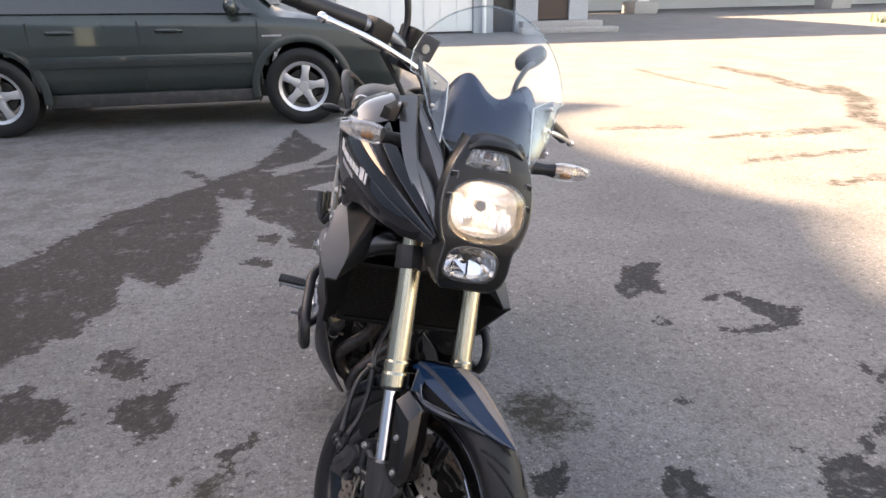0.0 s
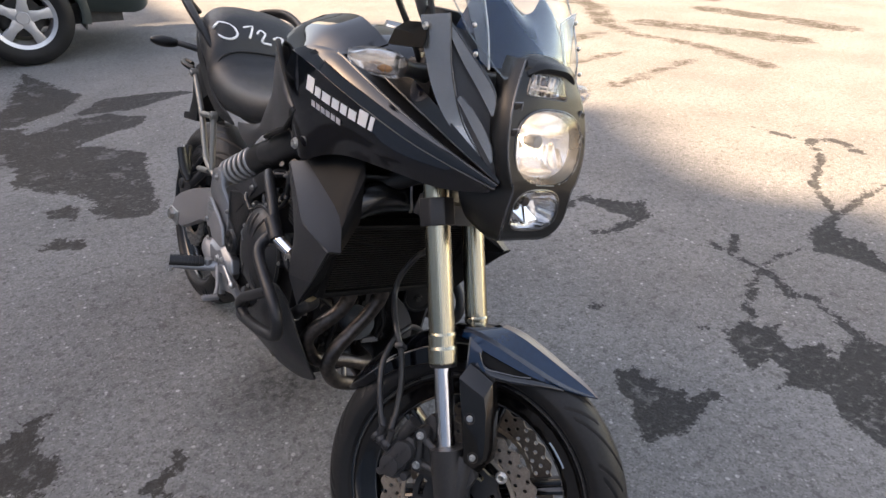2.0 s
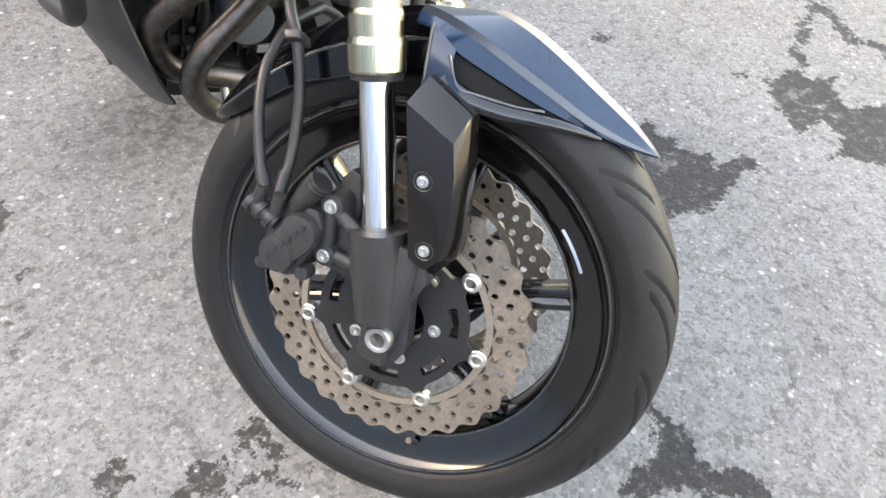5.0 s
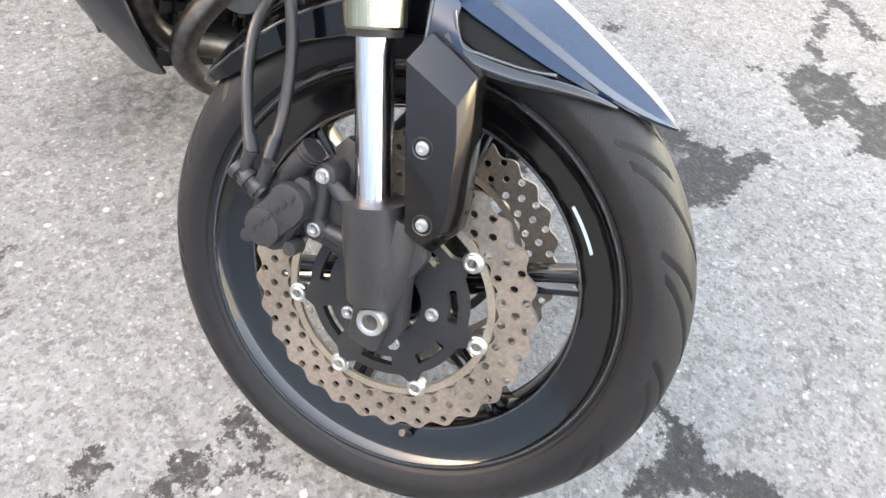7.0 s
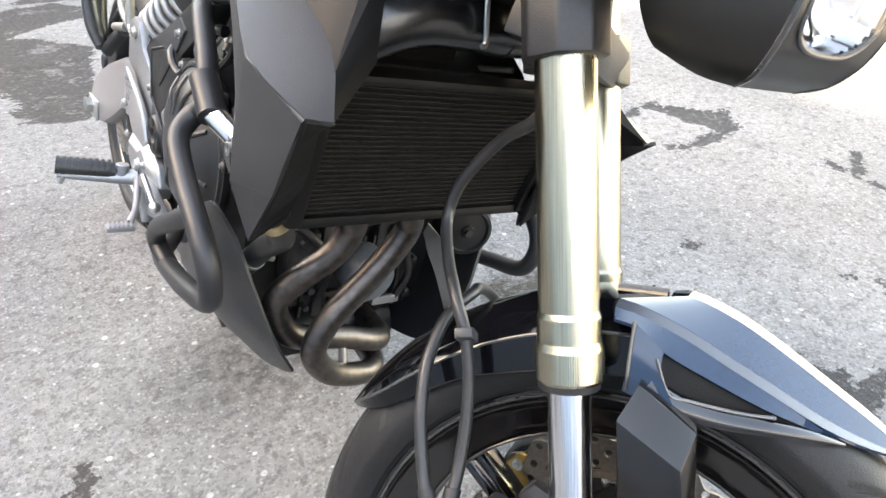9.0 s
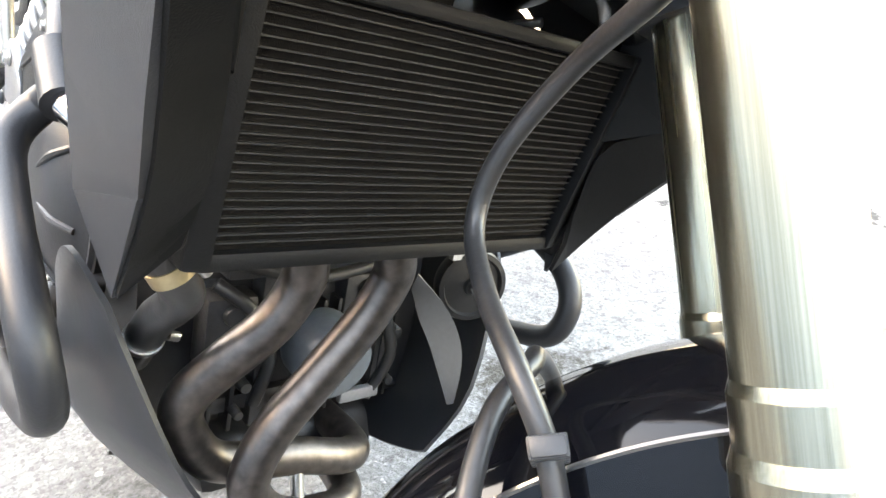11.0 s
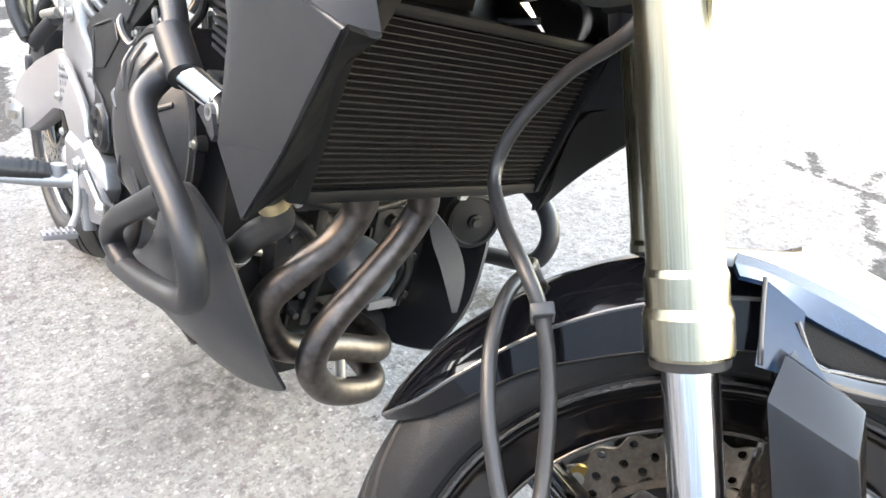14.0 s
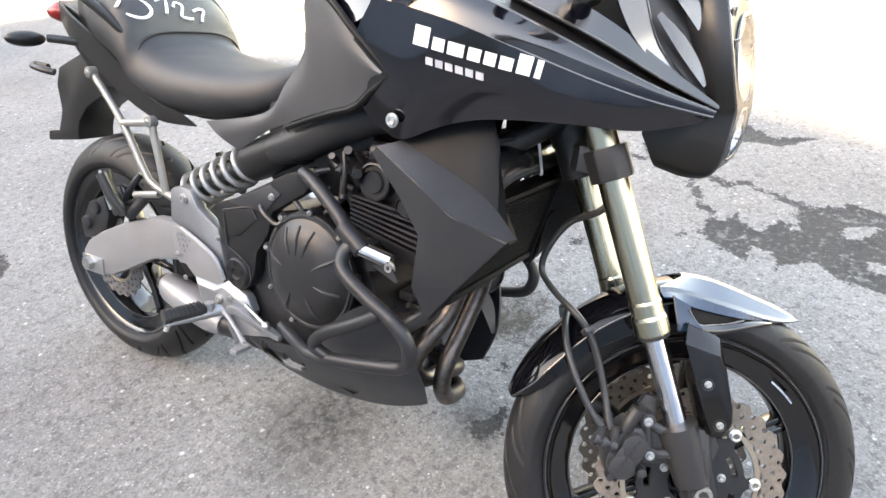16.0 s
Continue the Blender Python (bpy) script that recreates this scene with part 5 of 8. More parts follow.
bar_pts += [(-p[0], p[1], p[2]) for p in bar_pts[-2::-1]]
bar = part("handlebar", sweep(BM(), bar_pts, 0.0125, 14, 6), SILVER, moto, "silver alloy handlebar", pose_m=STEER)
part("bar_clamp", box(BM(), -0.06, 0.06, 0.335, 0.39, 1.005, 1.088), CASTING, moto, "", 0.006, STEER)
for s in (1, -1):
    grip = part("grip", sweep(BM(), [(-0.30 * s, 0.415, 1.150), (-0.36 * s, 0.430, 1.143), (-0.425 * s, 0.445, 1.135)], 0.0175, 16, 4), HOSE, bar, "black rubber grip")
    part("bar_end", rod(BM(), (-0.425 * s, 0.445, 1.135), (-0.455 * s, 0.452, 1.131), 0.016), BLACKMETAL, bar)
    lev = part("brake_lever" if s > 0 else "clutch_lever", sweep(BM(), [(-0.195 * s, 0.352, 1.118), (-0.24 * s, 0.345, 1.123), (-0.31 * s, 0.352, 1.128), (-0.385 * s, 0.372, 1.126), (-0.402 * s, 0.380, 1.124)], [0.012, 0.008, 0.007, 0.007, 0.010], 12, 6, 0.7), CHROME, bar, "bright alloy lever")
    part("lever_ball", ball(BM(), (-0.404 * s, 0.381, 1.124), 0.011, 0.011, 0.010), CHROME, lev)
    part("lever_perch", box(BM(), *sorted((-0.175 * s, -0.235 * s)), 0.355, 0.40, 1.105, 1.145), BLACKMETAL, bar, "", 0.006)
    part("switch_box", box(BM(), *sorted((-0.245 * s, -0.292 * s)), 0.388, 0.43, 1.12, 1.172), MATTE, bar, "", 0.008)
    stalk = part("mirror_stalk", sweep(BM(), [(-0.215 * s, 0.395, 1.145), (-0.218 * s, 0.40, 1.19), (-0.236 * s, 0.41, 1.235), (-0.235 * s, 0.455, 1.262), (-0.232 * s, 0.49, 1.285)] if s > 0 else [(0.135, 0.385, 1.105), (0.142, 0.395, 1.150), (0.165, 0.425, 1.195), (0.215, 0.465, 1.240), (0.258, 0.492, 1.268)], 0.007, 10, 5), BLACKMETAL, bar)
    loops = []
    for d, k in ((0, 0.35), (0.012, 0.85), (0.028, 1.0), (0.036, 0.95)):

        ring = [(math.copysign(abs(math.cos(a)) ** 0.7, math.cos(a)), math.copysign(abs(math.sin(a)) ** 0.7, math.sin(a))) for a in np.linspace(0, 2 * math.pi, 25)[:-1]]
        if s > 0:
            loops.append([(-0.245 + k * 0.062 * u, 0.485 + d, 1.298 + k * 0.042 * v) for u, v in ring])
        else:
            loops.append([(0.263 + k * (0.050 * u - 0.024 * v) * 0.72, 0.485 + d, 1.276 + k * (0.050 * u + 0.024 * v) * 0.72) for u, v in ring])
    part("mirror_head", loft(BM(), loops), MATTE, stalk, "black mirror shell")
res = part("brake_reservoir", loft(BM(), [[(-0.178 + k * 0.036 * cx, 0.398 + 0.026 * cy * k, z) for cx, cy in ((-1, -1), (1, -1), (1, 1), (-1, 1))] for z, k in ((1.138, 0.9), (1.178, 1.0), (1.188, 1.02))]), MATTE, bar, "black brake fluid reservoir", 0.005)
part("sight_glass", rod(BM(), (-0.172, 0.370, 1.160), (-0.172, 0.376, 1.160), 0.009), STEEL, res)
for pts in ([(-0.19, 0.36, 1.14), (-0.165, 0.33, 1.08), (-0.14, 0.30, 0.98), (-0.10, 0.30, 0.90)], [(-0.25, 0.40, 1.12), (-0.19, 0.375, 1.07), (-0.13, 0.34, 1.0), (-0.08, 0.33, 0.92)], [(0.25, 0.40, 1.12), (0.19, 0.375, 1.07), (0.13, 0.34, 1.0), (0.08, 0.33, 0.92)]):
    part("control_cable", sweep(BM(), pts, 0.0055, 8, 5), HOSE, moto, pose_m=STEER)
# brake hoses
hose_a = [(-0.098, 0.205, 0.745), (-0.092, 0.219, 0.702), (-0.040, 0.256, 0.672), (-0.024, 0.281, 0.625), (-0.019, 0.284, 0.587), (-0.047, 0.260, 0.559), (-0.079, 0.228, 0.537), (-0.087, 0.204, 0.511), (-0.092, 0.182, 0.468), (-0.104, 0.164, 0.415), (-0.122, 0.154, 0.378)]
hose_b = [(-0.127, 0.168, 0.382), (-0.118, 0.186, 0.400), (-0.105, 0.210, 0.436), (-0.090, 0.226, 0.468), (-0.072, 0.234, 0.490), (-0.050, 0.237, 0.513), (-0.019, 0.232, 0.530), (0.0, 0.234, 0.530), (0.05, 0.232, 0.515), (0.105, 0.215, 0.48), (0.13, 0.18, 0.42), (0.13, 0.165, 0.39)]
for pts in (hose_a, hose_b):
    h = part("brake_hose", sweep(BM(), pts, 0.0056, 12, 7), HOSE, moto, "black rubber brake hose", pose_m=STEER)
    part("hose_ferrule", sweep(BM(), [Vector(pts[-1]) if pts is hose_a else Vector(pts[0]), Vector(pts[-2]).lerp(Vector(pts[-1]), 0.4) if pts is hose_a else Vector(pts[0]).lerp(Vector(pts[1]), 0.6)], 0.0072, 12, 1), BLACKMETAL, h)
clip_m = STEER @ Matrix.Translation((-0.086, 0.206, 0.515)) @ Matrix.Rotation(radians(-28), 4, 'X') @ Matrix.Rotation(radians(12), 4, 'Z') @ Matrix.Rotation(radians(22), 4, 'Y')
clip = part("hose_clip", box(BM(), -0.015, 0.015, -0.0075, 0.0075, -0.0042, 0.0042), HOSE, moto, "black ribbed plastic hose clip", 0.002, clip_m)
for j in range(4):
    part("clip_rib", box(BM(), -0.0135 + j * 0.008, -0.0105 + j * 0.008, -0.0080, 0.0080, -0.0046, 0.0046), HOSE, clip, "", 0.001)
banjo = part("banjo_bolt", rod(BM(), (-0.130, 0.177, 0.364), (-0.130, 0.142, 0.356), 0.0075, seg=16), CASTGREY, moto, "charcoal banjo fitting of the brake hoses", 0.001, STEER)
for y in (0.178, 0.166, 0.153):
    part("banjo_head", rod(BM(), (-0.130, y, 0.364 - (0.177 - y) * 0.22), (-0.130, y - 0.007, 0.362 - (0.177 - y) * 0.22), 0.0105, seg=12), CASTGREY, banjo, "", 0.001)
for y, z0 in ((0.168, 0.386), (0.148, 0.386)):
    part("banjo_neck", rod(BM(), (-0.130, y, 0.361), (-0.131, y, z0), 0.0065, seg=12), CASTGREY, banjo)

# -- headlight mask and lamps --
MASK = [(0.786, 0.040, 0.062), (0.796, 0.053, 0.046), (0.812, 0.062, 0.036), (0.835, 0.067, 0.030), (0.862, 0.066, 0.029), (0.884, 0.066, 0.028), (0.898, 0.074, 0.029), (0.925, 0.083, 0.034), (0.955, 0.086, 0.040), (0.985, 0.084, 0.047), (1.01, 0.079, 0.054), (1.03, 0.072, 0.060), (1.05, 0.062, 0.069), (1.074, 0.048, 0.081)]
POD_X = 0.003


def mask_y(x, z):
    zs = [m[0] for m in MASK]
    w, y0 = np.interp(z, zs, [m[1] for m in MASK]), np.interp(z, zs, [m[2] for m in MASK])
    return float(y0 + np.interp(z, (0.80, 0.88, 0.93, 1.03), (0.000, 0.001, 0.004, 0.010)) * abs((x - POD_X) / w) ** 2.4)


MAIN, LOW, POS = (POD_X, 0.950, 0.073, 0.058, 2.5), (POD_X - 0.007, 0.850, 0.051, 0.035, 2.8), (POD_X - 0.013, 1.040, 0.037, 0.0170, 7)


def in_lamp(x, z, k=1.0):
    return any((abs(x - cx) / (hx * k * (1 - tr * (z - cz) / hz))) ** pw + (abs(z - cz) / (hz * k)) ** pw < 1 for (cx, cz, hx, hz, pw), tr in ((MAIN, 0.0), (LOW, 0.06), (POS, 0.18)))


zz = np.linspace(0.786, 1.074, 96)
rows = []
for z in zz:
    w = float(np.interp(z, [m[0] for m in MASK], [m[1] for m in MASK]))
    rows.append([(POD_X + w * u, mask_y(POD_X + w * u, z) - 0.006 * math.exp(-((z - 1.066) / 0.006) ** 2), float(z)) for u in np.linspace(-1, 1, 67)])
mask = part("headlight_mask", sheet(BM(), rows, 0.004, keep=lambda c: not in_lamp(c.x, c.z, 0.99)), MASKBLACK, moto, "satin black headlight surround")
# mask flanks run back to the fairing, the chin furthest
for s in (1, -1):
    edge, back, mid = [], [], []
    for z, deep in ((0.786, 0.062), (0.796, 0.080), (0.815, 0.098), (0.84, 0.112), (0.868, 0.075), (0.884, 0.052), (0.90, 0.042), (0.93, 0.044), (0.96, 0.047), (0.99, 0.05), (1.02, 0.05), (1.05, 0.06), (1.072, 0.07)):
        w = float(np.interp(z, [m[0] for m in MASK], [m[1] for m in MASK]))
        x = POD_X - w * s
        y = mask_y(x, z)
        edge.append((x, y, z))
        back.append((x - (0.008 if z < 0.89 else -0.004) * s, y + deep, z + (0.008 if z < 0.87 else 0.0)))
        mid.append((x - 0.006 * s, y + deep * 0.4, z))
    part("mask_flank", sheet(BM(), [edge, mid, back], 0.004, (3, 3)), MASKBLACK, mask)
    part("mask_edge", sweep(BM(), edge, 0.0026, 8, 4), EDGE, mask)
    for x, z in ((0.073, 1.005), (0.077, 0.967)):
        x = POD_X - x * s
        y = mask_y(x, z)
        part("mask_vent", sweep(BM(), [(x - 0.007 * s, y + 0.004, z - 0.007), (x - 0.007 * s, y + 0.004, z + 0.005), (x + 0.007 * s, y - 0.004, z + 0.008), (x + 0.007 * s, y - 0.004, z - 0.004), (x - 0.007 * s, y + 0.004, z - 0.007)], 0.0016, 6, 1), SATIN, mask, "small framed vent")
        part("vent_floor", box(BM(), x - 0.006, x + 0.006, y - 0.003, y + 0.006, z - 0.004, z + 0.005), MATTE, mask, "", 0.001)


def lamp(name, spec, depth, inset, shrink, reflector, label, trapeze=0.0, bulge=0.012, wall=None):
    """A lamp set in the mask: bezel, side wall, bowl and domed clear cover."""
    cx, cz, hx, hz, power = spec

    def ring(k, dy, n=56):
        out = []
        for i in range(n):
            a = 2 * math.pi * i / n
            c, sn = math.cos(a), math.sin(a)
            x = math.copysign(abs(c) ** (2 / power), c) * hx * k
            z = math.copysign(abs(sn) ** (2 / power), sn) * hz * k
            x *= 1 - trapeze * z / hz
            out.append((cx + x, mask_y(cx + x, cz + z) * 0.8 + 0.2 * mask_y(cx, cz) + dy, cz + z))
        return out

    def skin(loops, cap=True):
        bm = BM()
        grid = [[bm.verts.new(p) for p in lp] for lp in loops]
        for p, q in zip(grid, grid[1:]):
            for i in range(len(p)):
                bm.faces.new((p[i], p[(i + 1) % len(p)], q[(i + 1) % len(p)], q[i]))
        if cap:
            bm.faces.new(grid[-1])
        return bm
    bz = part(name, sweep(BM(), ring(1.01, -0.001) + ring(1.01, -0.001)[:1], 0.0024, 8, 1), EDGE, mask, label)
    part("lamp_wall", skin([ring(1.0, 0.0), ring((1 + shrink) / 2, inset * 0.7), ring(shrink, inset)], False), wall or MIRROR, bz)
    part("reflector", skin([ring(shrink, inset)] + [ring(k * shrink, inset + depth * (1 - k * k)) for k in (0.92, 0.75, 0.5, 0.25)]), reflector, bz, sharp=50)
    cover = part("lens", skin([ring(k, -0.003 - bulge * (1 - k ** 2.6)) for k in (1.0, 0.97, 0.9, 0.75, 0.5, 0.25)]), LENS, bz, "clear cover", sharp=60)
    cover.visible_shadow = False
    return bz


main = lamp("headlight", MAIN, 0.045, 0.016, 0.86, WARMREF, "lit round headlight behind a clear lens", 0.0, 0.006, GLOWWALL)
mx0, mz0 = MAIN[0], MAIN[1]
for k in range(-6, 7):
    x = mx0 + k * 0.0082
    top = mz0 - 0.004 + 0.006 * (k % 2)
    low_z = mz0 - 0.046 * math.sqrt(max(0.05, 1 - (k / 7.2) ** 2))
    y = mask_y(mx0, mz0) + 0.016 + 0.045 * (1 - (k / 7.0) ** 2) * 0.75
    bm = BM()
    loft(bm, [[(x - 0.0037, y + 0.006 - d, z), (x - 0.0016, y - d, z), (x + 0.0016, y - d, z), (x + 0.0037, y + 0.006 - d, z)] for z, d in ((low_z, 0.016), (low_z + 0.012, 0.006), (top, 0.0))])
    part("reflector_flute", bm, WARMREF, main)
part("reflector_step", loft(BM(), [[(mx0 - 0.044, y, z), (mx0 + 0.044, y, z), (mx0 + 0.040, y + 0.03, z + 0.004), (mx0 - 0.040, y + 0.03, z + 0.004)] for y, z in ((mask_y(0, mz0) + 0.022, mz0 + 0.016), (mask_y(0, mz0) + 0.026, mz0 + 0.012))]), WARMREF, main)
part("reflector_step", loft(BM(), [[(mx0 - 0.035, y, z), (mx0 + 0.035, y, z), (mx0 + 0.035, y + 0.03, z + 0.002), (mx0 - 0.035, y + 0.03, z + 0.002)] for y, z in ((mask_y(0, mz0) + 0.014, mz0 - 0.040), (mask_y(0, mz0) + 0.018, mz0 - 0.043))]), WARMREF, main)
part("bulb_shield", rod(BM(), (mx0 - 0.006, mask_y(0, mz0) + 0.022, mz0 + 0.004), (mx0 - 0.006, mask_y(0, mz0) + 0.05, mz0 + 0.004), 0.010, 0.012), SATIN, main, "small round bulb shield", 0.002)
part("bulb", ball(BM(), (mx0 - 0.006, mask_y(0, mz0) + 0.052, mz0 + 0.004), 0.014, 0.008, 0.014), BULB, main, "glowing headlight bulb")
low = lamp("low_headlight", LOW, 0.035, 0.014, 0.86, MIRROR, "unlit lower headlight behind a clear lens", 0.06, 0.005, MIRROR)
ly = mask_y(LOW[0], LOW[1])
part("bulb_shield", rod(BM(), (LOW[0] - 0.005, ly + 0.018, LOW[1] + 0.008), (LOW[0] - 0.005, ly + 0.045, LOW[1] + 0.008), 0.008), MATTE, low)
part("reflector_step", loft(BM(), [[(LOW[0] + x, ly + y, LOW[1] + z) for x, y, z in q] for q in ([(-0.028, 0.016, -0.024), (0.0, 0.016, -0.026), (0.0, 0.03, -0.004), (-0.025, 0.034, -0.006)], [(-0.028, 0.03, -0.026), (0.0, 0.03, -0.028), (0.0, 0.04, -0.006), (-0.025, 0.044, -0.008)])]), MIRROR, low)
part("reflector_step", loft(BM(), [[(LOW[0] + x, ly + y, LOW[1] + z) for x, y, z in q] for q in ([(0.004, 0.016, -0.026), (0.030, 0.016, -0.022), (0.028, 0.034, 0.006), (0.004, 0.03, 0.0)], [(0.004, 0.03, -0.028), (0.030, 0.03, -0.024), (0.028, 0.044, 0.004), (0.004, 0.04, -0.002)])]), MIRROR, low)
pos = lamp("position_lamp", POS, 0.018, 0.010, 0.88, MIRROR, "clear position lamp above the headlight", 0.18, 0.003, MATTE)
py0 = mask_y(POD_X, POS[1])
for k in (-3, -2, -1, 1, 2, 3):
    part("lamp_rib", box(BM(), POS[0] + k * 0.0105 - 0.0015, POS[0] + k * 0.0105 + 0.0015, py0 + 0.010, py0 + 0.024, 1.029, 1.055), MIRROR, pos)
for z in (1.032, 1.038):
    part("lamp_rib", box(BM(), POS[0] - 0.034, POS[0] + 0.034, py0 + 0.010, py0 + 0.02, z, z + 0.002), MIRROR, pos)
part("bulb_shield", ball(BM(), (POS[0], py0 + 0.016, 1.045), 0.008, 0.008, 0.008), BROWNGLASS, pos)
# hood above the position lamp
hood = [[(POD_X + u * w, mask_y(POD_X + u * w, 1.06) + dy, z - 0.016 * abs(u) ** 3) for u in np.linspace(-1, 1, 19)] for w, dy, z in ((0.050, -0.004, 1.062), (0.052, -0.008, 1.068), (0.052, 0.002, 1.076), (0.050, 0.03, 1.082))]
part("lamp_hood", sheet(BM(), hood, 0.004, (1, 2)), MASKBLACK, mask)

# -- fairing --
part("fairing_core", loft(BM(), [[(-w, y, zb), (w, y, zb), (w, y, zt), (-w, y, zt)] for y, w, zb, zt in ((0.10, 0.050, 0.87, 1.00), (0.15, 0.078, 0.87, 1.04), (0.30, 0.11, 0.87, 1.03), (0.44, 0.13, 0.85, 1.0))]), MATTE, moto, "black inner fairing", 0.01)
# screen
SCR = [(1.02, 0.045, 0.080), (1.035, 0.080, 0.086), (1.06, 0.102, 0.104), (1.09, 0.122, 0.126), (1.145, 0.142, 0.170), (1.152, 0.160, 0.178), (1.19, 0.158, 0.208), (1.23, 0.138, 0.236), (1.262, 0.108, 0.258), (1.287, 0.070, 0.276), (1.300, 0.032, 0.286), (1.303, 0.006, 0.290)]


def screen_rows():
    out = []
    for z, w, y0 in SCR:
        row = []
        for u in np.linspace(-1, 1, 33):
            x = w * u
            zc = z
            if z < 1.09:
                zc = z + (1.09 - z) * 0.85 * max(0, 1 - (abs(x) / 0.062) ** 3) + 0.018 * max(0, abs(x) - 0.07) / 0.03 * (1.09 - z) / 0.07
            row.append((x + 0.003, y0 - (0.012 + 0.023 * min(1.0, max(0.0, (z - 1.03) / 0.12))) + (zc - z) * 0.6 + 0.075 * (abs(x) / 0.16) ** 2, zc))
        out.append(row)
    return out


scr = screen_rows()
screen = part("windscreen", sheet(BM(), scr, 0.003, (1, 2)), SCREEN, moto, "clear curved windscreen", sharp=60)
screen.visible_shadow = False
rim_pts = [r[0] for r in reversed(scr)] + scr[0][1:-1] + [r[-1] for r in scr]
part("screen_edge", sweep(BM(), rim_pts, 0.0017, 6, 2), clear("acrylic_edge", (0.75, 0.8, 0.8), 0.3, 0.2), screen, "bright screen edge")
rows = []
for u in np.linspace(0, 1, 14):
    row = []
    for x in np.linspace(-0.116, 0.116, 41):
        top = 1.136 + 0.036 * math.exp(-((abs(x) - 0.058) / 0.032) ** 2) - 0.05 * max(0, (abs(x) - 0.075) / 0.041) ** 2
        z = 1.05 + (top - 1.05) * u
        row.append((x + 0.014, 0.104 + (z - 1.05) * 0.50 + 0.05 * (abs(x) / 0.116) ** 2 + 0.035 * u ** 4, z))
    rows.append(row)
visor = part("meter_visor", sheet(BM(), rows, 0.004), VISOR, moto, "gloss dark two-humped meter visor with sky blue in its colour")
part("meter_cluster", box(BM(), -0.10, 0.10, 0.245, 0.31, 1.05, 1.120), MATTE, moto, "black instrument cluster", 0.01)
for s in (1, -1):
    for z, y in ((1.105, 0.146), (1.145, 0.168), (1.065, 0.128)):
        part("screen_screw", ball(BM(), (-0.118 * s, y - 0.004, z), 0.0042, 0.003, 0.0042, 12, 8), STEEL, screen)
    plate = [[(-0.140 * s, 0.178, 1.172), (-0.121 * s, 0.150, 1.112), (-0.106 * s, 0.126, 1.058)], [(-0.116 * s, 0.172, 1.162), (-0.106 * s, 0.144, 1.105), (-0.100 * s, 0.118, 1.052)], [(-0.094 * s, 0.166, 1.150), (-0.093 * s, 0.138, 1.10), (-0.096 * s, 0.112, 1.047)]]
    if s < 0:
        plate = [[(p[0] * 0.90, p[1], p[2] - 0.012) for p in row] for row in plate]
    mount = part("screen_mount", sheet(BM(), plate, 0.003, (3, 2)), clear("grey_acrylic", (0.62, 0.65, 0.67), 0.16, 0.1), screen, "clear grey screen bracket")
    for row in (plate[2], [plate[0][0], plate[1][0], plate[2][0]]):
        part("bracket_edge", sweep(BM(), row, 0.0018, 8, 4), mat("frosted_edge", (0.55, 0.56, 0.56), 0.35), mount, "white bracket edge")

def nose(p):
    """Draws the front of the fairing in towards the lamp mask."""
    w = min(1.0, max(0.0, (0.22 - p[1]) / 0.16))
    return (p[0] * (1 - 0.19 * w), p[1] + 0.018 * w, p[2])


SIDE_L = [(-0.203, 0.535, 0.828), (-0.203, 0.500, 0.806), (-0.203, 0.462, 0.794), (-0.196, 0.40, 0.822), (-0.184, 0.33, 0.842), (-0.160, 0.22, 0.850), (-0.128, 0.13, 0.848), (-0.092, 0.050, 0.866)]
SIDE_M = [(-0.226, 0.545, 0.915), (-0.227, 0.50, 0.897), (-0.226, 0.45, 0.892), (-0.217, 0.385, 0.898), (-0.202, 0.31, 0.894), (-0.172, 0.21, 0.881), (-0.136, 0.125, 0.871), (-0.093, 0.045, 0.873)]
SIDE_R = [(-0.238, 0.500, 0.990), (-0.238, 0.476, 0.987), (-0.235, 0.445, 0.982), (-0.227, 0.369, 0.966), (-0.205, 0.291, 0.942), (-0.163, 0.199, 0.911), (-0.118, 0.129, 0.890), (-0.078, 0.053, 0.876)]
SIDE_U = [(-0.214, 0.398, 1.012), (-0.212, 0.388, 1.011), (-0.210, 0.378, 1.009), (-0.206, 0.362, 1.005), (-0.190, 0.29, 0.979), (-0.160, 0.195, 0.940), (-0.130, 0.112, 0.907), (-0.095, 0.033, 0.883)]
SIDE_V = [(-0.176, 0.315, 1.006), (-0.171, 0.285, 0.995), (-0.152, 0.19, 0.958), (-0.126, 0.110, 0.920), (-0.094, 0.031, 0.887)]
SIDE_W = [(-0.162, 0.305, 1.034), (-0.159, 0.275, 1.024), (-0.142, 0.18, 0.980), (-0.118, 0.100, 0.932), (-0.093, 0.031, 0.891)]
SIDE_L, SIDE_M, SIDE_U, SIDE_V, SIDE_W = ([nose(p) for p in q] for q in (SIDE_L, SIDE_M, SIDE_U, SIDE_V, SIDE_W))
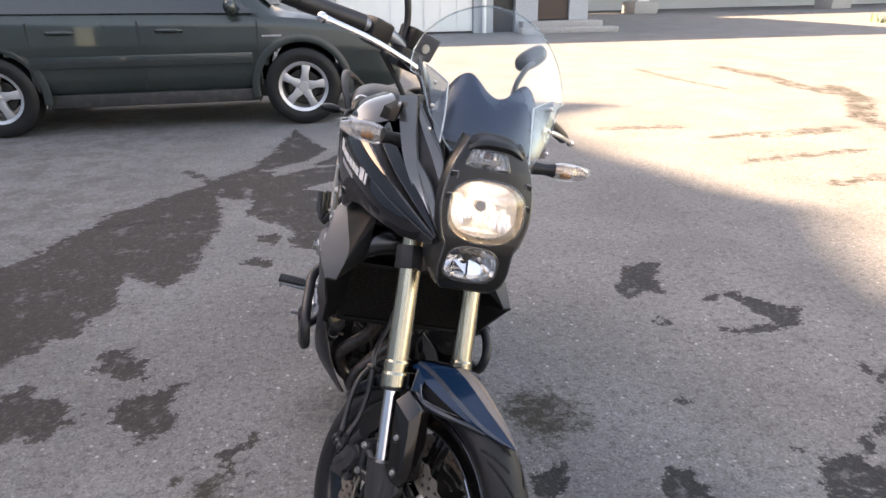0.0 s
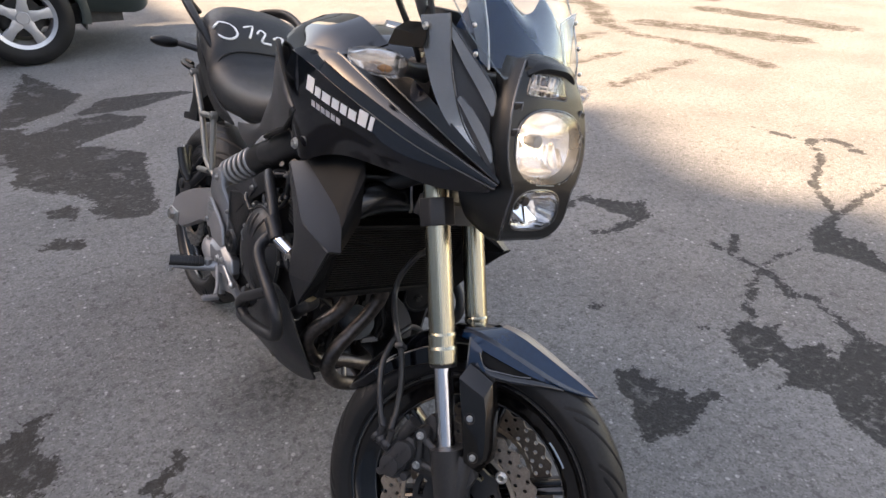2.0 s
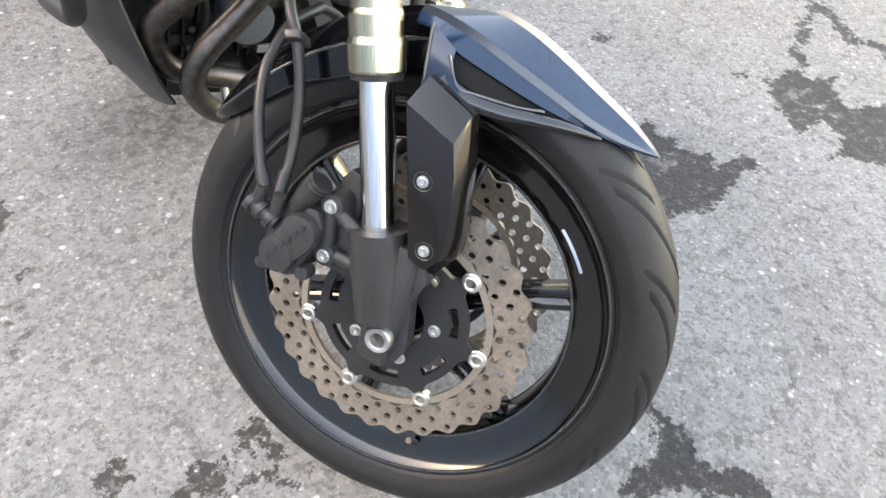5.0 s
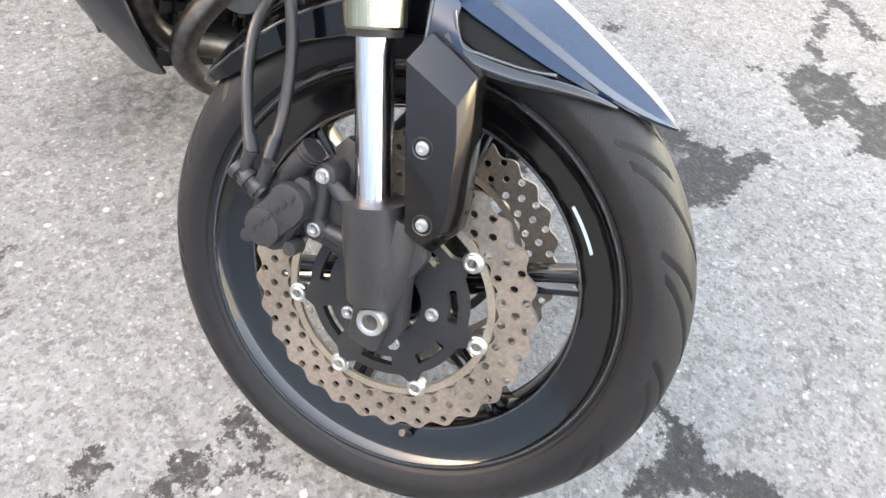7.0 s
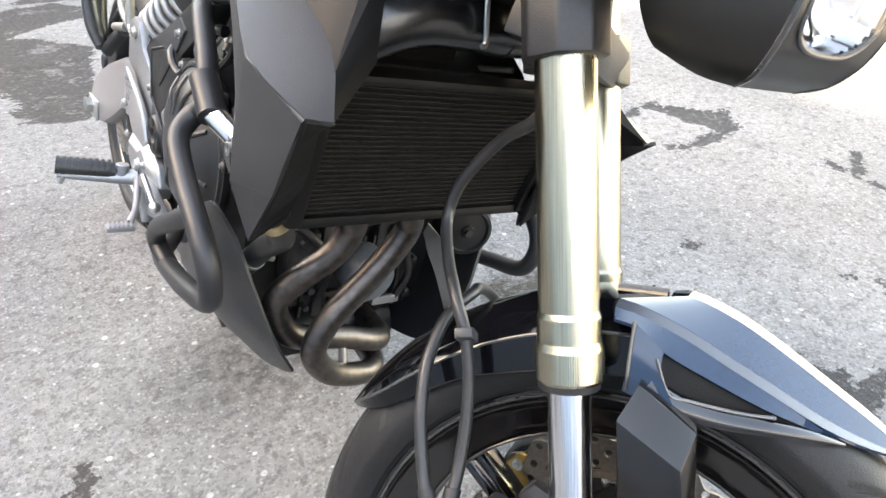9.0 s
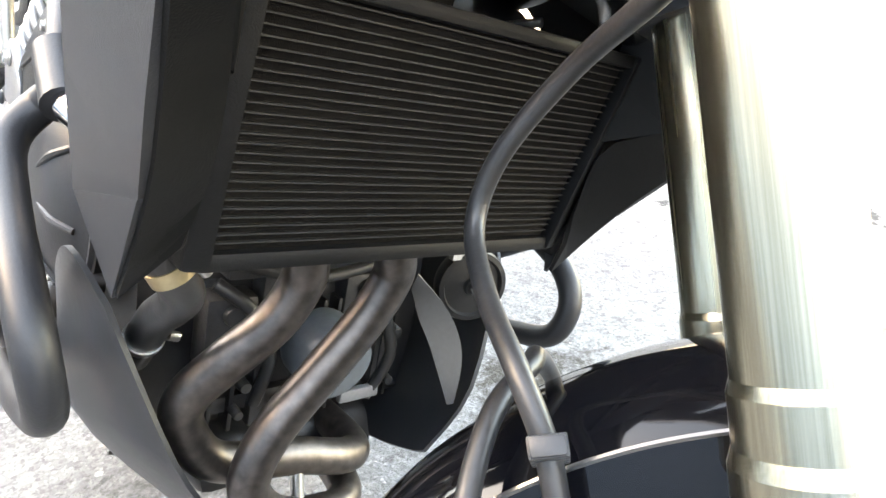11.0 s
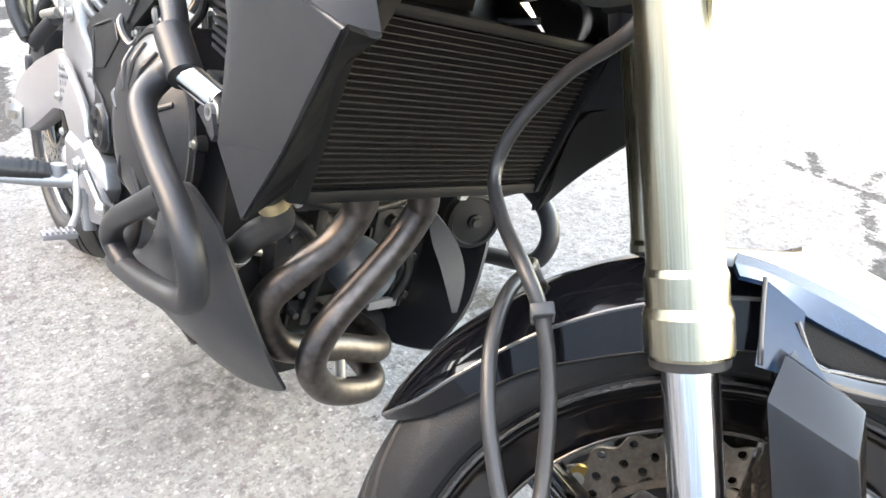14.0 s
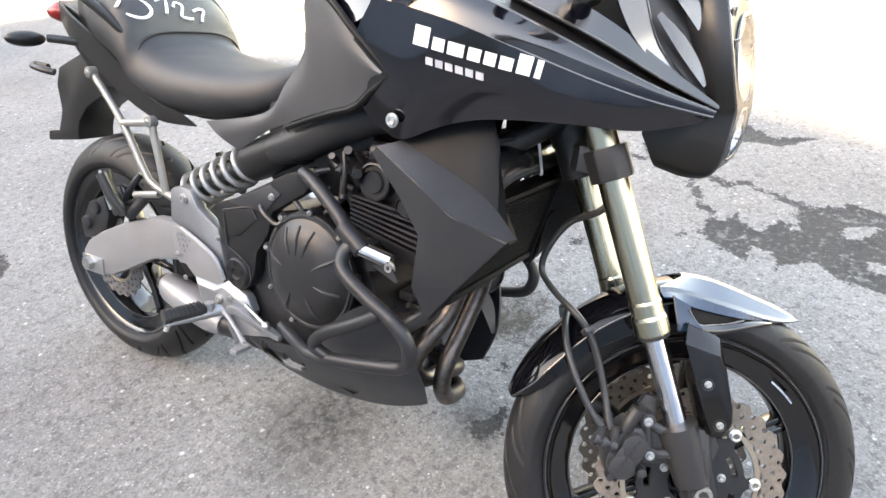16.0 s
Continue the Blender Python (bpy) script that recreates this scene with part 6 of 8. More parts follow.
for s in (1, -1):
    sk = 1.0 if s > 0 else -0.85
    lo = part("side_fairing", sheet(BM(), [flip(SIDE_L, sk), flip(SIDE_M, sk), flip(SIDE_R, sk)], 0.004, (4, 4)), PAINT, moto, "gloss black side fairing")
    crown = [tuple((np.array(a) + np.array(b)) / 2 + np.array((-0.004, -0.002, 0.007)) * (1 - 0.9 * k / 7)) for k, (a, b) in enumerate(zip(SIDE_R, SIDE_U))]
    part("fairing_shoulder", sheet(BM(), [flip(SIDE_R, sk), flip(crown, sk), flip(SIDE_U, sk)], 0.004, (4, 4)), PAINT, lo)
    part("fairing_edge", sweep(BM(), flip(SIDE_R[2:], sk), [0.0014, 0.0024, 0.0026], 8, 4), EDGE, lo)
    part("fairing_edge", sweep(BM(), flip(SIDE_U[2:], sk), [0.003, 0.003, 0.002], 8, 4), EDGE, lo)
    part("fairing_edge", sweep(BM(), flip(SIDE_V, sk), [0.0026, 0.0026, 0.0018], 8, 4), EDGE, lo)
    slot = [(p[0] + 0.016, p[1] + 0.012, p[2] - 0.006) for p in SIDE_V]
    part("fairing_slot", sheet(BM(), [flip(SIDE_U[3:], sk), flip(slot, sk), flip(SIDE_V, sk)], 0.003, (4, 1)), MATTE, lo, "matte black slot", sharp=15)
    part("fairing_strip", sheet(BM(), [flip(SIDE_V, sk), flip(SIDE_W, sk)], 0.004, (4, 1)), PAINT, lo)
    k = 1.0 if s > 0 else 0.83
    side = lambda pts: [(p[0] * s * k, p[1], p[2]) for p in map(nose, pts)]
    out_e = [(-0.170, 0.212, 1.102), (-0.162, 0.196, 1.050), (-0.150, 0.172, 0.995), (-0.132, 0.138, 0.950), (-0.108, 0.080, 0.912)]
    rid_e = [(-0.150, 0.172, 1.114), (-0.143, 0.160, 1.060), (-0.134, 0.146, 1.012), (-0.119, 0.122, 0.958), (-0.103, 0.078, 0.914)]
    in_e = [(-0.132, 0.195, 1.114), (-0.124, 0.188, 1.055), (-0.115, 0.176, 1.005), (-0.106, 0.150, 0.950), (-0.097, 0.10, 0.908)]
    fin = part("fairing_fin", sheet(BM(), [side(out_e), side(rid_e), side(in_e)], 0.005, (4, 1)), FINGREY, moto, "satin dark grey fairing fin", sharp=25)
    part("fin_edge", sweep(BM(), side(rid_e), [0.0022, 0.0022, 0.0016], 8, 4), EDGE, fin)
    bolt(fin, -0.167 * s * k, 0.196, 1.088, SMALLBOLT, s)
    # bright wing beside the mask, a smaller one under it
    w_r = [(-0.143, 0.172, 1.100), (-0.124, 0.130, 1.062), (-0.102, 0.086, 1.020), (-0.099, 0.074, 0.984)]
    w_l = [(-0.146, 0.176, 1.094), (-0.132, 0.146, 1.054), (-0.116, 0.112, 1.018), (-0.101, 0.077, 0.981)]
    wing = part("fairing_wing", sheet(BM(), [side(w_r), side(w_l)], 0.004, (5, 1)), FINGREY, moto, "satin dark grey wing beside the lamp mask")
    part("wing_edge", sweep(BM(), side(w_r), [0.0022, 0.0025, 0.0018], 8, 5), EDGE, wing)
    part("wing_wall", sheet(BM(), [side(w_r), side([(p[0] + 0.02, p[1] + 0.05, p[2]) for p in w_r])], 0.003, (5, 1)), MATTE, wing)
    v_r = [(-0.136, 0.124, 1.000), (-0.116, 0.090, 0.972), (-0.103, 0.064, 0.940), (-0.100, 0.052, 0.915)]
    v_l = [(-0.137, 0.128, 0.994), (-0.121, 0.098, 0.958), (-0.108, 0.070, 0.928), (-0.101, 0.054, 0.912)]
    part("lower_wing", sheet(BM(), [side(v_r), side(v_l)], 0.004, (5, 1)), FINGREY, wing)
    part("wing_edge", sweep(BM(), side(v_r), [0.0015, 0.002, 0.0015], 8, 5), EDGE, wing)
    part("fin_back", sheet(BM(), [side([(-0.148, 0.195, 1.10), (-0.129, 0.150, 1.0), (-0.110, 0.108, 0.945), (-0.097, 0.048, 0.893)]), side([(-0.095, 0.155, 1.09), (-0.088, 0.098, 1.0), (-0.087, 0.070, 0.945), (-0.086, 0.046, 0.892)])], 0.004, (4, 1)), GREY, moto, "black recess behind the fin")
    tri = [[(-0.190, 0.255, 1.048), (-0.184, 0.215, 1.052), (-0.172, 0.186, 1.056)], [(-0.186, 0.250, 1.072), (-0.180, 0.215, 1.072), (-0.169, 0.188, 1.066)], [(-0.165, 0.255, 1.086), (-0.162, 0.225, 1.090), (-0.160, 0.200, 1.092)]]
    part("dash_side_panel", sheet(BM(), tri, 0.004, (3, 1)), INNER, moto, "matte black dash panel", sharp=15)
    # turn signal
    sig = part("turn_signal_stem", sweep(BM(), flip([(-0.13, 0.225, 1.015), (-0.165, 0.218, 1.018), (-0.186, 0.214, 1.020)], s), [0.016, 0.012, 0.016], 12, 3), HOSE, moto, "black rubber signal stem")
    loops = []
    for d, kk, up in ((0, 0.62, 0), (0.010, 0.95, 0), (0.030, 1.08, 0.001), (0.058, 0.98, 0.003), (0.080, 0.62, 0.006), (0.094, 0.12, 0.010)):
        loops.append([(-(0.182 + d) * s, 0.214 + d * 0.12 - 0.022 * kk * math.cos(t), 1.020 + up + 0.0205 * kk * math.copysign(abs(math.sin(t)) ** 0.75, math.sin(t))) for t in np.linspace(0, 2 * math.pi, 13)[:-1]])
    lens_ob = part("signal_lens", loft(BM(), loops), LENS, sig, "clear faceted signal lens", sharp=12)
    lens_ob.visible_shadow = False
    refl = [[(-(0.186 + d) * s, 0.222 + d * 0.12 + e, 1.022 + h * q) for d, q in ((0.0, 0.8), (0.02, 1.0), (0.04, 1.0), (0.06, 0.9), (0.082, 0.4))] for h, e in ((-0.017, -0.008), (-0.006, 0.006), (0.006, 0.006), (0.017, -0.008))]
    part("signal_reflector", sheet(BM(), refl, 0.002, (1, 1)), SIGREF, sig, "", sharp=5)
    part("signal_bulb", ball(BM(), (-0.214 * s, 0.214, 1.014), 0.014, 0.006, 0.006, 14, 8), AMBER, sig, "amber bulb")
    for j in range(5):
        part("lens_rib", sweep(BM(), [(-(0.198 + j * 0.011) * s, 0.202 + j * 0.001, 1.008), (-(0.200 + j * 0.011) * s, 0.198 + j * 0.001, 1.022), (-(0.198 + j * 0.011) * s, 0.203 + j * 0.001, 1.034)], 0.0014, 6, 3), LENS, sig)

# lettering on the flank as plain shapes: slanted white bars in a row, and a thin grey row below
lo_ob = [o for o in moto.children if o.name.startswith("side_fairing")]


def flank(t, h):
    """A place on the right flank: t along the row, h up from its foot."""
    y = 0.432 - 0.195 * t
    row = lambda pts, yy: Vector([float(np.interp(yy, [p[1] for p in pts][::-1], [p[i] for p in pts][::-1])) for i in range(3)])
    m, r = row(SIDE_M, y), row(SIDE_R, y)
    z = 0.934 - 0.032 * t + h
    f = min(1, max(0, (z - m.z) / max(1e-4, r.z - m.z)))
    p = m.lerp(r, f)
    return Vector((p.x - 0.0055, y, z))


for side, ob in ((1, lo_ob[0]),):
    k0 = 0.0
    for w, h in ((0.13, 0.027), (0.10, 0.017), (0.13, 0.017), (0.10, 0.017), (0.09, 0.017), (0.10, 0.017), (0.10, 0.026), (0.045, 0.024)):
        bm = sheet(BM(), [[Vector((q.x * side, q.y, q.z)) for q in (flank(k0 + 0.03 * e / 0.03 + w * 0.9 * j / 4, e) for j in range(5))] for e in (0.0, h * 0.5, h)], 0.001)
        part("white_mark", bm, WHITE, ob, "white lettering bar")
        k0 += w + 0.016
    for j in range(6):
        bm = sheet(BM(), [[Vector((q.x * side, q.y, q.z)) for q in (flank(0.10 + j * 0.075 + 0.055 * i / 2, e) for i in range(3))] for e in (-0.022, -0.012)], 0.001)
        part("grey_mark", bm, GREYLET, ob, "small grey lettering bar")


# -- tank and seat --
def oval(y, w, zb, zt, n=28, p=2.6, top=1.0):
    out = []
    zc, h = (zb + zt) / 2, (zt - zb) / 2
    for k in range(n):
        a = 2 * math.pi * k / n
        c, sn = math.cos(a), math.sin(a)
        ww = w * (1 - (1 - top) * max(0, sn))
        out.append((math.copysign(abs(c) ** (2 / p), c) * ww, y, zc + math.copysign(abs(sn) ** (2 / p), sn) * h))
    return out


def smooth_loft(bm, loops, res):
    n = len(loops[0])
    lines = [spline([lp[i] for lp in loops], res) for i in range(n)]
    return loft(bm, [[ln[k] for ln in lines] for k in range(len(lines[0]))])


tank = part("fuel_tank", smooth_loft(BM(), [oval(0.33, 0.10, 0.90, 1.01, top=0.8), oval(0.37, 0.150, 0.88, 1.048, top=0.75), oval(0.44, 0.185, 0.87, 1.068, top=0.7), oval(0.54, 0.195, 0.86, 1.066, top=0.68), oval(0.63, 0.178, 0.83, 1.035, top=0.68), oval(0.70, 0.142, 0.80, 0.975, top=0.7), oval(0.76, 0.112, 0.78, 0.915, top=0.75), oval(0.80, 0.09, 0.78, 0.875, top=0.8)], 5), PAINT, moto, "gloss black fuel tank", sharp=50)
part("filler_cap", ring_lathe(BM(), [(0.0, 0.0), (0.0, 0.035), (0.008, 0.036), (0.010, 0.04), (0.016, 0.04)], 0, 0, 32), CHROME, tank, "bright filler cap").matrix_basis = Matrix.Translation((0, 0.52, 1.076)) @ Matrix.Rotation(radians(90), 4, 'Y')
COVER_T = [(-0.222, 0.487, 0.890), (-0.228, 0.545, 0.940), (-0.222, 0.605, 0.985), (-0.198, 0.665, 0.985), (-0.186, 0.676, 0.905), (-0.172, 0.735, 0.840), (-0.158, 0.802, 0.780), (-0.142, 0.985, 0.738)]
COVER_B = [(-0.220, 0.489, 0.886), (-0.216, 0.52, 0.862), (-0.210, 0.554, 0.836), (-0.198, 0.61, 0.818), (-0.182, 0.67, 0.798), (-0.168, 0.74, 0.772), (-0.152, 0.81, 0.745), (-0.138, 0.895, 0.694)]
for s in (1, -1):
    mid = [tuple((np.array(a) + np.array(b)) / 2 + np.array((-0.008, 0, 0))) for a, b in zip(COVER_T, COVER_B)]
    rim_t = [(p[0] - 0.002, p[1] - 0.006, p[2] + 0.002) for p in COVER_T[:4]]
    rim_b = [(p[0] - 0.001, p[1] - 0.004, p[2] - 0.006) for p in COVER_B[:6]]
    cv = part("side_cover", sheet(BM(), [flip(COVER_T, s), flip(mid, s), flip(COVER_B, s)], 0.004, (4, 3)), COVERGREY, moto, "satin mid-grey side cover")
    part("cover_gap", sweep(BM(), flip(rim_t[::-1] + rim_b, s), 0.0055, 8, 4), INNER, cv, "dark gap round the cover")
    knee = [(-0.196, 0.664, 0.990), (-0.182, 0.674, 0.905), (-0.168, 0.733, 0.842)]
    part("cover_edge", sweep(BM(), flip(knee, s), 0.0028, 8, 5), ALLOY, cv)
TSH_T = [(-0.128, 0.355, 1.040), (-0.138, 0.40, 1.062), (-0.144, 0.46, 1.074), (-0.160, 0.56, 1.056), (-0.162, 0.64, 1.020), (-0.148, 0.69, 0.965)]
TSH_M = [(-0.186, 0.362, 1.014), (-0.196, 0.41, 1.030), (-0.204, 0.465, 1.038), (-0.204, 0.56, 1.024), (-0.194, 0.640, 0.992), (-0.172, 0.688, 0.935)]
TSH_L = [(-0.212, 0.385, 1.006), (-0.226, 0.435, 0.990), (-0.235, 0.486, 0.978), (-0.224, 0.55, 0.950), (-0.206, 0.635, 0.925), (-0.178, 0.682, 0.890)]
for s in (1, -1):
    part("tank_shoulder", sheet(BM(), [flip(TSH_T, s), flip(TSH_M, s), flip(TSH_L, s)], 0.004, (5, 5)), PAINT, tank, "", sharp=50)
SEAT = [(0.765, 0.055, 0.80, 0.885), (0.80, 0.095, 0.78, 0.874), (0.85, 0.125, 0.758, 0.858), (0.93, 0.142, 0.742, 0.848), (1.03, 0.150, 0.730, 0.848), (1.13, 0.150, 0.722, 0.858), (1.198, 0.152, 0.730, 0.882), (1.228, 0.156, 0.755, 0.940), (1.275, 0.155, 0.80, 0.984), (1.36, 0.145, 0.835, 0.998), (1.43, 0.112, 0.855, 0.992), (1.50, 0.085, 0.87, 0.982), (1.535, 0.05, 0.885, 0.962)]
seat_bm = smooth_loft(BM(), [oval(y, w, zb, zt, 36, 3.2, 0.88) for y, w, zb, zt in SEAT], 6)
seat = part("seat", seat_bm, VINYL, moto, "black vinyl two-step seat", sharp=60)


def seat_top(x, y):
    ys = [q[0] for q in SEAT]
    w, zb, zt = (float(np.interp(y, ys, [q[i] for q in SEAT])) for i in (1, 2, 3))
    ww = w * 0.92
    u = min(0.995, abs(x) / ww)
    return (zb + zt) / 2 + (zt - zb) / 2 * (1 - u ** 3.2) ** (1 / 3.2)


def riser(x, z):
    """Where the front slope of the pillion step reaches the height z."""
    for k in range(120):
        y = 1.17 + k * 0.0015
        if seat_top(x, y) >= z:
            return y
    return 1.26


def chalk(points):
    pts = [(x, riser(x, z - 0.014) - 0.001, z - 0.013) for x, z in points]
    return part("chalk_mark", sweep(BM(), pts, 0.0034, 8, 4), CHALK, seat, "white handwritten marker stroke")


chalk([(-0.110 + 0.029 * math.cos(a), 0.950 + 0.019 * math.sin(a)) for a in np.linspace(1.2, 2 * math.pi + 1.6, 16)])
chalk([(-0.062, 0.966), (-0.048, 0.970), (-0.034, 0.972), (-0.040, 0.958), (-0.047, 0.942)])
chalk([(-0.024, 0.956), (-0.012, 0.966), (0.001, 0.960), (-0.006, 0.948), (-0.010, 0.938), (0.004, 0.934), (0.017, 0.934)])
chalk([(0.024, 0.950), (0.040, 0.955), (0.054, 0.952), (0.046, 0.940), (0.040, 0.928)])
part("seat_seam", sweep(BM(), [(x, 1.204, seat_top(x, 1.204) + 0.0005) for x in np.linspace(-0.136, 0.136, 25)], 0.0026, 6, 2), MATTE, seat)

# -- tail --
for s in (1, -1):
    lo_e = [(-0.140, 1.02, 0.722), (-0.138, 1.15, 0.718), (-0.132, 1.28, 0.755), (-0.122, 1.38, 0.800), (-0.098, 1.52, 0.855), (-0.05, 1.64, 0.895)]
    hi_e = [(-0.146, 1.06, 0.742), (-0.150, 1.16, 0.765), (-0.146, 1.26, 0.825), (-0.136, 1.36, 0.870), (-0.110, 1.50, 0.912), (-0.055, 1.63, 0.935)]
    part("tail_cowl", sheet(BM(), [flip(lo_e, s), flip(hi_e, s)], 0.006, (4, 1)), MATTE, moto, "matte black tail cowl")
    grab = part("grab_rail", sweep(BM(), flip([(-0.128, 1.22, 0.86), (-0.155, 1.27, 0.915), (-0.172, 1.36, 0.965), (-0.165, 1.47, 0.995), (-0.130, 1.56, 0.985), (-0.08, 1.60, 0.95)], s), [0.012, 0.014, 0.017, 0.017, 0.015, 0.013], 12, 5, 0.7), MATTE, moto, "black grab rail")
    sg = part("rear_signal", sweep(BM(), flip([(-0.09, 1.46, 0.845), (-0.13, 1.49, 0.850), (-0.155, 1.515, 0.852)], s), 0.010, 10, 2), HOSE, moto, "black rear turn signal")
    part("signal_lens", ball(BM(), (-0.190 * s, 1.545, 0.848), 0.045, 0.026, 0.018), MATTE, sg)
    # seat rail tubes
    for pts in ([(-0.148, 1.36, 0.792), (-0.150, 1.258, 0.694), (-0.152, 1.19, 0.600), (-0.152, 1.155, 0.572), (-0.150, 1.06, 0.548), (-0.148, 0.965, 0.526)], [(-0.150, 1.258, 0.694), (-0.150, 1.155, 0.710)], [(-0.150, 1.155, 0.712), (-0.151, 1.132, 0.62), (-0.152, 1.118, 0.560)], [(-0.152, 1.23, 0.535), (-0.152, 1.14, 0.555)]):
        tb = part("seat_rail_tube", sweep(BM(), flip(pts, s), 0.0083, 12, 5), TUBEGREY, moto, "grey painted seat rail tube")
    for y, z in ((1.36, 0.792), (1.155, 0.712)):
        part("rail_boss", rod(BM(), (-0.160 * s, y, z), (-0.140 * s, y, z), 0.0125, seg=18), TUBEGREY, tb, "", 0.002)
        bolt(tb, -0.160 * s, y, z, SMALLBOLT, s)
    pg = part("passenger_peg", sweep(BM(), flip([(-0.172, 1.245, 0.490), (-0.182, 1.27, 0.525), (-0.186, 1.30, 0.575)], s), [0.016, 0.020, 0.017], 12, 3, 0.7), HOSE, moto, "folded passenger foot peg")
    part("peg_plate", rod(BM(), (-0.165 * s, 1.24, 0.485), (-0.145 * s, 1.20, 0.535), 0.012), BLACKMETAL, pg)
part("tail_light", ball(BM(), (0, 1.66, 0.905), 0.07, 0.05, 0.03), mat("red_tail_lens", (0.25, 0.01, 0.01), 0.15), moto, "red tail light")
part("tail_top", smooth_loft(BM(), [oval(1.48, 0.09, 0.84, 0.93), oval(1.56, 0.075, 0.86, 0.945), oval(1.66, 0.05, 0.885, 0.93)], 4), MATTE, moto, "matte black tail hump")
hold = part("plate_holder", prism(BM(), [(1.42, 0.765), (1.50, 0.715), (1.573, 0.676), (1.612, 0.635), (1.620, 0.612), (1.622, 0.585), (1.775, 0.560), (1.770, 0.588), (1.715, 0.598), (1.690, 0.655), (1.700, 0.720), (1.682, 0.768), (1.575, 0.812), (1.46, 0.80)], -0.05, 0.05), MATTE, moto, "matte black plate holder", 0.006)
part("side_reflector", sweep(BM(), [(-0.052, 1.70, 0.752), (-0.066, 1.73, 0.757), (-0.066, 1.775, 0.762), (-0.052, 1.785, 0.764), (-0.04, 1.75, 0.76)], 0.010, 10, 3, 0.8), MATTE, hold, "small black side marker")
part("under_tray", prism(BM(), [(1.05, 0.73), (1.40, 0.76), (1.50, 0.84), (1.30, 0.84), (0.9, 0.76), (0.85, 0.74)], -0.11, 0.11), MATTE, moto, "", 0.01)

# -- frame, swingarm, shock --
for s in (1, -1):
    arm = [(1.43, 0.335), (1.405, 0.37), (1.36, 0.402), (1.28, 0.445), (1.17, 0.492), (1.06, 0.505), (0.96, 0.49), (0.94, 0.44), (1.00, 0.425), (1.10, 0.408), (1.18, 0.385), (1.26, 0.335), (1.33, 0.295), (1.40, 0.278), (1.43, 0.29)]
    arm = [(y + 0.046 * max(0.0, (y - 1.1) / 0.296), z) for y, z in arm]
    sw = part("swingarm_side", prism(BM(), arm, -0.112 * s, -0.150 * s), SATIN, moto, "grey aluminium swingarm", 0.012)
    part("axle_adjuster", rod(BM(), (-0.150 * s, 1.442, 0.312), (-0.168 * s, 1.442, 0.312), 0.018, seg=6), STEEL, sw)
    part("axle_plate", prism(BM(), [(1.391, 0.29), (1.391, 0.335), (1.476, 0.33), (1.476, 0.285)], -0.150 * s, -0.155 * s), STEEL, sw, "", 0.003)
    plate = [(1.093, 0.578), (1.060, 0.592), (1.027, 0.590), (1.003, 0.551), (0.943, 0.525), (0.934, 0.484), (0.916, 0.412), (0.856, 0.392), (0.853, 0.378), (0.900, 0.362), (0.941, 0.400), (0.985, 0.465), (1.044, 0.497), (1.096, 0.507)]
    pp = part("pivot_plate", prism(BM(), plate, -0.135 * s, -0.160 * s), SILVER, moto, "silver cast frame plate", 0.006)
    hp = part("heel_plate", prism(BM(), [(1.077, 0.502), (1.044, 0.504), (1.000, 0.490), (0.938, 0.462), (0.914, 0.420), (0.932, 0.401), (0.975, 0.398), (1.011, 0.400), (1.059, 0.417), (1.079, 0.451)], -0.164 * s, -0.170 * s), SATIN, pp, "grey heel plate with raised dots", 0.003)
    part("plate_rim", sweep(BM(), flip([(-0.171, 1.046, 0.504), (-0.172, 1.000, 0.490), (-0.172, 0.940, 0.463), (-0.171, 0.915, 0.421)], s), 0.0045, 8, 4), SILVER, hp)
    part("plate_slot", prism(BM(), [(1.062, 0.421), (1.040, 0.424), (1.012, 0.403), (1.030, 0.396)], -0.169 * s, -0.1712 * s), INNER, hp, "", 0.0005)
    bm = BM()
    for i in range(4):
        for j in range(5 - i):
            rod(bm, (-0.1695 * s, 1.064 - i * 0.012 - j * 0.003, 0.485 - j * 0.011 + i * 0.002), (-0.1715 * s, 1.064 - i * 0.012 - j * 0.003, 0.485 - j * 0.011 + i * 0.002), 0.0036, seg=8)
    part("heel_plate_dots", bm, SILVER, hp)
    lc = part("peg_bracket", loft(BM(), [[(x * s, 0.93 + (y - 0.93) * k, 0.375 + (z - 0.375) * k) for y, z in ((1.010, 0.404), (0.938, 0.404), (0.902, 0.424), (0.850, 0.404), (0.832, 0.372), (0.842, 0.350), (0.896, 0.356), (0.930, 0.338), (0.968, 0.345), (0.995, 0.360))] for x, k in ((-0.150, 1.0), (-0.170, 1.0), (-0.182, 0.72))]), SILVER, pp, "silver cast foot peg bracket", 0.003)

    part("bracket_arm", prism(BM(), [(0.896, 0.372), (0.872, 0.382), (0.742, 0.353), (0.744, 0.343), (0.764, 0.344), (0.870, 0.362), (0.888, 0.352)], -0.172 * s, -0.188 * s), SILVER, pp, "", 0.003)
    part("bracket_arm", prism(BM(), [(0.896, 0.366), (0.888, 0.324), (0.868, 0.300), (0.857, 0.303), (0.872, 0.326), (0.880, 0.360)], -0.172 * s, -0.188 * s), SILVER, pp, "", 0.002)
    part("bracket_web", prism(BM(), [(0.888, 0.358), (0.874, 0.312), (0.752, 0.346), (0.872, 0.368)], -0.174 * s, -0.180 * s), SATIN, pp, "", 0.001)
    bolt(hp, -0.171 * s, 1.062, 0.441, BOLT, s)
    bolt(hp, -0.171 * s, 1.040, 0.392, SMALLBOLT, s)
    bolt(pp, -0.161 * s, 1.045, 0.568, BIGBOLT, s)
    bolt(pp, -0.161 * s, 0.940, 0.505, BOLT, s)
    bolt(lc, -0.182 * s, 0.918, 0.381, BIGBOLT, s)
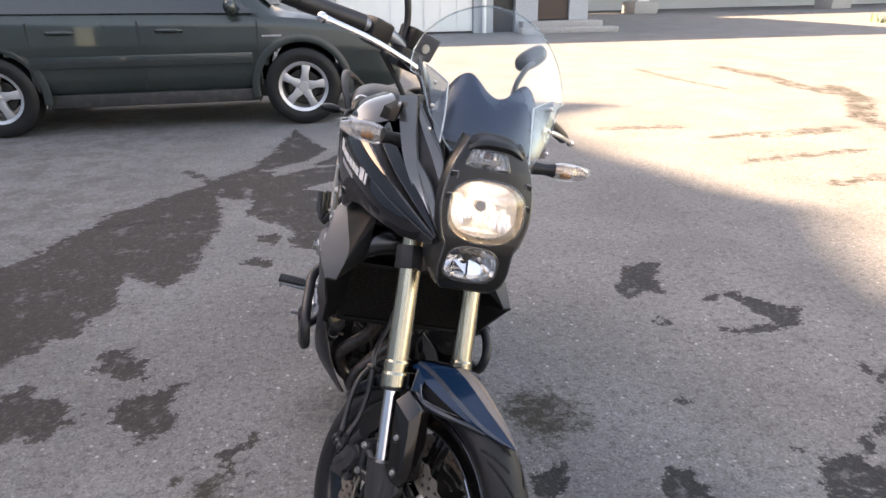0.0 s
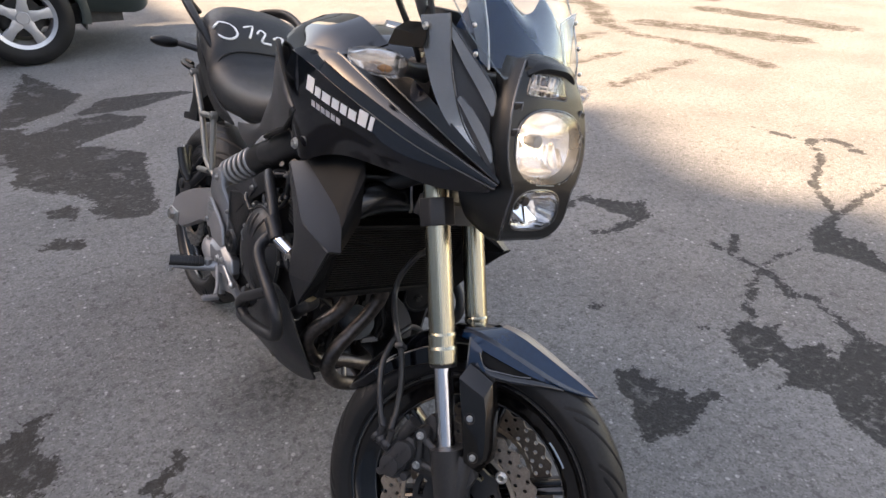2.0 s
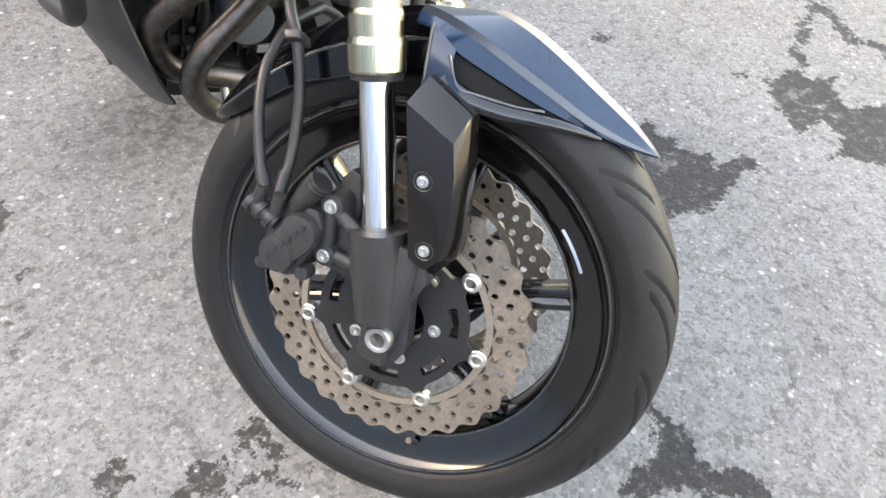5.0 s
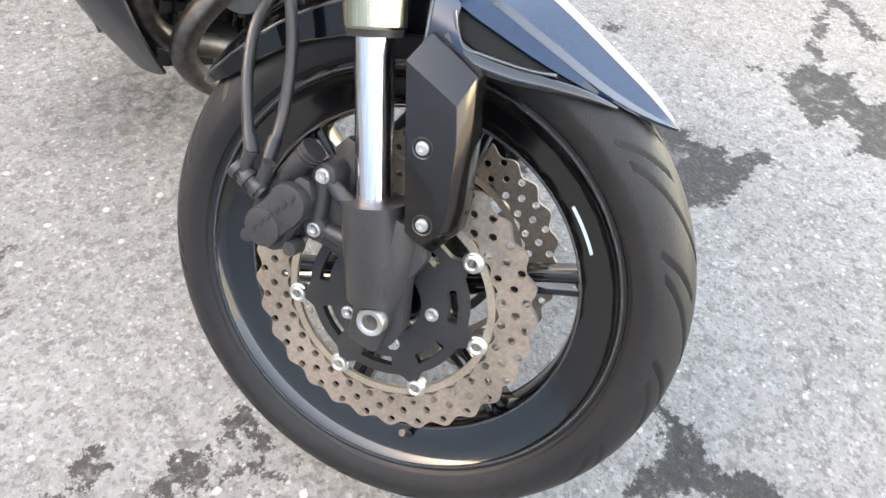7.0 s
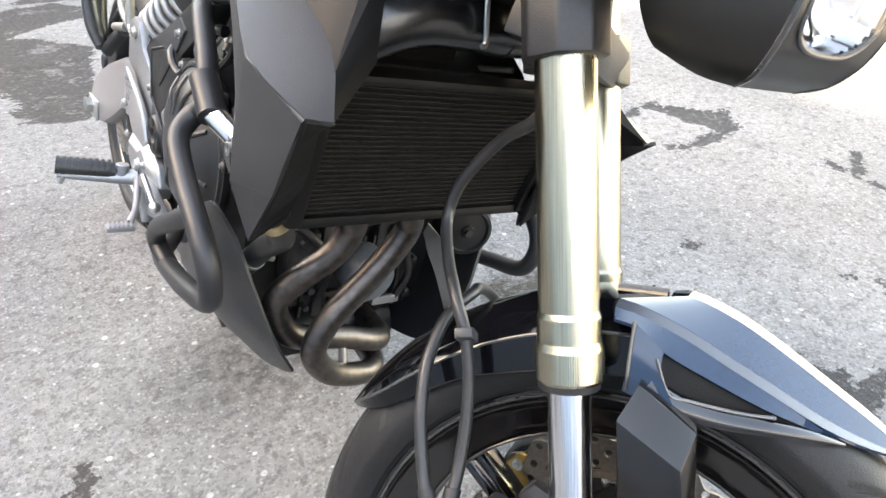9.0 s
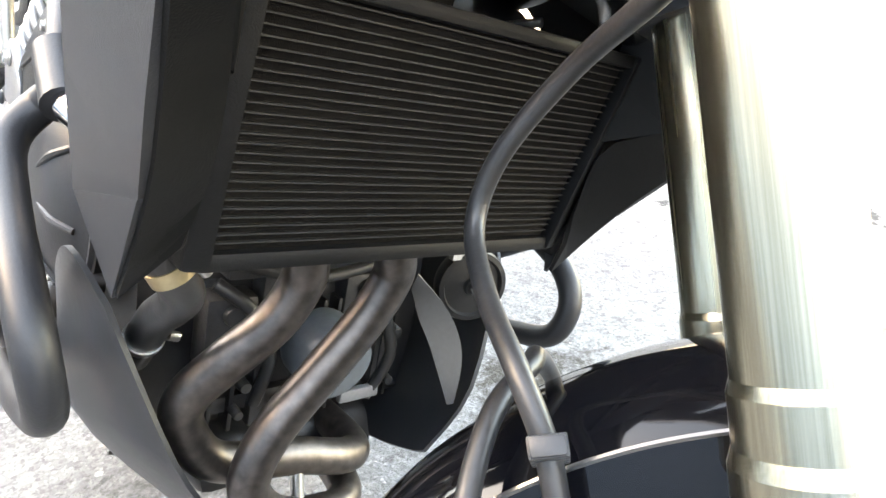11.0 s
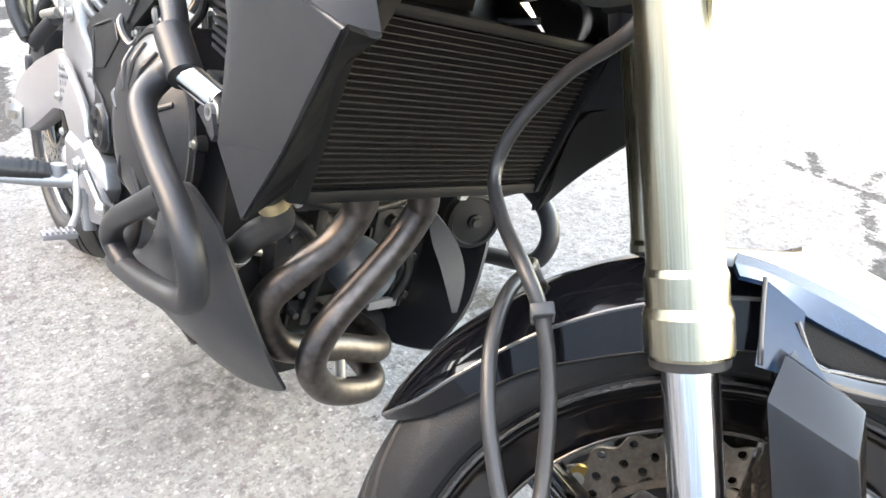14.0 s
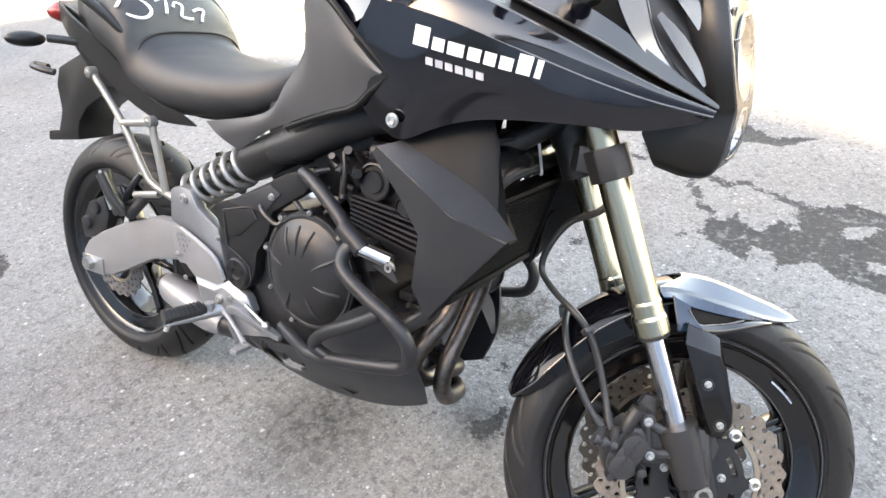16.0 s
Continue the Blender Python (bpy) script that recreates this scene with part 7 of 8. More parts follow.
    bolt(lc, -0.182 * s, 0.885, 0.392, BOLT, s)
    peg = part("foot_peg", sweep(BM(), flip([(-0.214, 0.926, 0.368), (-0.255, 0.936, 0.370), (-0.297, 0.946, 0.371)], s), [0.013, 0.015, 0.0145], 12, 2, 0.70), HOSE, moto, "black rubber foot peg with ribs")
    for k in range(9):
        x = -(0.222 + k * 0.0088) * s
        part("peg_rib", sweep(BM(), [(x, 0.928 + k * 0.0022, 0.3705), (x - 0.0045 * s, 0.9292 + k * 0.0022, 0.3708)], 0.0158, 14, 1, 0.72), HOSE, peg)
    part("peg_base", sweep(BM(), flip([(-0.182, 0.913, 0.360), (-0.214, 0.924, 0.357), (-0.262, 0.937, 0.355), (-0.296, 0.945, 0.354)], s), [0.015, 0.0125, 0.0085, 0.005], 12, 4, 0.8), SILVER, peg, "silver metal base under the rubber")
    part("peg_hinge", rod(BM(), (-0.205 * s, 0.922, 0.348), (-0.205 * s, 0.922, 0.380), 0.0105, seg=16), SILVER, peg, "", 0.002)
    part("peg_feeler", rod(BM(), (-0.288 * s, 0.943, 0.354), (-0.293 * s, 0.946, 0.340), 0.0055), STEEL, peg)
    pedal = part("brake_pedal" if s > 0 else "shift_lever", sweep(BM(), flip([(-0.186, 0.905, 0.362), (-0.192, 0.880, 0.352), (-0.203, 0.842, 0.338), (-0.220, 0.803, 0.331)], s), [0.007, 0.0055, 0.005, 0.006], 10, 4), SATIN, moto, "thin grey foot lever")
    part("pedal_pad", box(BM(), *sorted((-0.215 * s, -0.255 * s)), 0.788, 0.806, 0.324, 0.332), SATIN, pedal, "", 0.002)
    for k in range(6):
        part("pad_tooth", box(BM(), *sorted((-(0.218 + k * 0.0062) * s, -(0.2205 + k * 0.0062) * s)), 0.789, 0.805, 0.331, 0.335), SATIN, pedal)
    part("pedal_link", rod(BM(), (-0.198 * s, 0.822, 0.402), (-0.194 * s, 0.770, 0.372), 0.0042), STEEL, pedal)
    part("link_end", ball(BM(), (-0.194 * s, 0.770, 0.372), 0.009, 0.009, 0.009), STEEL, pedal)
    # folded pillion peg on its bracket behind the swingarm
    pil = part("pillion_peg", sweep(BM(), flip([(-0.160, 1.322, 0.578), (-0.163, 1.308, 0.535), (-0.160, 1.292, 0.490)], s), [0.013, 0.0145, 0.012], 12, 4, 0.8), HOSE, moto, "folded black pillion peg with a bright edge")
    part("peg_edge", sweep(BM(), flip([(-0.166, 1.336, 0.574), (-0.169, 1.322, 0.532), (-0.166, 1.306, 0.486)], s), 0.005, 8, 4), STEEL, pil)
    part("peg_hinge", rod(BM(), (-0.146 * s, 1.288, 0.488), (-0.170 * s, 1.288, 0.488), 0.013, seg=16), BLACKMETAL, pil, "", 0.002)
    part("peg_bracket", sweep(BM(), flip([(-0.152, 1.288, 0.492), (-0.148, 1.220, 0.524), (-0.135, 1.140, 0.552)], s), 0.0085, 10, 4), BLACKMETAL, pil)
    part("peg_bracket", sweep(BM(), flip([(-0.152, 1.285, 0.495), (-0.146, 1.255, 0.545), (-0.132, 1.232, 0.580)], s), 0.0075, 10, 4), BLACKMETAL, pil)
    # main tubes from the steering head
    part("frame_tube", sweep(BM(), flip([(-0.03, 0.31, 0.93), (-0.10, 0.40, 0.86), (-0.135, 0.52, 0.825), (-0.140, 0.62, 0.79), (-0.132, 0.72, 0.742), (-0.130, 0.80, 0.71)], s), [0.026, 0.028, 0.033, 0.035, 0.036, 0.030], 18, 6), BLACKMETAL, moto, "black steel frame tube")
    part("frame_tube", sweep(BM(), flip([(-0.03, 0.28, 0.84), (-0.09, 0.36, 0.78), (-0.125, 0.46, 0.745), (-0.14, 0.56, 0.75)], s), 0.020, 14, 5), BLACKMETAL, moto, "black steel frame tube")
    # cover beside the engine
    cover = [(0.678, 0.704), (0.662, 0.692), (0.696, 0.652), (0.778, 0.598), (0.790, 0.553), (0.823, 0.504), (0.831, 0.453), (0.848, 0.423), (0.868, 0.411), (0.889, 0.409), (0.909, 0.421), (0.914, 0.455), (0.914, 0.492), (0.936, 0.547), (0.961, 0.563), (0.934, 0.584), (0.886, 0.603), (0.804, 0.647), (0.742, 0.681)]
    fc = part("frame_cover", prism(BM(), cover, -0.138 * s, -0.166 * s), MATTE, moto, "matte black frame cover", 0.006)
    part("cover_panel", prism(BM(), [(0.898, 0.594), (0.779, 0.652), (0.752, 0.640), (0.790, 0.600), (0.834, 0.592)], -0.164 * s, -0.1695 * s), GREY, fc, "", 0.003)
    part("cover_panel", prism(BM(), [(0.912, 0.572), (0.833, 0.595), (0.821, 0.573), (0.868, 0.530), (0.905, 0.521)], -0.164 * s, -0.168 * s), MATTE, fc, "", 0.002)
    part("cover_rim", sweep(BM(), flip([(-0.168, 0.914, 0.572), (-0.168, 0.906, 0.500), (-0.168, 0.873, 0.488), (-0.168, 0.842, 0.468), (-0.167, 0.838, 0.440)], s), 0.0018, 8, 1), GREY, fc)
    part("cover_rim", sweep(BM(), flip([(-0.168, 0.914, 0.574), (-0.168, 0.833, 0.599), (-0.168, 0.818, 0.575)], s), 0.0018, 8, 1), GREY, fc)
    bolt(fc, -0.169 * s, 0.775, 0.630, BOLT, s)
    boss = part("frame_boss", ring_lathe(BM(), [(-0.002, 0), (-0.002, 0.010), (-0.006, 0.013), (-0.006, 0.029), (-0.002, 0.033), (0.004, 0.034)], 0, 0, 28), MATTE, fc)
    boss.matrix_basis = Matrix.Translation((-0.166 * s, 0.879, 0.446)) @ (Matrix.Identity(4) if s > 0 else Matrix.Rotation(math.pi, 4, 'Z'))
    for k in range(5):
        g = 2 * math.pi * k / 5 + 0.3
        part("boss_pocket", rod(BM(), (-0.005, 0.020 * math.cos(g), 0.020 * math.sin(g)), (-0.0066, 0.020 * math.cos(g), 0.020 * math.sin(g)), 0.0058, seg=12), INNER, boss)
# silencer under the engine with its outlet on the right
sil = part("silencer", smooth_loft(BM(), [[(-0.100 + 0.040 * w * math.cos(g), y, z + 0.040 * w * math.sin(g)) for g in np.linspace(0, 2 * math.pi, 25)[:-1]] for y, z, w in ((1.00, 0.262, 0.7), (1.05, 0.270, 0.95), (1.10, 0.281, 1.0), (1.15, 0.291, 0.97), (1.19, 0.300, 0.88), (1.205, 0.304, 0.72))], 3), SATIN, moto, "dull silver exhaust silencer below the swingarm")
part("outlet", rod(BM(), (-0.100, 1.195, 0.302), (-0.102, 1.222, 0.309), 0.024, 0.022, 24), BLACKMETAL, sil, "", 0.002)
part("inlet", rod(BM(), (-0.06, 0.84, 0.240), (-0.098, 1.02, 0.264), 0.026, 0.028, 20), BLACKMETAL, sil)
# rear caliper hides the top of the disc
rc = part("rear_caliper", prism(BM(), [(1.545, 0.382), (1.497, 0.454), (1.431, 0.483), (1.414, 0.434), (1.430, 0.395), (1.476, 0.362), (1.535, 0.345)], -0.062, -0.112), CASTING, moto, "black rear brake caliper", 0.008)
for y, z in ((1.465, 0.445), (1.510, 0.395)):
    part("piston_cap", rod(BM(), (-0.108, y, z), (-0.120, y, z), 0.019, 0.017, 24), CASTING, rc, "", 0.002)
# rear shock lies along the right side
A, Bv = Vector((-0.112, 1.085, 0.562)), Vector((-0.112, 0.885, 0.668))
ax_d = (Bv - A).normalized()
u1 = ax_d.orthogonal().normalized()
u2 = ax_d.cross(u1)
coil = [A.lerp(Bv, t) + 0.037 * (math.cos(t * 2 * math.pi * 6.2) * u1 + math.sin(t * 2 * math.pi * 6.2) * u2) for t in (0.02 + 0.96 * k / 149 for k in range(150))]
shock = part("shock_absorber", rod(BM(), A, Bv, 0.022), HOSE, moto, "rear shock with a pale grey spring")
part("spring", sweep(BM(), coil, 0.0062, 10, 1), mat("pale_grey_spring", (0.26, 0.255, 0.25), 0.30, 0.5, 0.08, 40, 0.05), shock, "pale grey coil spring")
part("shock_body", sweep(BM(), [Bv, Bv.lerp(Vector((-0.118, 0.745, 0.735)), 0.1), Vector((-0.118, 0.745, 0.735))], [0.038, 0.040, 0.038], 22, 2), MATTE, shock, "black shock body", 0.003)
part("shock_collar", rod(BM(), Vector((-0.118, 0.755, 0.730)), Vector((-0.119, 0.735, 0.740)), 0.044), MATTE, shock)
part("shock_eye", rod(BM(), (-0.09, 1.095, 0.556), (-0.14, 1.095, 0.556), 0.024), SILVER, shock, "silver shock mount", 0.003)
part("wheel_hugger", sheet(BM(), [[(x, 1.442 + 0.335 * math.cos(a), 0.312 + 0.335 * math.sin(a)) for x in (-0.085, -0.05, 0, 0.05, 0.085)] for a in np.linspace(2.65, 3.3, 12)], 0.003, (2, 1)), MATTE, moto, "black inner rear fender")

# -- engine --
part("crankcase", loft(BM(), [[(x * w, y, z) for y, z in ((0.545, 0.30), (0.535, 0.38), (0.54, 0.50), (0.57, 0.56), (0.70, 0.62), (0.84, 0.58), (0.90, 0.46), (0.86, 0.34), (0.70, 0.28), (0.58, 0.27))] for x, w in ((-1, 0.140), (-1, 0.155), (1, 0.155), (1, 0.140))]), CASTING, moto, "black cast engine crankcase", 0.008)
head = [(0.475, 0.555), (0.600, 0.600), (0.640, 0.66), (0.600, 0.745), (0.500, 0.755), (0.405, 0.70), (0.415, 0.62)]
cyl = part("cylinder_block", prism(BM(), head, -0.128, 0.128), CASTING, moto, "black finned cylinder block", 0.008)
for k in range(7):
    t = k / 6
    a, b = Vector((0, 0.445 + 0.008 * t, 0.590 + 0.068 * t)), Vector((0, 0.600 + 0.006 * t, 0.618 + 0.050 * t))
    fb = BM()
    d = (b - a).normalized()
    nrm = Vector((0, -d.z, d.y)) * 0.0022
    prism(fb, [((a - nrm).y, (a - nrm).z), ((b - nrm).y, (b - nrm).z), ((b + nrm).y, (b + nrm).z), ((a + nrm).y, (a + nrm).z)], -0.150, 0.150)
    part("cooling_fin", fb, CASTING, cyl)
for y, z, r in ((0.553, 0.700, 0.033), (0.487, 0.668, 0.019)):
    for s in (1, -1):
        o = part("cam_cap", ring_lathe(BM(), [(0.02, r), (-0.012, r), (-0.014, r * 0.9), (-0.010, r * 0.82), (-0.010, r * 0.62), (-0.014, r * 0.55), (-0.014, 0.0)], 0, 0, 28), CASTING, cyl, "round cast cam cap")
        o.matrix_basis = Matrix.Translation((-0.138 * s, y, z)) @ (Matrix.Identity(4) if s > 0 else Matrix.Rotation(math.pi, 4, 'Z'))
for s in (1, -1):
    # round side cover with its rim screws and raised ribs
    cy, cz, r = 0.682, 0.503, 0.105
    prof = [(0.0, r + 0.004), (-0.010, r + 0.004), (-0.012, r - 0.006), (-0.022, r - 0.016), (-0.034, r - 0.034), (-0.040, r - 0.06), (-0.041, 0.0)]
    cc = part("clutch_cover" if s > 0 else "generator_cover", ring_lathe(BM(), prof, 0, 0, 56), CASTING, moto, "round black cast engine cover")
    part("cover_ring", ring_lathe(BM(), [(-0.011, r + 0.001), (-0.0145, r - 0.001), (-0.0145, r - 0.005), (-0.012, r - 0.007)], 0, 0, 56), CASTGREY, cc)
    cc.matrix_basis = Matrix.Translation((-0.158 * s, cy, cz)) @ (Matrix.Diagonal((1, 1.0, 1.06, 1)) if s > 0 else Matrix.Rotation(math.pi, 4, 'Z'))
    dome = [(r - 0.016, -0.022), (r - 0.034, -0.034), (r - 0.06, -0.040), (0.0, -0.041)]
    at_r = lambda q: float(np.interp(q, [d[0] for d in dome][::-1], [d[1] for d in dome][::-1]))
    for a in (0.30, 1.05, 1.45, 1.85, 2.6, 3.35, 4.2, 5.2):
        c, sn = math.cos(a), math.sin(a)
        part("cover_rib", sweep(BM(), [(at_r(q) - 0.0005, q * c, q * sn) for q in (0.040, 0.055, 0.070, 0.088)], [0.0010, 0.0026, 0.0034, 0.0028], 8, 3), CASTGREY, cc)
    for k in range(9):
        a = 2 * math.pi * k / 9 + 0.2
        part("cover_lug", rod(BM(), (-0.002, (r + 0.006) * math.cos(a), (r + 0.006) * math.sin(a)), (-0.013, (r + 0.006) * math.cos(a), (r + 0.006) * math.sin(a)), 0.0095, 0.008, 12), CASTING, cc)
        bolt(cc, -0.013, (r + 0.006) * math.cos(a), (r + 0.006) * math.sin(a), RIMBOLT, 1)
    # crash bar
    up = part("crash_bar_upper", sweep(BM(), flip([(-0.165, 0.70, 0.690), (-0.178, 0.66, 0.680), (-0.190, 0.60, 0.645), (-0.198, 0.56, 0.613), (-0.201, 0.538, 0.600)], s), 0.0125, 16, 5), BLACKMETAL, moto, "black tubular crash bar")
    part("bar_collar", rod(BM(), (-0.199 * s, 0.577, 0.626), (-0.202 * s, 0.530, 0.596), 0.0165, seg=18), BLACKMETAL, up)
    part("bar_stub", rod(BM(), (-0.201 * s, 0.535, 0.598), (-0.190 * s, 0.480, 0.586), 0.0130, seg=18), CHROME, up, "bright steel bar stub")
    cb = part("crash_bar", sweep(BM(), [(x, y, z - (0.0 if s > 0 else 0.018)) for x, y, z in flip([(-0.201, 0.538, 0.606), (-0.212, 0.559, 0.590), (-0.233, 0.546, 0.566), (-0.240, 0.494, 0.538), (-0.243, 0.430, 0.510), (-0.240, 0.401, 0.475), (-0.234, 0.412, 0.434), (-0.235, 0.477, 0.412), (-0.231, 0.549, 0.393), (-0.220, 0.628, 0.372), (-0.185, 0.70, 0.362), (-0.160, 0.76, 0.362)], s)], 0.0125, 16, 6), BLACKMETAL, moto, "black tubular crash bar")
    part("bar_brace", sweep(BM(), flip([(-0.228, 0.575, 0.388), (-0.234, 0.606, 0.405), (-0.240, 0.580, 0.438), (-0.243, 0.515, 0.478), (-0.242, 0.457, 0.515)], s), 0.0115, 14, 5), BLACKMETAL, cb)
    part("bar_bracket", prism(BM(), [(0.53, 0.60), (0.56, 0.60), (0.545, 0.545), (0.525, 0.55)], -0.150 * s, -0.172 * s), CASTING, up, "", 0.003)
    bolt(up, -0.198 * s, 0.475, 0.580, BIGBOLT, s)
    # belly cowl
    lo_b = [(-0.105, 0.870, 0.262), (-0.110, 0.79, 0.232), (-0.112, 0.69, 0.228), (-0.112, 0.60, 0.236), (-0.112, 0.52, 0.254), (-0.110, 0.46, 0.278), (-0.108, 0.436, 0.292)]
    md_b = [(-0.140, 0.875, 0.285), (-0.150, 0.79, 0.272), (-0.160, 0.69, 0.290), (-0.178, 0.60, 0.325), (-0.188, 0.53, 0.358), (-0.177, 0.465, 0.380), (-0.148, 0.428, 0.362)]
    hi_b = [(-0.142, 0.872, 0.305), (-0.155, 0.79, 0.315), (-0.168, 0.70, 0.345), (-0.180, 0.63, 0.40), (-0.196, 0.575, 0.460), (-0.204, 0.505, 0.505), (-0.190, 0.462, 0.478)]
    part("belly_cowl", sheet(BM(), [flip(lo_b, s), flip(md_b, s), flip(hi_b, s)], 0.004, (5, 4), keep=lambda c: not (0.70 < c.y < 0.83 and 0.262 + 0.12 * abs((c.y - 0.70) % 0.055 - 0.027) < c.z < 0.30)), GREY, moto, "matte dark grey belly cowl")
# paler than the cowl for the sky light its lip catches
part("cowl_lip", sheet(BM(), [[(0.072, 0.456, 0.482), (0.111, 0.445, 0.443), (0.129, 0.434, 0.400), (0.122, 0.424, 0.352)], [(0.074, 0.463, 0.464), (0.082, 0.456, 0.437), (0.096, 0.447, 0.408), (0.117, 0.428, 0.350)]], 0.003, (4, 1)), COVERGREY, moto, "front lip of the belly cowl, sky light in its grey")
part("sump", prism(BM(), [(0.52, 0.30), (0.50, 0.26), (0.60, 0.235), (0.80, 0.235), (0.87, 0.27), (0.86, 0.34), (0.60, 0.33)], -0.095, 0.095), CASTING, moto, "black silencer box under the engine", 0.012)
part("oil_filter", rod(BM(), (0.005, 0.51, 0.40), (0.005, 0.462, 0.395), 0.036, seg=32), mat("blue_grey_filter", (0.10, 0.115, 0.13), 0.4, 0.3, 0.15, 40, 0.1), moto, "blue-grey oil filter", 0.005)
fc0 = part("front_case", prism(BM(), [(0.56, 0.47), (0.525, 0.45), (0.522, 0.36), (0.54, 0.31), (0.58, 0.32), (0.58, 0.47)], -0.10, 0.11), CASTGREY, moto, "charcoal engine front casting", 0.01)
# castings, studs and pipes on the front of the engine
for x0, x1, y0, y1, z0, z1 in ((-0.105, -0.060, 0.500, 0.53, 0.385, 0.455), (0.030, 0.075, 0.505, 0.53, 0.395, 0.465), (-0.055, -0.040, 0.505, 0.53, 0.32, 0.47), (0.080, 0.105, 0.51, 0.53, 0.33, 0.41), (-0.10, 0.02, 0.515, 0.53, 0.335, 0.352), (-0.09, 0.10, 0.50, 0.53, 0.470, 0.488)):
    part("case_block", box(BM(), x0, x1, y0, y1, z0, z1), CASTGREY, fc0, "", 0.005)
for x in (-0.092, -0.072, 0.012, 0.028, 0.088, 0.100):
    part("case_rib", box(BM(), x - 0.002, x + 0.002, 0.508, 0.528, 0.32, 0.44), CASTING, fc0, "", 0.001)
part("case_strip", box(BM(), 0.034, 0.080, 0.492, 0.500, 0.332, 0.345), SATIN, fc0, "dull grey metal strip", 0.002)
for x, z, r in ((-0.083, 0.44, 0.010), (-0.083, 0.40, 0.008), (-0.066, 0.37, 0.006), (0.052, 0.45, 0.010), (0.052, 0.41, 0.008), (0.094, 0.40, 0.007), (0.094, 0.345, 0.006), (0.015, 0.345, 0.006), (-0.03, 0.343, 0.005), (-0.07, 0.343, 0.005), (0.04, 0.479, 0.006), (-0.05, 0.479, 0.006)):
    part("case_screw", rod(BM(), (x, 0.51, z), (x, 0.494, z), r, r * 0.85, 12), CASTGREY, fc0, "", 0.001)
for pts in ([(-0.10, 0.50, 0.47), (-0.07, 0.485, 0.445), (-0.05, 0.49, 0.40), (-0.055, 0.50, 0.35)], [(0.09, 0.50, 0.47), (0.07, 0.488, 0.43), (0.085, 0.49, 0.38), (0.07, 0.50, 0.33)], [(-0.09, 0.495, 0.49), (-0.02, 0.485, 0.475), (0.05, 0.487, 0.485), (0.09, 0.50, 0.50)]):
    part("engine_pipe", sweep(BM(), pts, 0.006, 10, 5), HOSE, moto, "thin black pipe")

# exhaust headers
P1 = [(-0.076, 0.422, 0.562), (-0.077, 0.409, 0.529), (-0.074, 0.415, 0.503), (-0.088, 0.422, 0.470), (-0.117, 0.435, 0.435), (-0.136, 0.450, 0.402), (-0.133, 0.457, 0.370), (-0.105, 0.455, 0.334), (-0.035, 0.452, 0.320), (0.022, 0.454, 0.302), (0.042, 0.475, 0.298), (0.044, 0.54, 0.295)]
P2 = [(-0.006, 0.412, 0.564), (-0.008, 0.399, 0.533), (0.000, 0.405, 0.507), (-0.014, 0.410, 0.470), (-0.045, 0.413, 0.427), (-0.079, 0.415, 0.384), (-0.094, 0.417, 0.347), (-0.089, 0.419, 0.318), (-0.059, 0.425, 0.285), (-0.011, 0.433, 0.265), (0.020, 0.444, 0.259), (0.034, 0.472, 0.262), (0.034, 0.55, 0.268)]
for pts in (P1, P2):
    hd = part("exhaust_header", sweep(BM(), pts, 0.0166, 24, 8), HEADER, moto, "browned steel exhaust header pipe")
part("pipe_tab", rod(BM(), (-0.036, 0.447, 0.318), (-0.036, 0.432, 0.278), 0.006), STEEL, hd)
# radiator
RY = lambda z: 0.378 - (z - 0.552) * 0.25
rad = part("radiator", prism(BM(), [(RY(0.543) + 0.0025, 0.543), (RY(0.694) + 0.0025, 0.694), (RY(0.694) + 0.03, 0.700), (RY(0.543) + 0.03, 0.549)], -0.160, 0.140), CORE, moto, "dark radiator core with thin tubes")
tube_me = None
for k in range(26):
    z = 0.549 + k * 0.0057
    m = Matrix.Translation((0, RY(z) - 0.001, z))
    if tube_me is None:
        tube_me = part("radiator_fin", box(BM(), -0.159, 0.139, -0.0004, 0.004, -0.00045, 0.00045), FIN, rad)
        tube_me.matrix_basis = m
    else:
        again(tube_me, rad, m)
for z0, z1 in ((0.531, 0.5435), (0.694, 0.704)):
    part("radiator_tank", box(BM(), -0.168, 0.148, RY(z0) - 0.008, RY(z0) + 0.035, z0, z1), INNER, rad, "", 0.004)
for s in (1, -1):
    part("radiator_side", loft(BM(), [[(-x * s - (0.0 if s > 0 else 0.020), RY(z) + y, z) for x, y in ((0.160, -0.010), (0.176, -0.006), (0.176, 0.04), (0.160, 0.04))] for z in (0.532, 0.704)]), INNER, rad, "", 0.004)
# hose from radiator foot to engine
hz = part("coolant_hose", sweep(BM(), [(-0.182, 0.413, 0.544), (-0.175, 0.412, 0.531), (-0.166, 0.412, 0.517), (-0.158, 0.416, 0.502), (-0.157, 0.432, 0.487), (-0.160, 0.452, 0.470), (-0.158, 0.485, 0.438), (-0.158, 0.508, 0.412)], 0.0138, 20, 6), HOSE, moto, "black rubber coolant hose")
part("hose_clamp", rod(BM(), (-0.1715, 0.412, 0.526), (-0.166, 0.412, 0.517), 0.0152, seg=28), mat("brassy_clamp", (0.45, 0.36, 0.22), 0.35, 0.9, 0.15, 60, 0.1), hz, "brassy hose clamp")
part("clamp_screw", rod(BM(), (-0.155, 0.400, 0.527), (-0.150, 0.401, 0.522), 0.0045), STEEL, hz)
part("hose_clamp", rod(BM(), (-0.158, 0.482, 0.441), (-0.158, 0.487, 0.436), 0.0150, seg=28), STEEL, hz, "bright hose clamp")
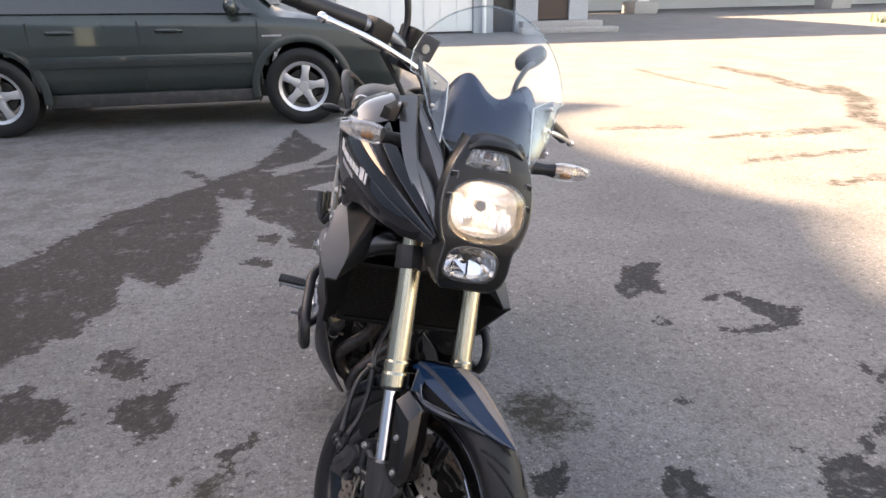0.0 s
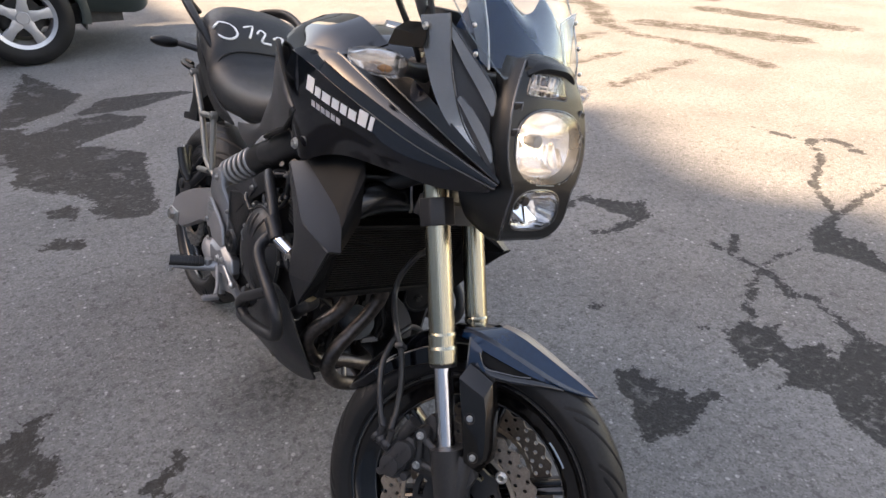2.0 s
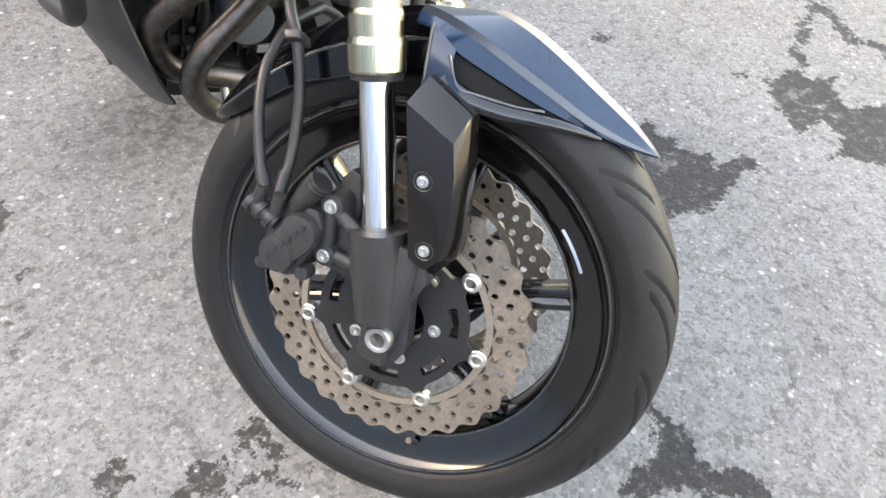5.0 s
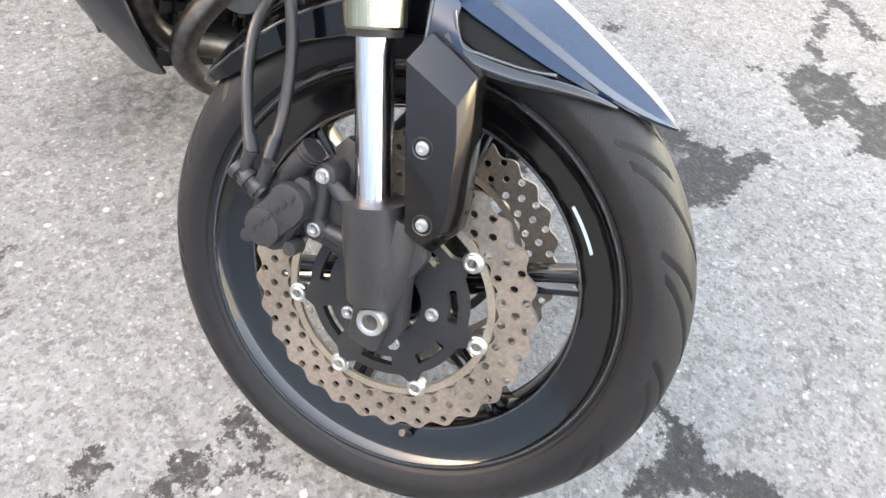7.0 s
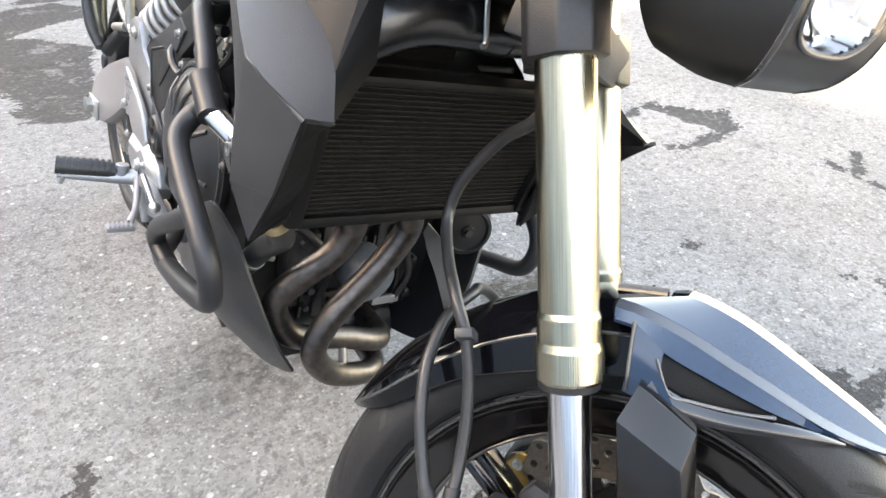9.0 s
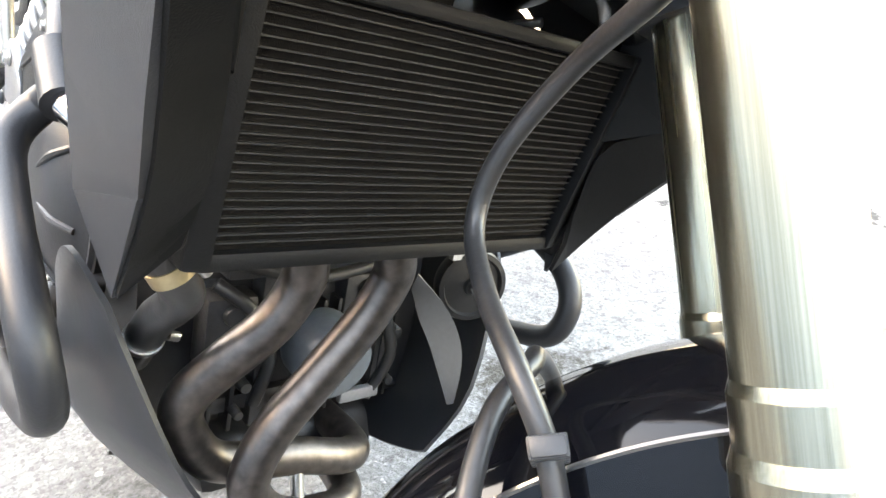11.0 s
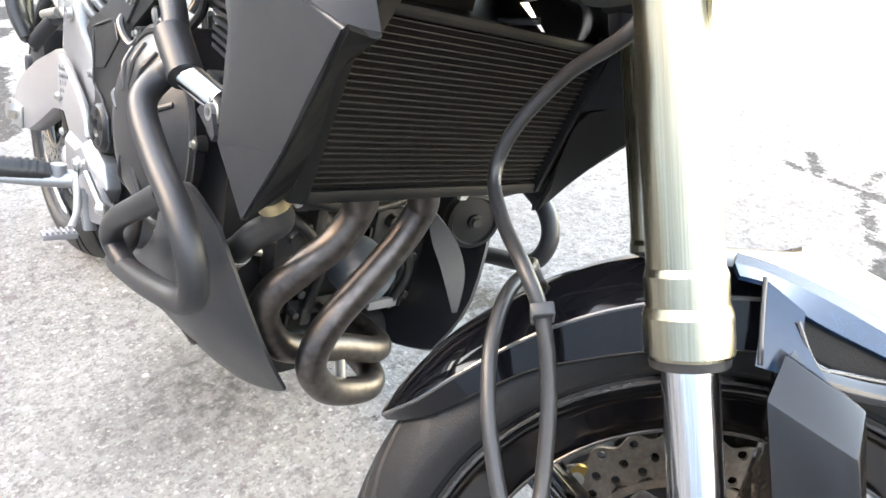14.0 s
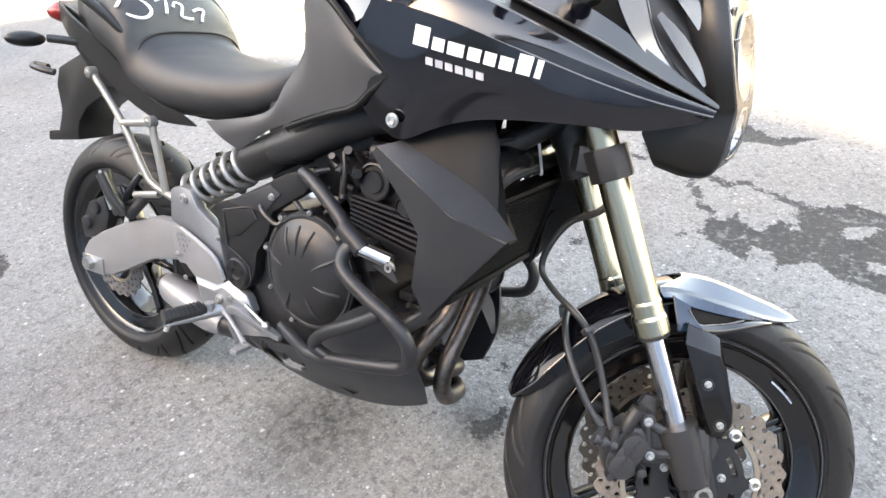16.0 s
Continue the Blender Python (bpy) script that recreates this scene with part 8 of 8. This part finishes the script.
part("clamp_screw", rod(BM(), (-0.142, 0.480, 0.440), (-0.134, 0.481, 0.437), 0.004), STEEL, hz)
# horn
bm = ring_lathe(BM(), [(0.012, 0.0), (0.012, 0.036), (0.0, 0.039), (-0.006, 0.037), (-0.007, 0.032), (-0.003, 0.030), (-0.005, 0.010), (-0.009, 0.009), (-0.010, 0.0)], 0, 0, 36)
horn = part("horn", bm, MATTE, moto, "round black horn")
horn.matrix_basis = Matrix.Translation((0.150, 0.462, 0.462)) @ Matrix.Rotation(radians(72), 4, 'Z')
part("horn_nut", ring_lathe(BM(), [(-0.009, 0.0065), (-0.014, 0.006), (-0.014, 0)], 0, 0, 6), CASTGREY, horn)
part("horn_bracket", box(BM(), 0.118, 0.138, 0.462, 0.468, 0.49, 0.54), STEEL, moto)

def prism_tri(pts, thick):
    """A three-cornered plate of that thickness."""
    a, b, c = (Vector(p) for p in pts)
    n = (b - a).cross(c - a).normalized() * thick / 2
    return loft(BM(), [[a - n, b - n, c - n], [a + n, b + n, c + n]])


# radiator shrouds: bright upper facet, side face, front face and the panel that closes them to the fairing
for s in (1, -1):
    C_E = [(-0.209, 0.503, 0.776), (-0.228, 0.422, 0.743), (-0.245, 0.343, 0.708), (-0.233, 0.257, 0.686)]
    I_E = [(-0.190, 0.470, 0.788), (-0.188, 0.400, 0.761), (-0.186, 0.318, 0.726), (-0.212, 0.252, 0.686)]
    R_E = [(-0.209, 0.503, 0.776), (-0.222, 0.448, 0.754), (-0.233, 0.398, 0.733), (-0.245, 0.343, 0.708), (-0.233, 0.257, 0.686)]
    B_E = [(-0.205, 0.514, 0.764), (-0.217, 0.448, 0.708), (-0.226, 0.404, 0.660), (-0.220, 0.415, 0.571), (-0.210, 0.340, 0.587)]
    T_E = [(-0.220, 0.415, 0.571), (-0.204, 0.394, 0.514), (-0.210, 0.340, 0.587)]
    M_E = [tuple((np.array(a) * 0.5 + np.array(b) * 0.5) + np.array((-0.0006, 0, 0))) for a, b in zip(R_E, B_E)]
    F_E = [(-0.234, 0.252, 0.688), (-0.221, 0.295, 0.642), (-0.209, 0.340, 0.587), (-0.205, 0.390, 0.516)]
    G_E = [(-0.211, 0.256, 0.685), (-0.176, 0.340, 0.650), (-0.172, 0.358, 0.600), (-0.180, 0.366, 0.552)]
    near = lambda pts: flip(pts, 1) if s > 0 else [(-0.86 * x, y, z - 0.013) for x, y, z in pts]
    sh = part("radiator_shroud", sheet(BM(), [near(C_E), near(I_E)], 0.005, (3, 1)), GREY, moto, "satin charcoal radiator shroud", sharp=50)
    part("shroud_face", sheet(BM(), [near(R_E), near(M_E), near(B_E)], 0.005), GREY, sh, "", sharp=40)
    part("shroud_face", prism_tri(near(T_E), 0.005), GREY, sh)
    # paler strips put the crease highlights into the colour
    part("shroud_edge", sweep(BM(), near(C_E), 0.0012, 8, 1), COVERGREY, sh)
    part("shroud_edge", sweep(BM(), near(I_E), 0.0012, 8, 1), COVERGREY, sh)
    part("shroud_front", sheet(BM(), [near(F_E), near(G_E)], 0.004, (3, 1)), INNER, sh)
    part("shroud_inner", sheet(BM(), [near(I_E), near([(-0.170, 0.462, 0.822), (-0.158, 0.395, 0.838), (-0.140, 0.345, 0.838), (-0.150, 0.310, 0.72)])], 0.004, (3, 1)), INNER, sh)
    part("shroud_inner", sheet(BM(), [near([(-0.211, 0.256, 0.685), (-0.172, 0.345, 0.650)]), near([(-0.160, 0.345, 0.740), (-0.166, 0.362, 0.640)])], 0.004), INNER, sh)
    part("shroud_tongue", sheet(BM(), [near([(-0.196, 0.512, 0.572), (-0.200, 0.482, 0.594)]), near([(-0.206, 0.455, 0.560), (-0.206, 0.452, 0.566)])], 0.004), GREY, sh)
    bolt(sh, -0.222 * s, 0.468, 0.823, BIGBOLT, s)
part("shroud_closer", sheet(BM(), [[(0.165, 0.415, 0.524), (0.165, 0.390, 0.60)], [(0.179, 0.389, 0.517), (0.172, 0.341, 0.584)]], 0.003, (2, 1)), INNER, moto, "black panel beside the radiator")
# glossy air ducts over the radiator, a light-blocking sheet behind, a bright rod below
for s in (1, -1):
    part("air_duct", sweep(BM(), flip([(0.0, 0.335, 0.762), (-0.05, 0.335, 0.765), (-0.10, 0.340, 0.762), (-0.145, 0.350, 0.740), (-0.178, 0.375, 0.700), (-0.188, 0.41, 0.66)], s), [0.030, 0.031, 0.032, 0.031, 0.026, 0.020], 20, 6, 0.9), DUCT, moto, "satin black air duct")
    part("duct_seam", sweep(BM(), flip([(-0.015, 0.322, 0.797), (-0.07, 0.325, 0.803), (-0.12, 0.345, 0.800), (-0.165, 0.385, 0.785)], s), 0.004, 8, 5), HOSE, moto)
# added sheet that keeps this space dark
part("light_block_sheet", sheet(BM(), [[(-0.185, 0.46, 0.70), (-0.08, 0.42, 0.70), (0.02, 0.42, 0.70)], [(-0.165, 0.45, 0.90), (-0.08, 0.40, 0.90), (0.02, 0.40, 0.90)]], 0.004, (3, 2)), INNER, moto, "added black sheet blocking light behind the air ducts")
# bright rod set where light shows through the gap
part("gap_strip", rod(BM(), (0.040, 0.450, 0.694), (0.073, 0.376, 0.713), 0.0035), STEEL, moto, "thin bright strip in the gap below the ducts")
part("bent_wire", sweep(BM(), [(-0.060, 0.318, 0.850), (-0.057, 0.312, 0.828), (-0.052, 0.306, 0.802), (-0.050, 0.300, 0.775), (-0.047, 0.296, 0.752), (-0.052, 0.294, 0.748)], 0.0026, 8, 6), STEEL, moto, "bent bright wire")
part("head_tube", rod(BM(), (0, 0.262, 0.80), (0, 0.345, 0.975), 0.04), BLACKMETAL, moto)
part("left_tank", box(BM(), 0.05, 0.13, 0.42, 0.46, 0.82, 0.86), MATTE, moto, "", 0.01)
# small fittings between frame and cylinders
random.seed(9)
for k in range(16):
    p = Vector((-0.14 + random.uniform(-0.012, 0.012), random.uniform(0.58, 0.68), random.uniform(0.66, 0.76)))
    bm = rod(BM(), p, p + Vector((random.uniform(-0.02, 0.0), random.uniform(-0.02, 0.02), random.uniform(-0.03, 0.03))), random.uniform(0.004, 0.009), seg=10)
    part("throttle_linkage", bm, CASTING, moto, "dark throttle linkage")
for pts in ([(-0.150, 0.62, 0.74), (-0.158, 0.61, 0.70), (-0.150, 0.625, 0.65), (-0.15, 0.66, 0.62)], [(-0.14, 0.83, 0.62), (-0.172, 0.80, 0.60), (-0.172, 0.76, 0.58), (-0.165, 0.74, 0.60)], [(-0.15, 0.74, 0.63), (-0.165, 0.71, 0.625), (-0.165, 0.69, 0.605)]):
    part("engine_cable", sweep(BM(), pts, 0.005, 8, 5), HOSE, moto, "black cable")
part("airbox", box(BM(), -0.12, 0.12, 0.58, 0.84, 0.64, 0.80), MATTE, moto, "black airbox", 0.02)
# side stand
ss = part("side_stand", sweep(BM(), [(0.12, 0.80, 0.31), (0.17, 0.82, 0.20), (0.225, 0.84, 0.075)], [0.012, 0.010, 0.009], 12, 3), BLACKMETAL, moto, "black side stand resting on the asphalt")
part("stand_foot", box(BM(), 0.20, 0.265, 0.81, 0.87, 0.062, 0.072), BLACKMETAL, ss, "", 0.002).matrix_basis = Matrix.Translation((0.232, 0.84, 0.067)) @ Matrix.Rotation(radians(-15), 4, 'Y') @ Matrix.Translation((-0.232, -0.84, -0.067))
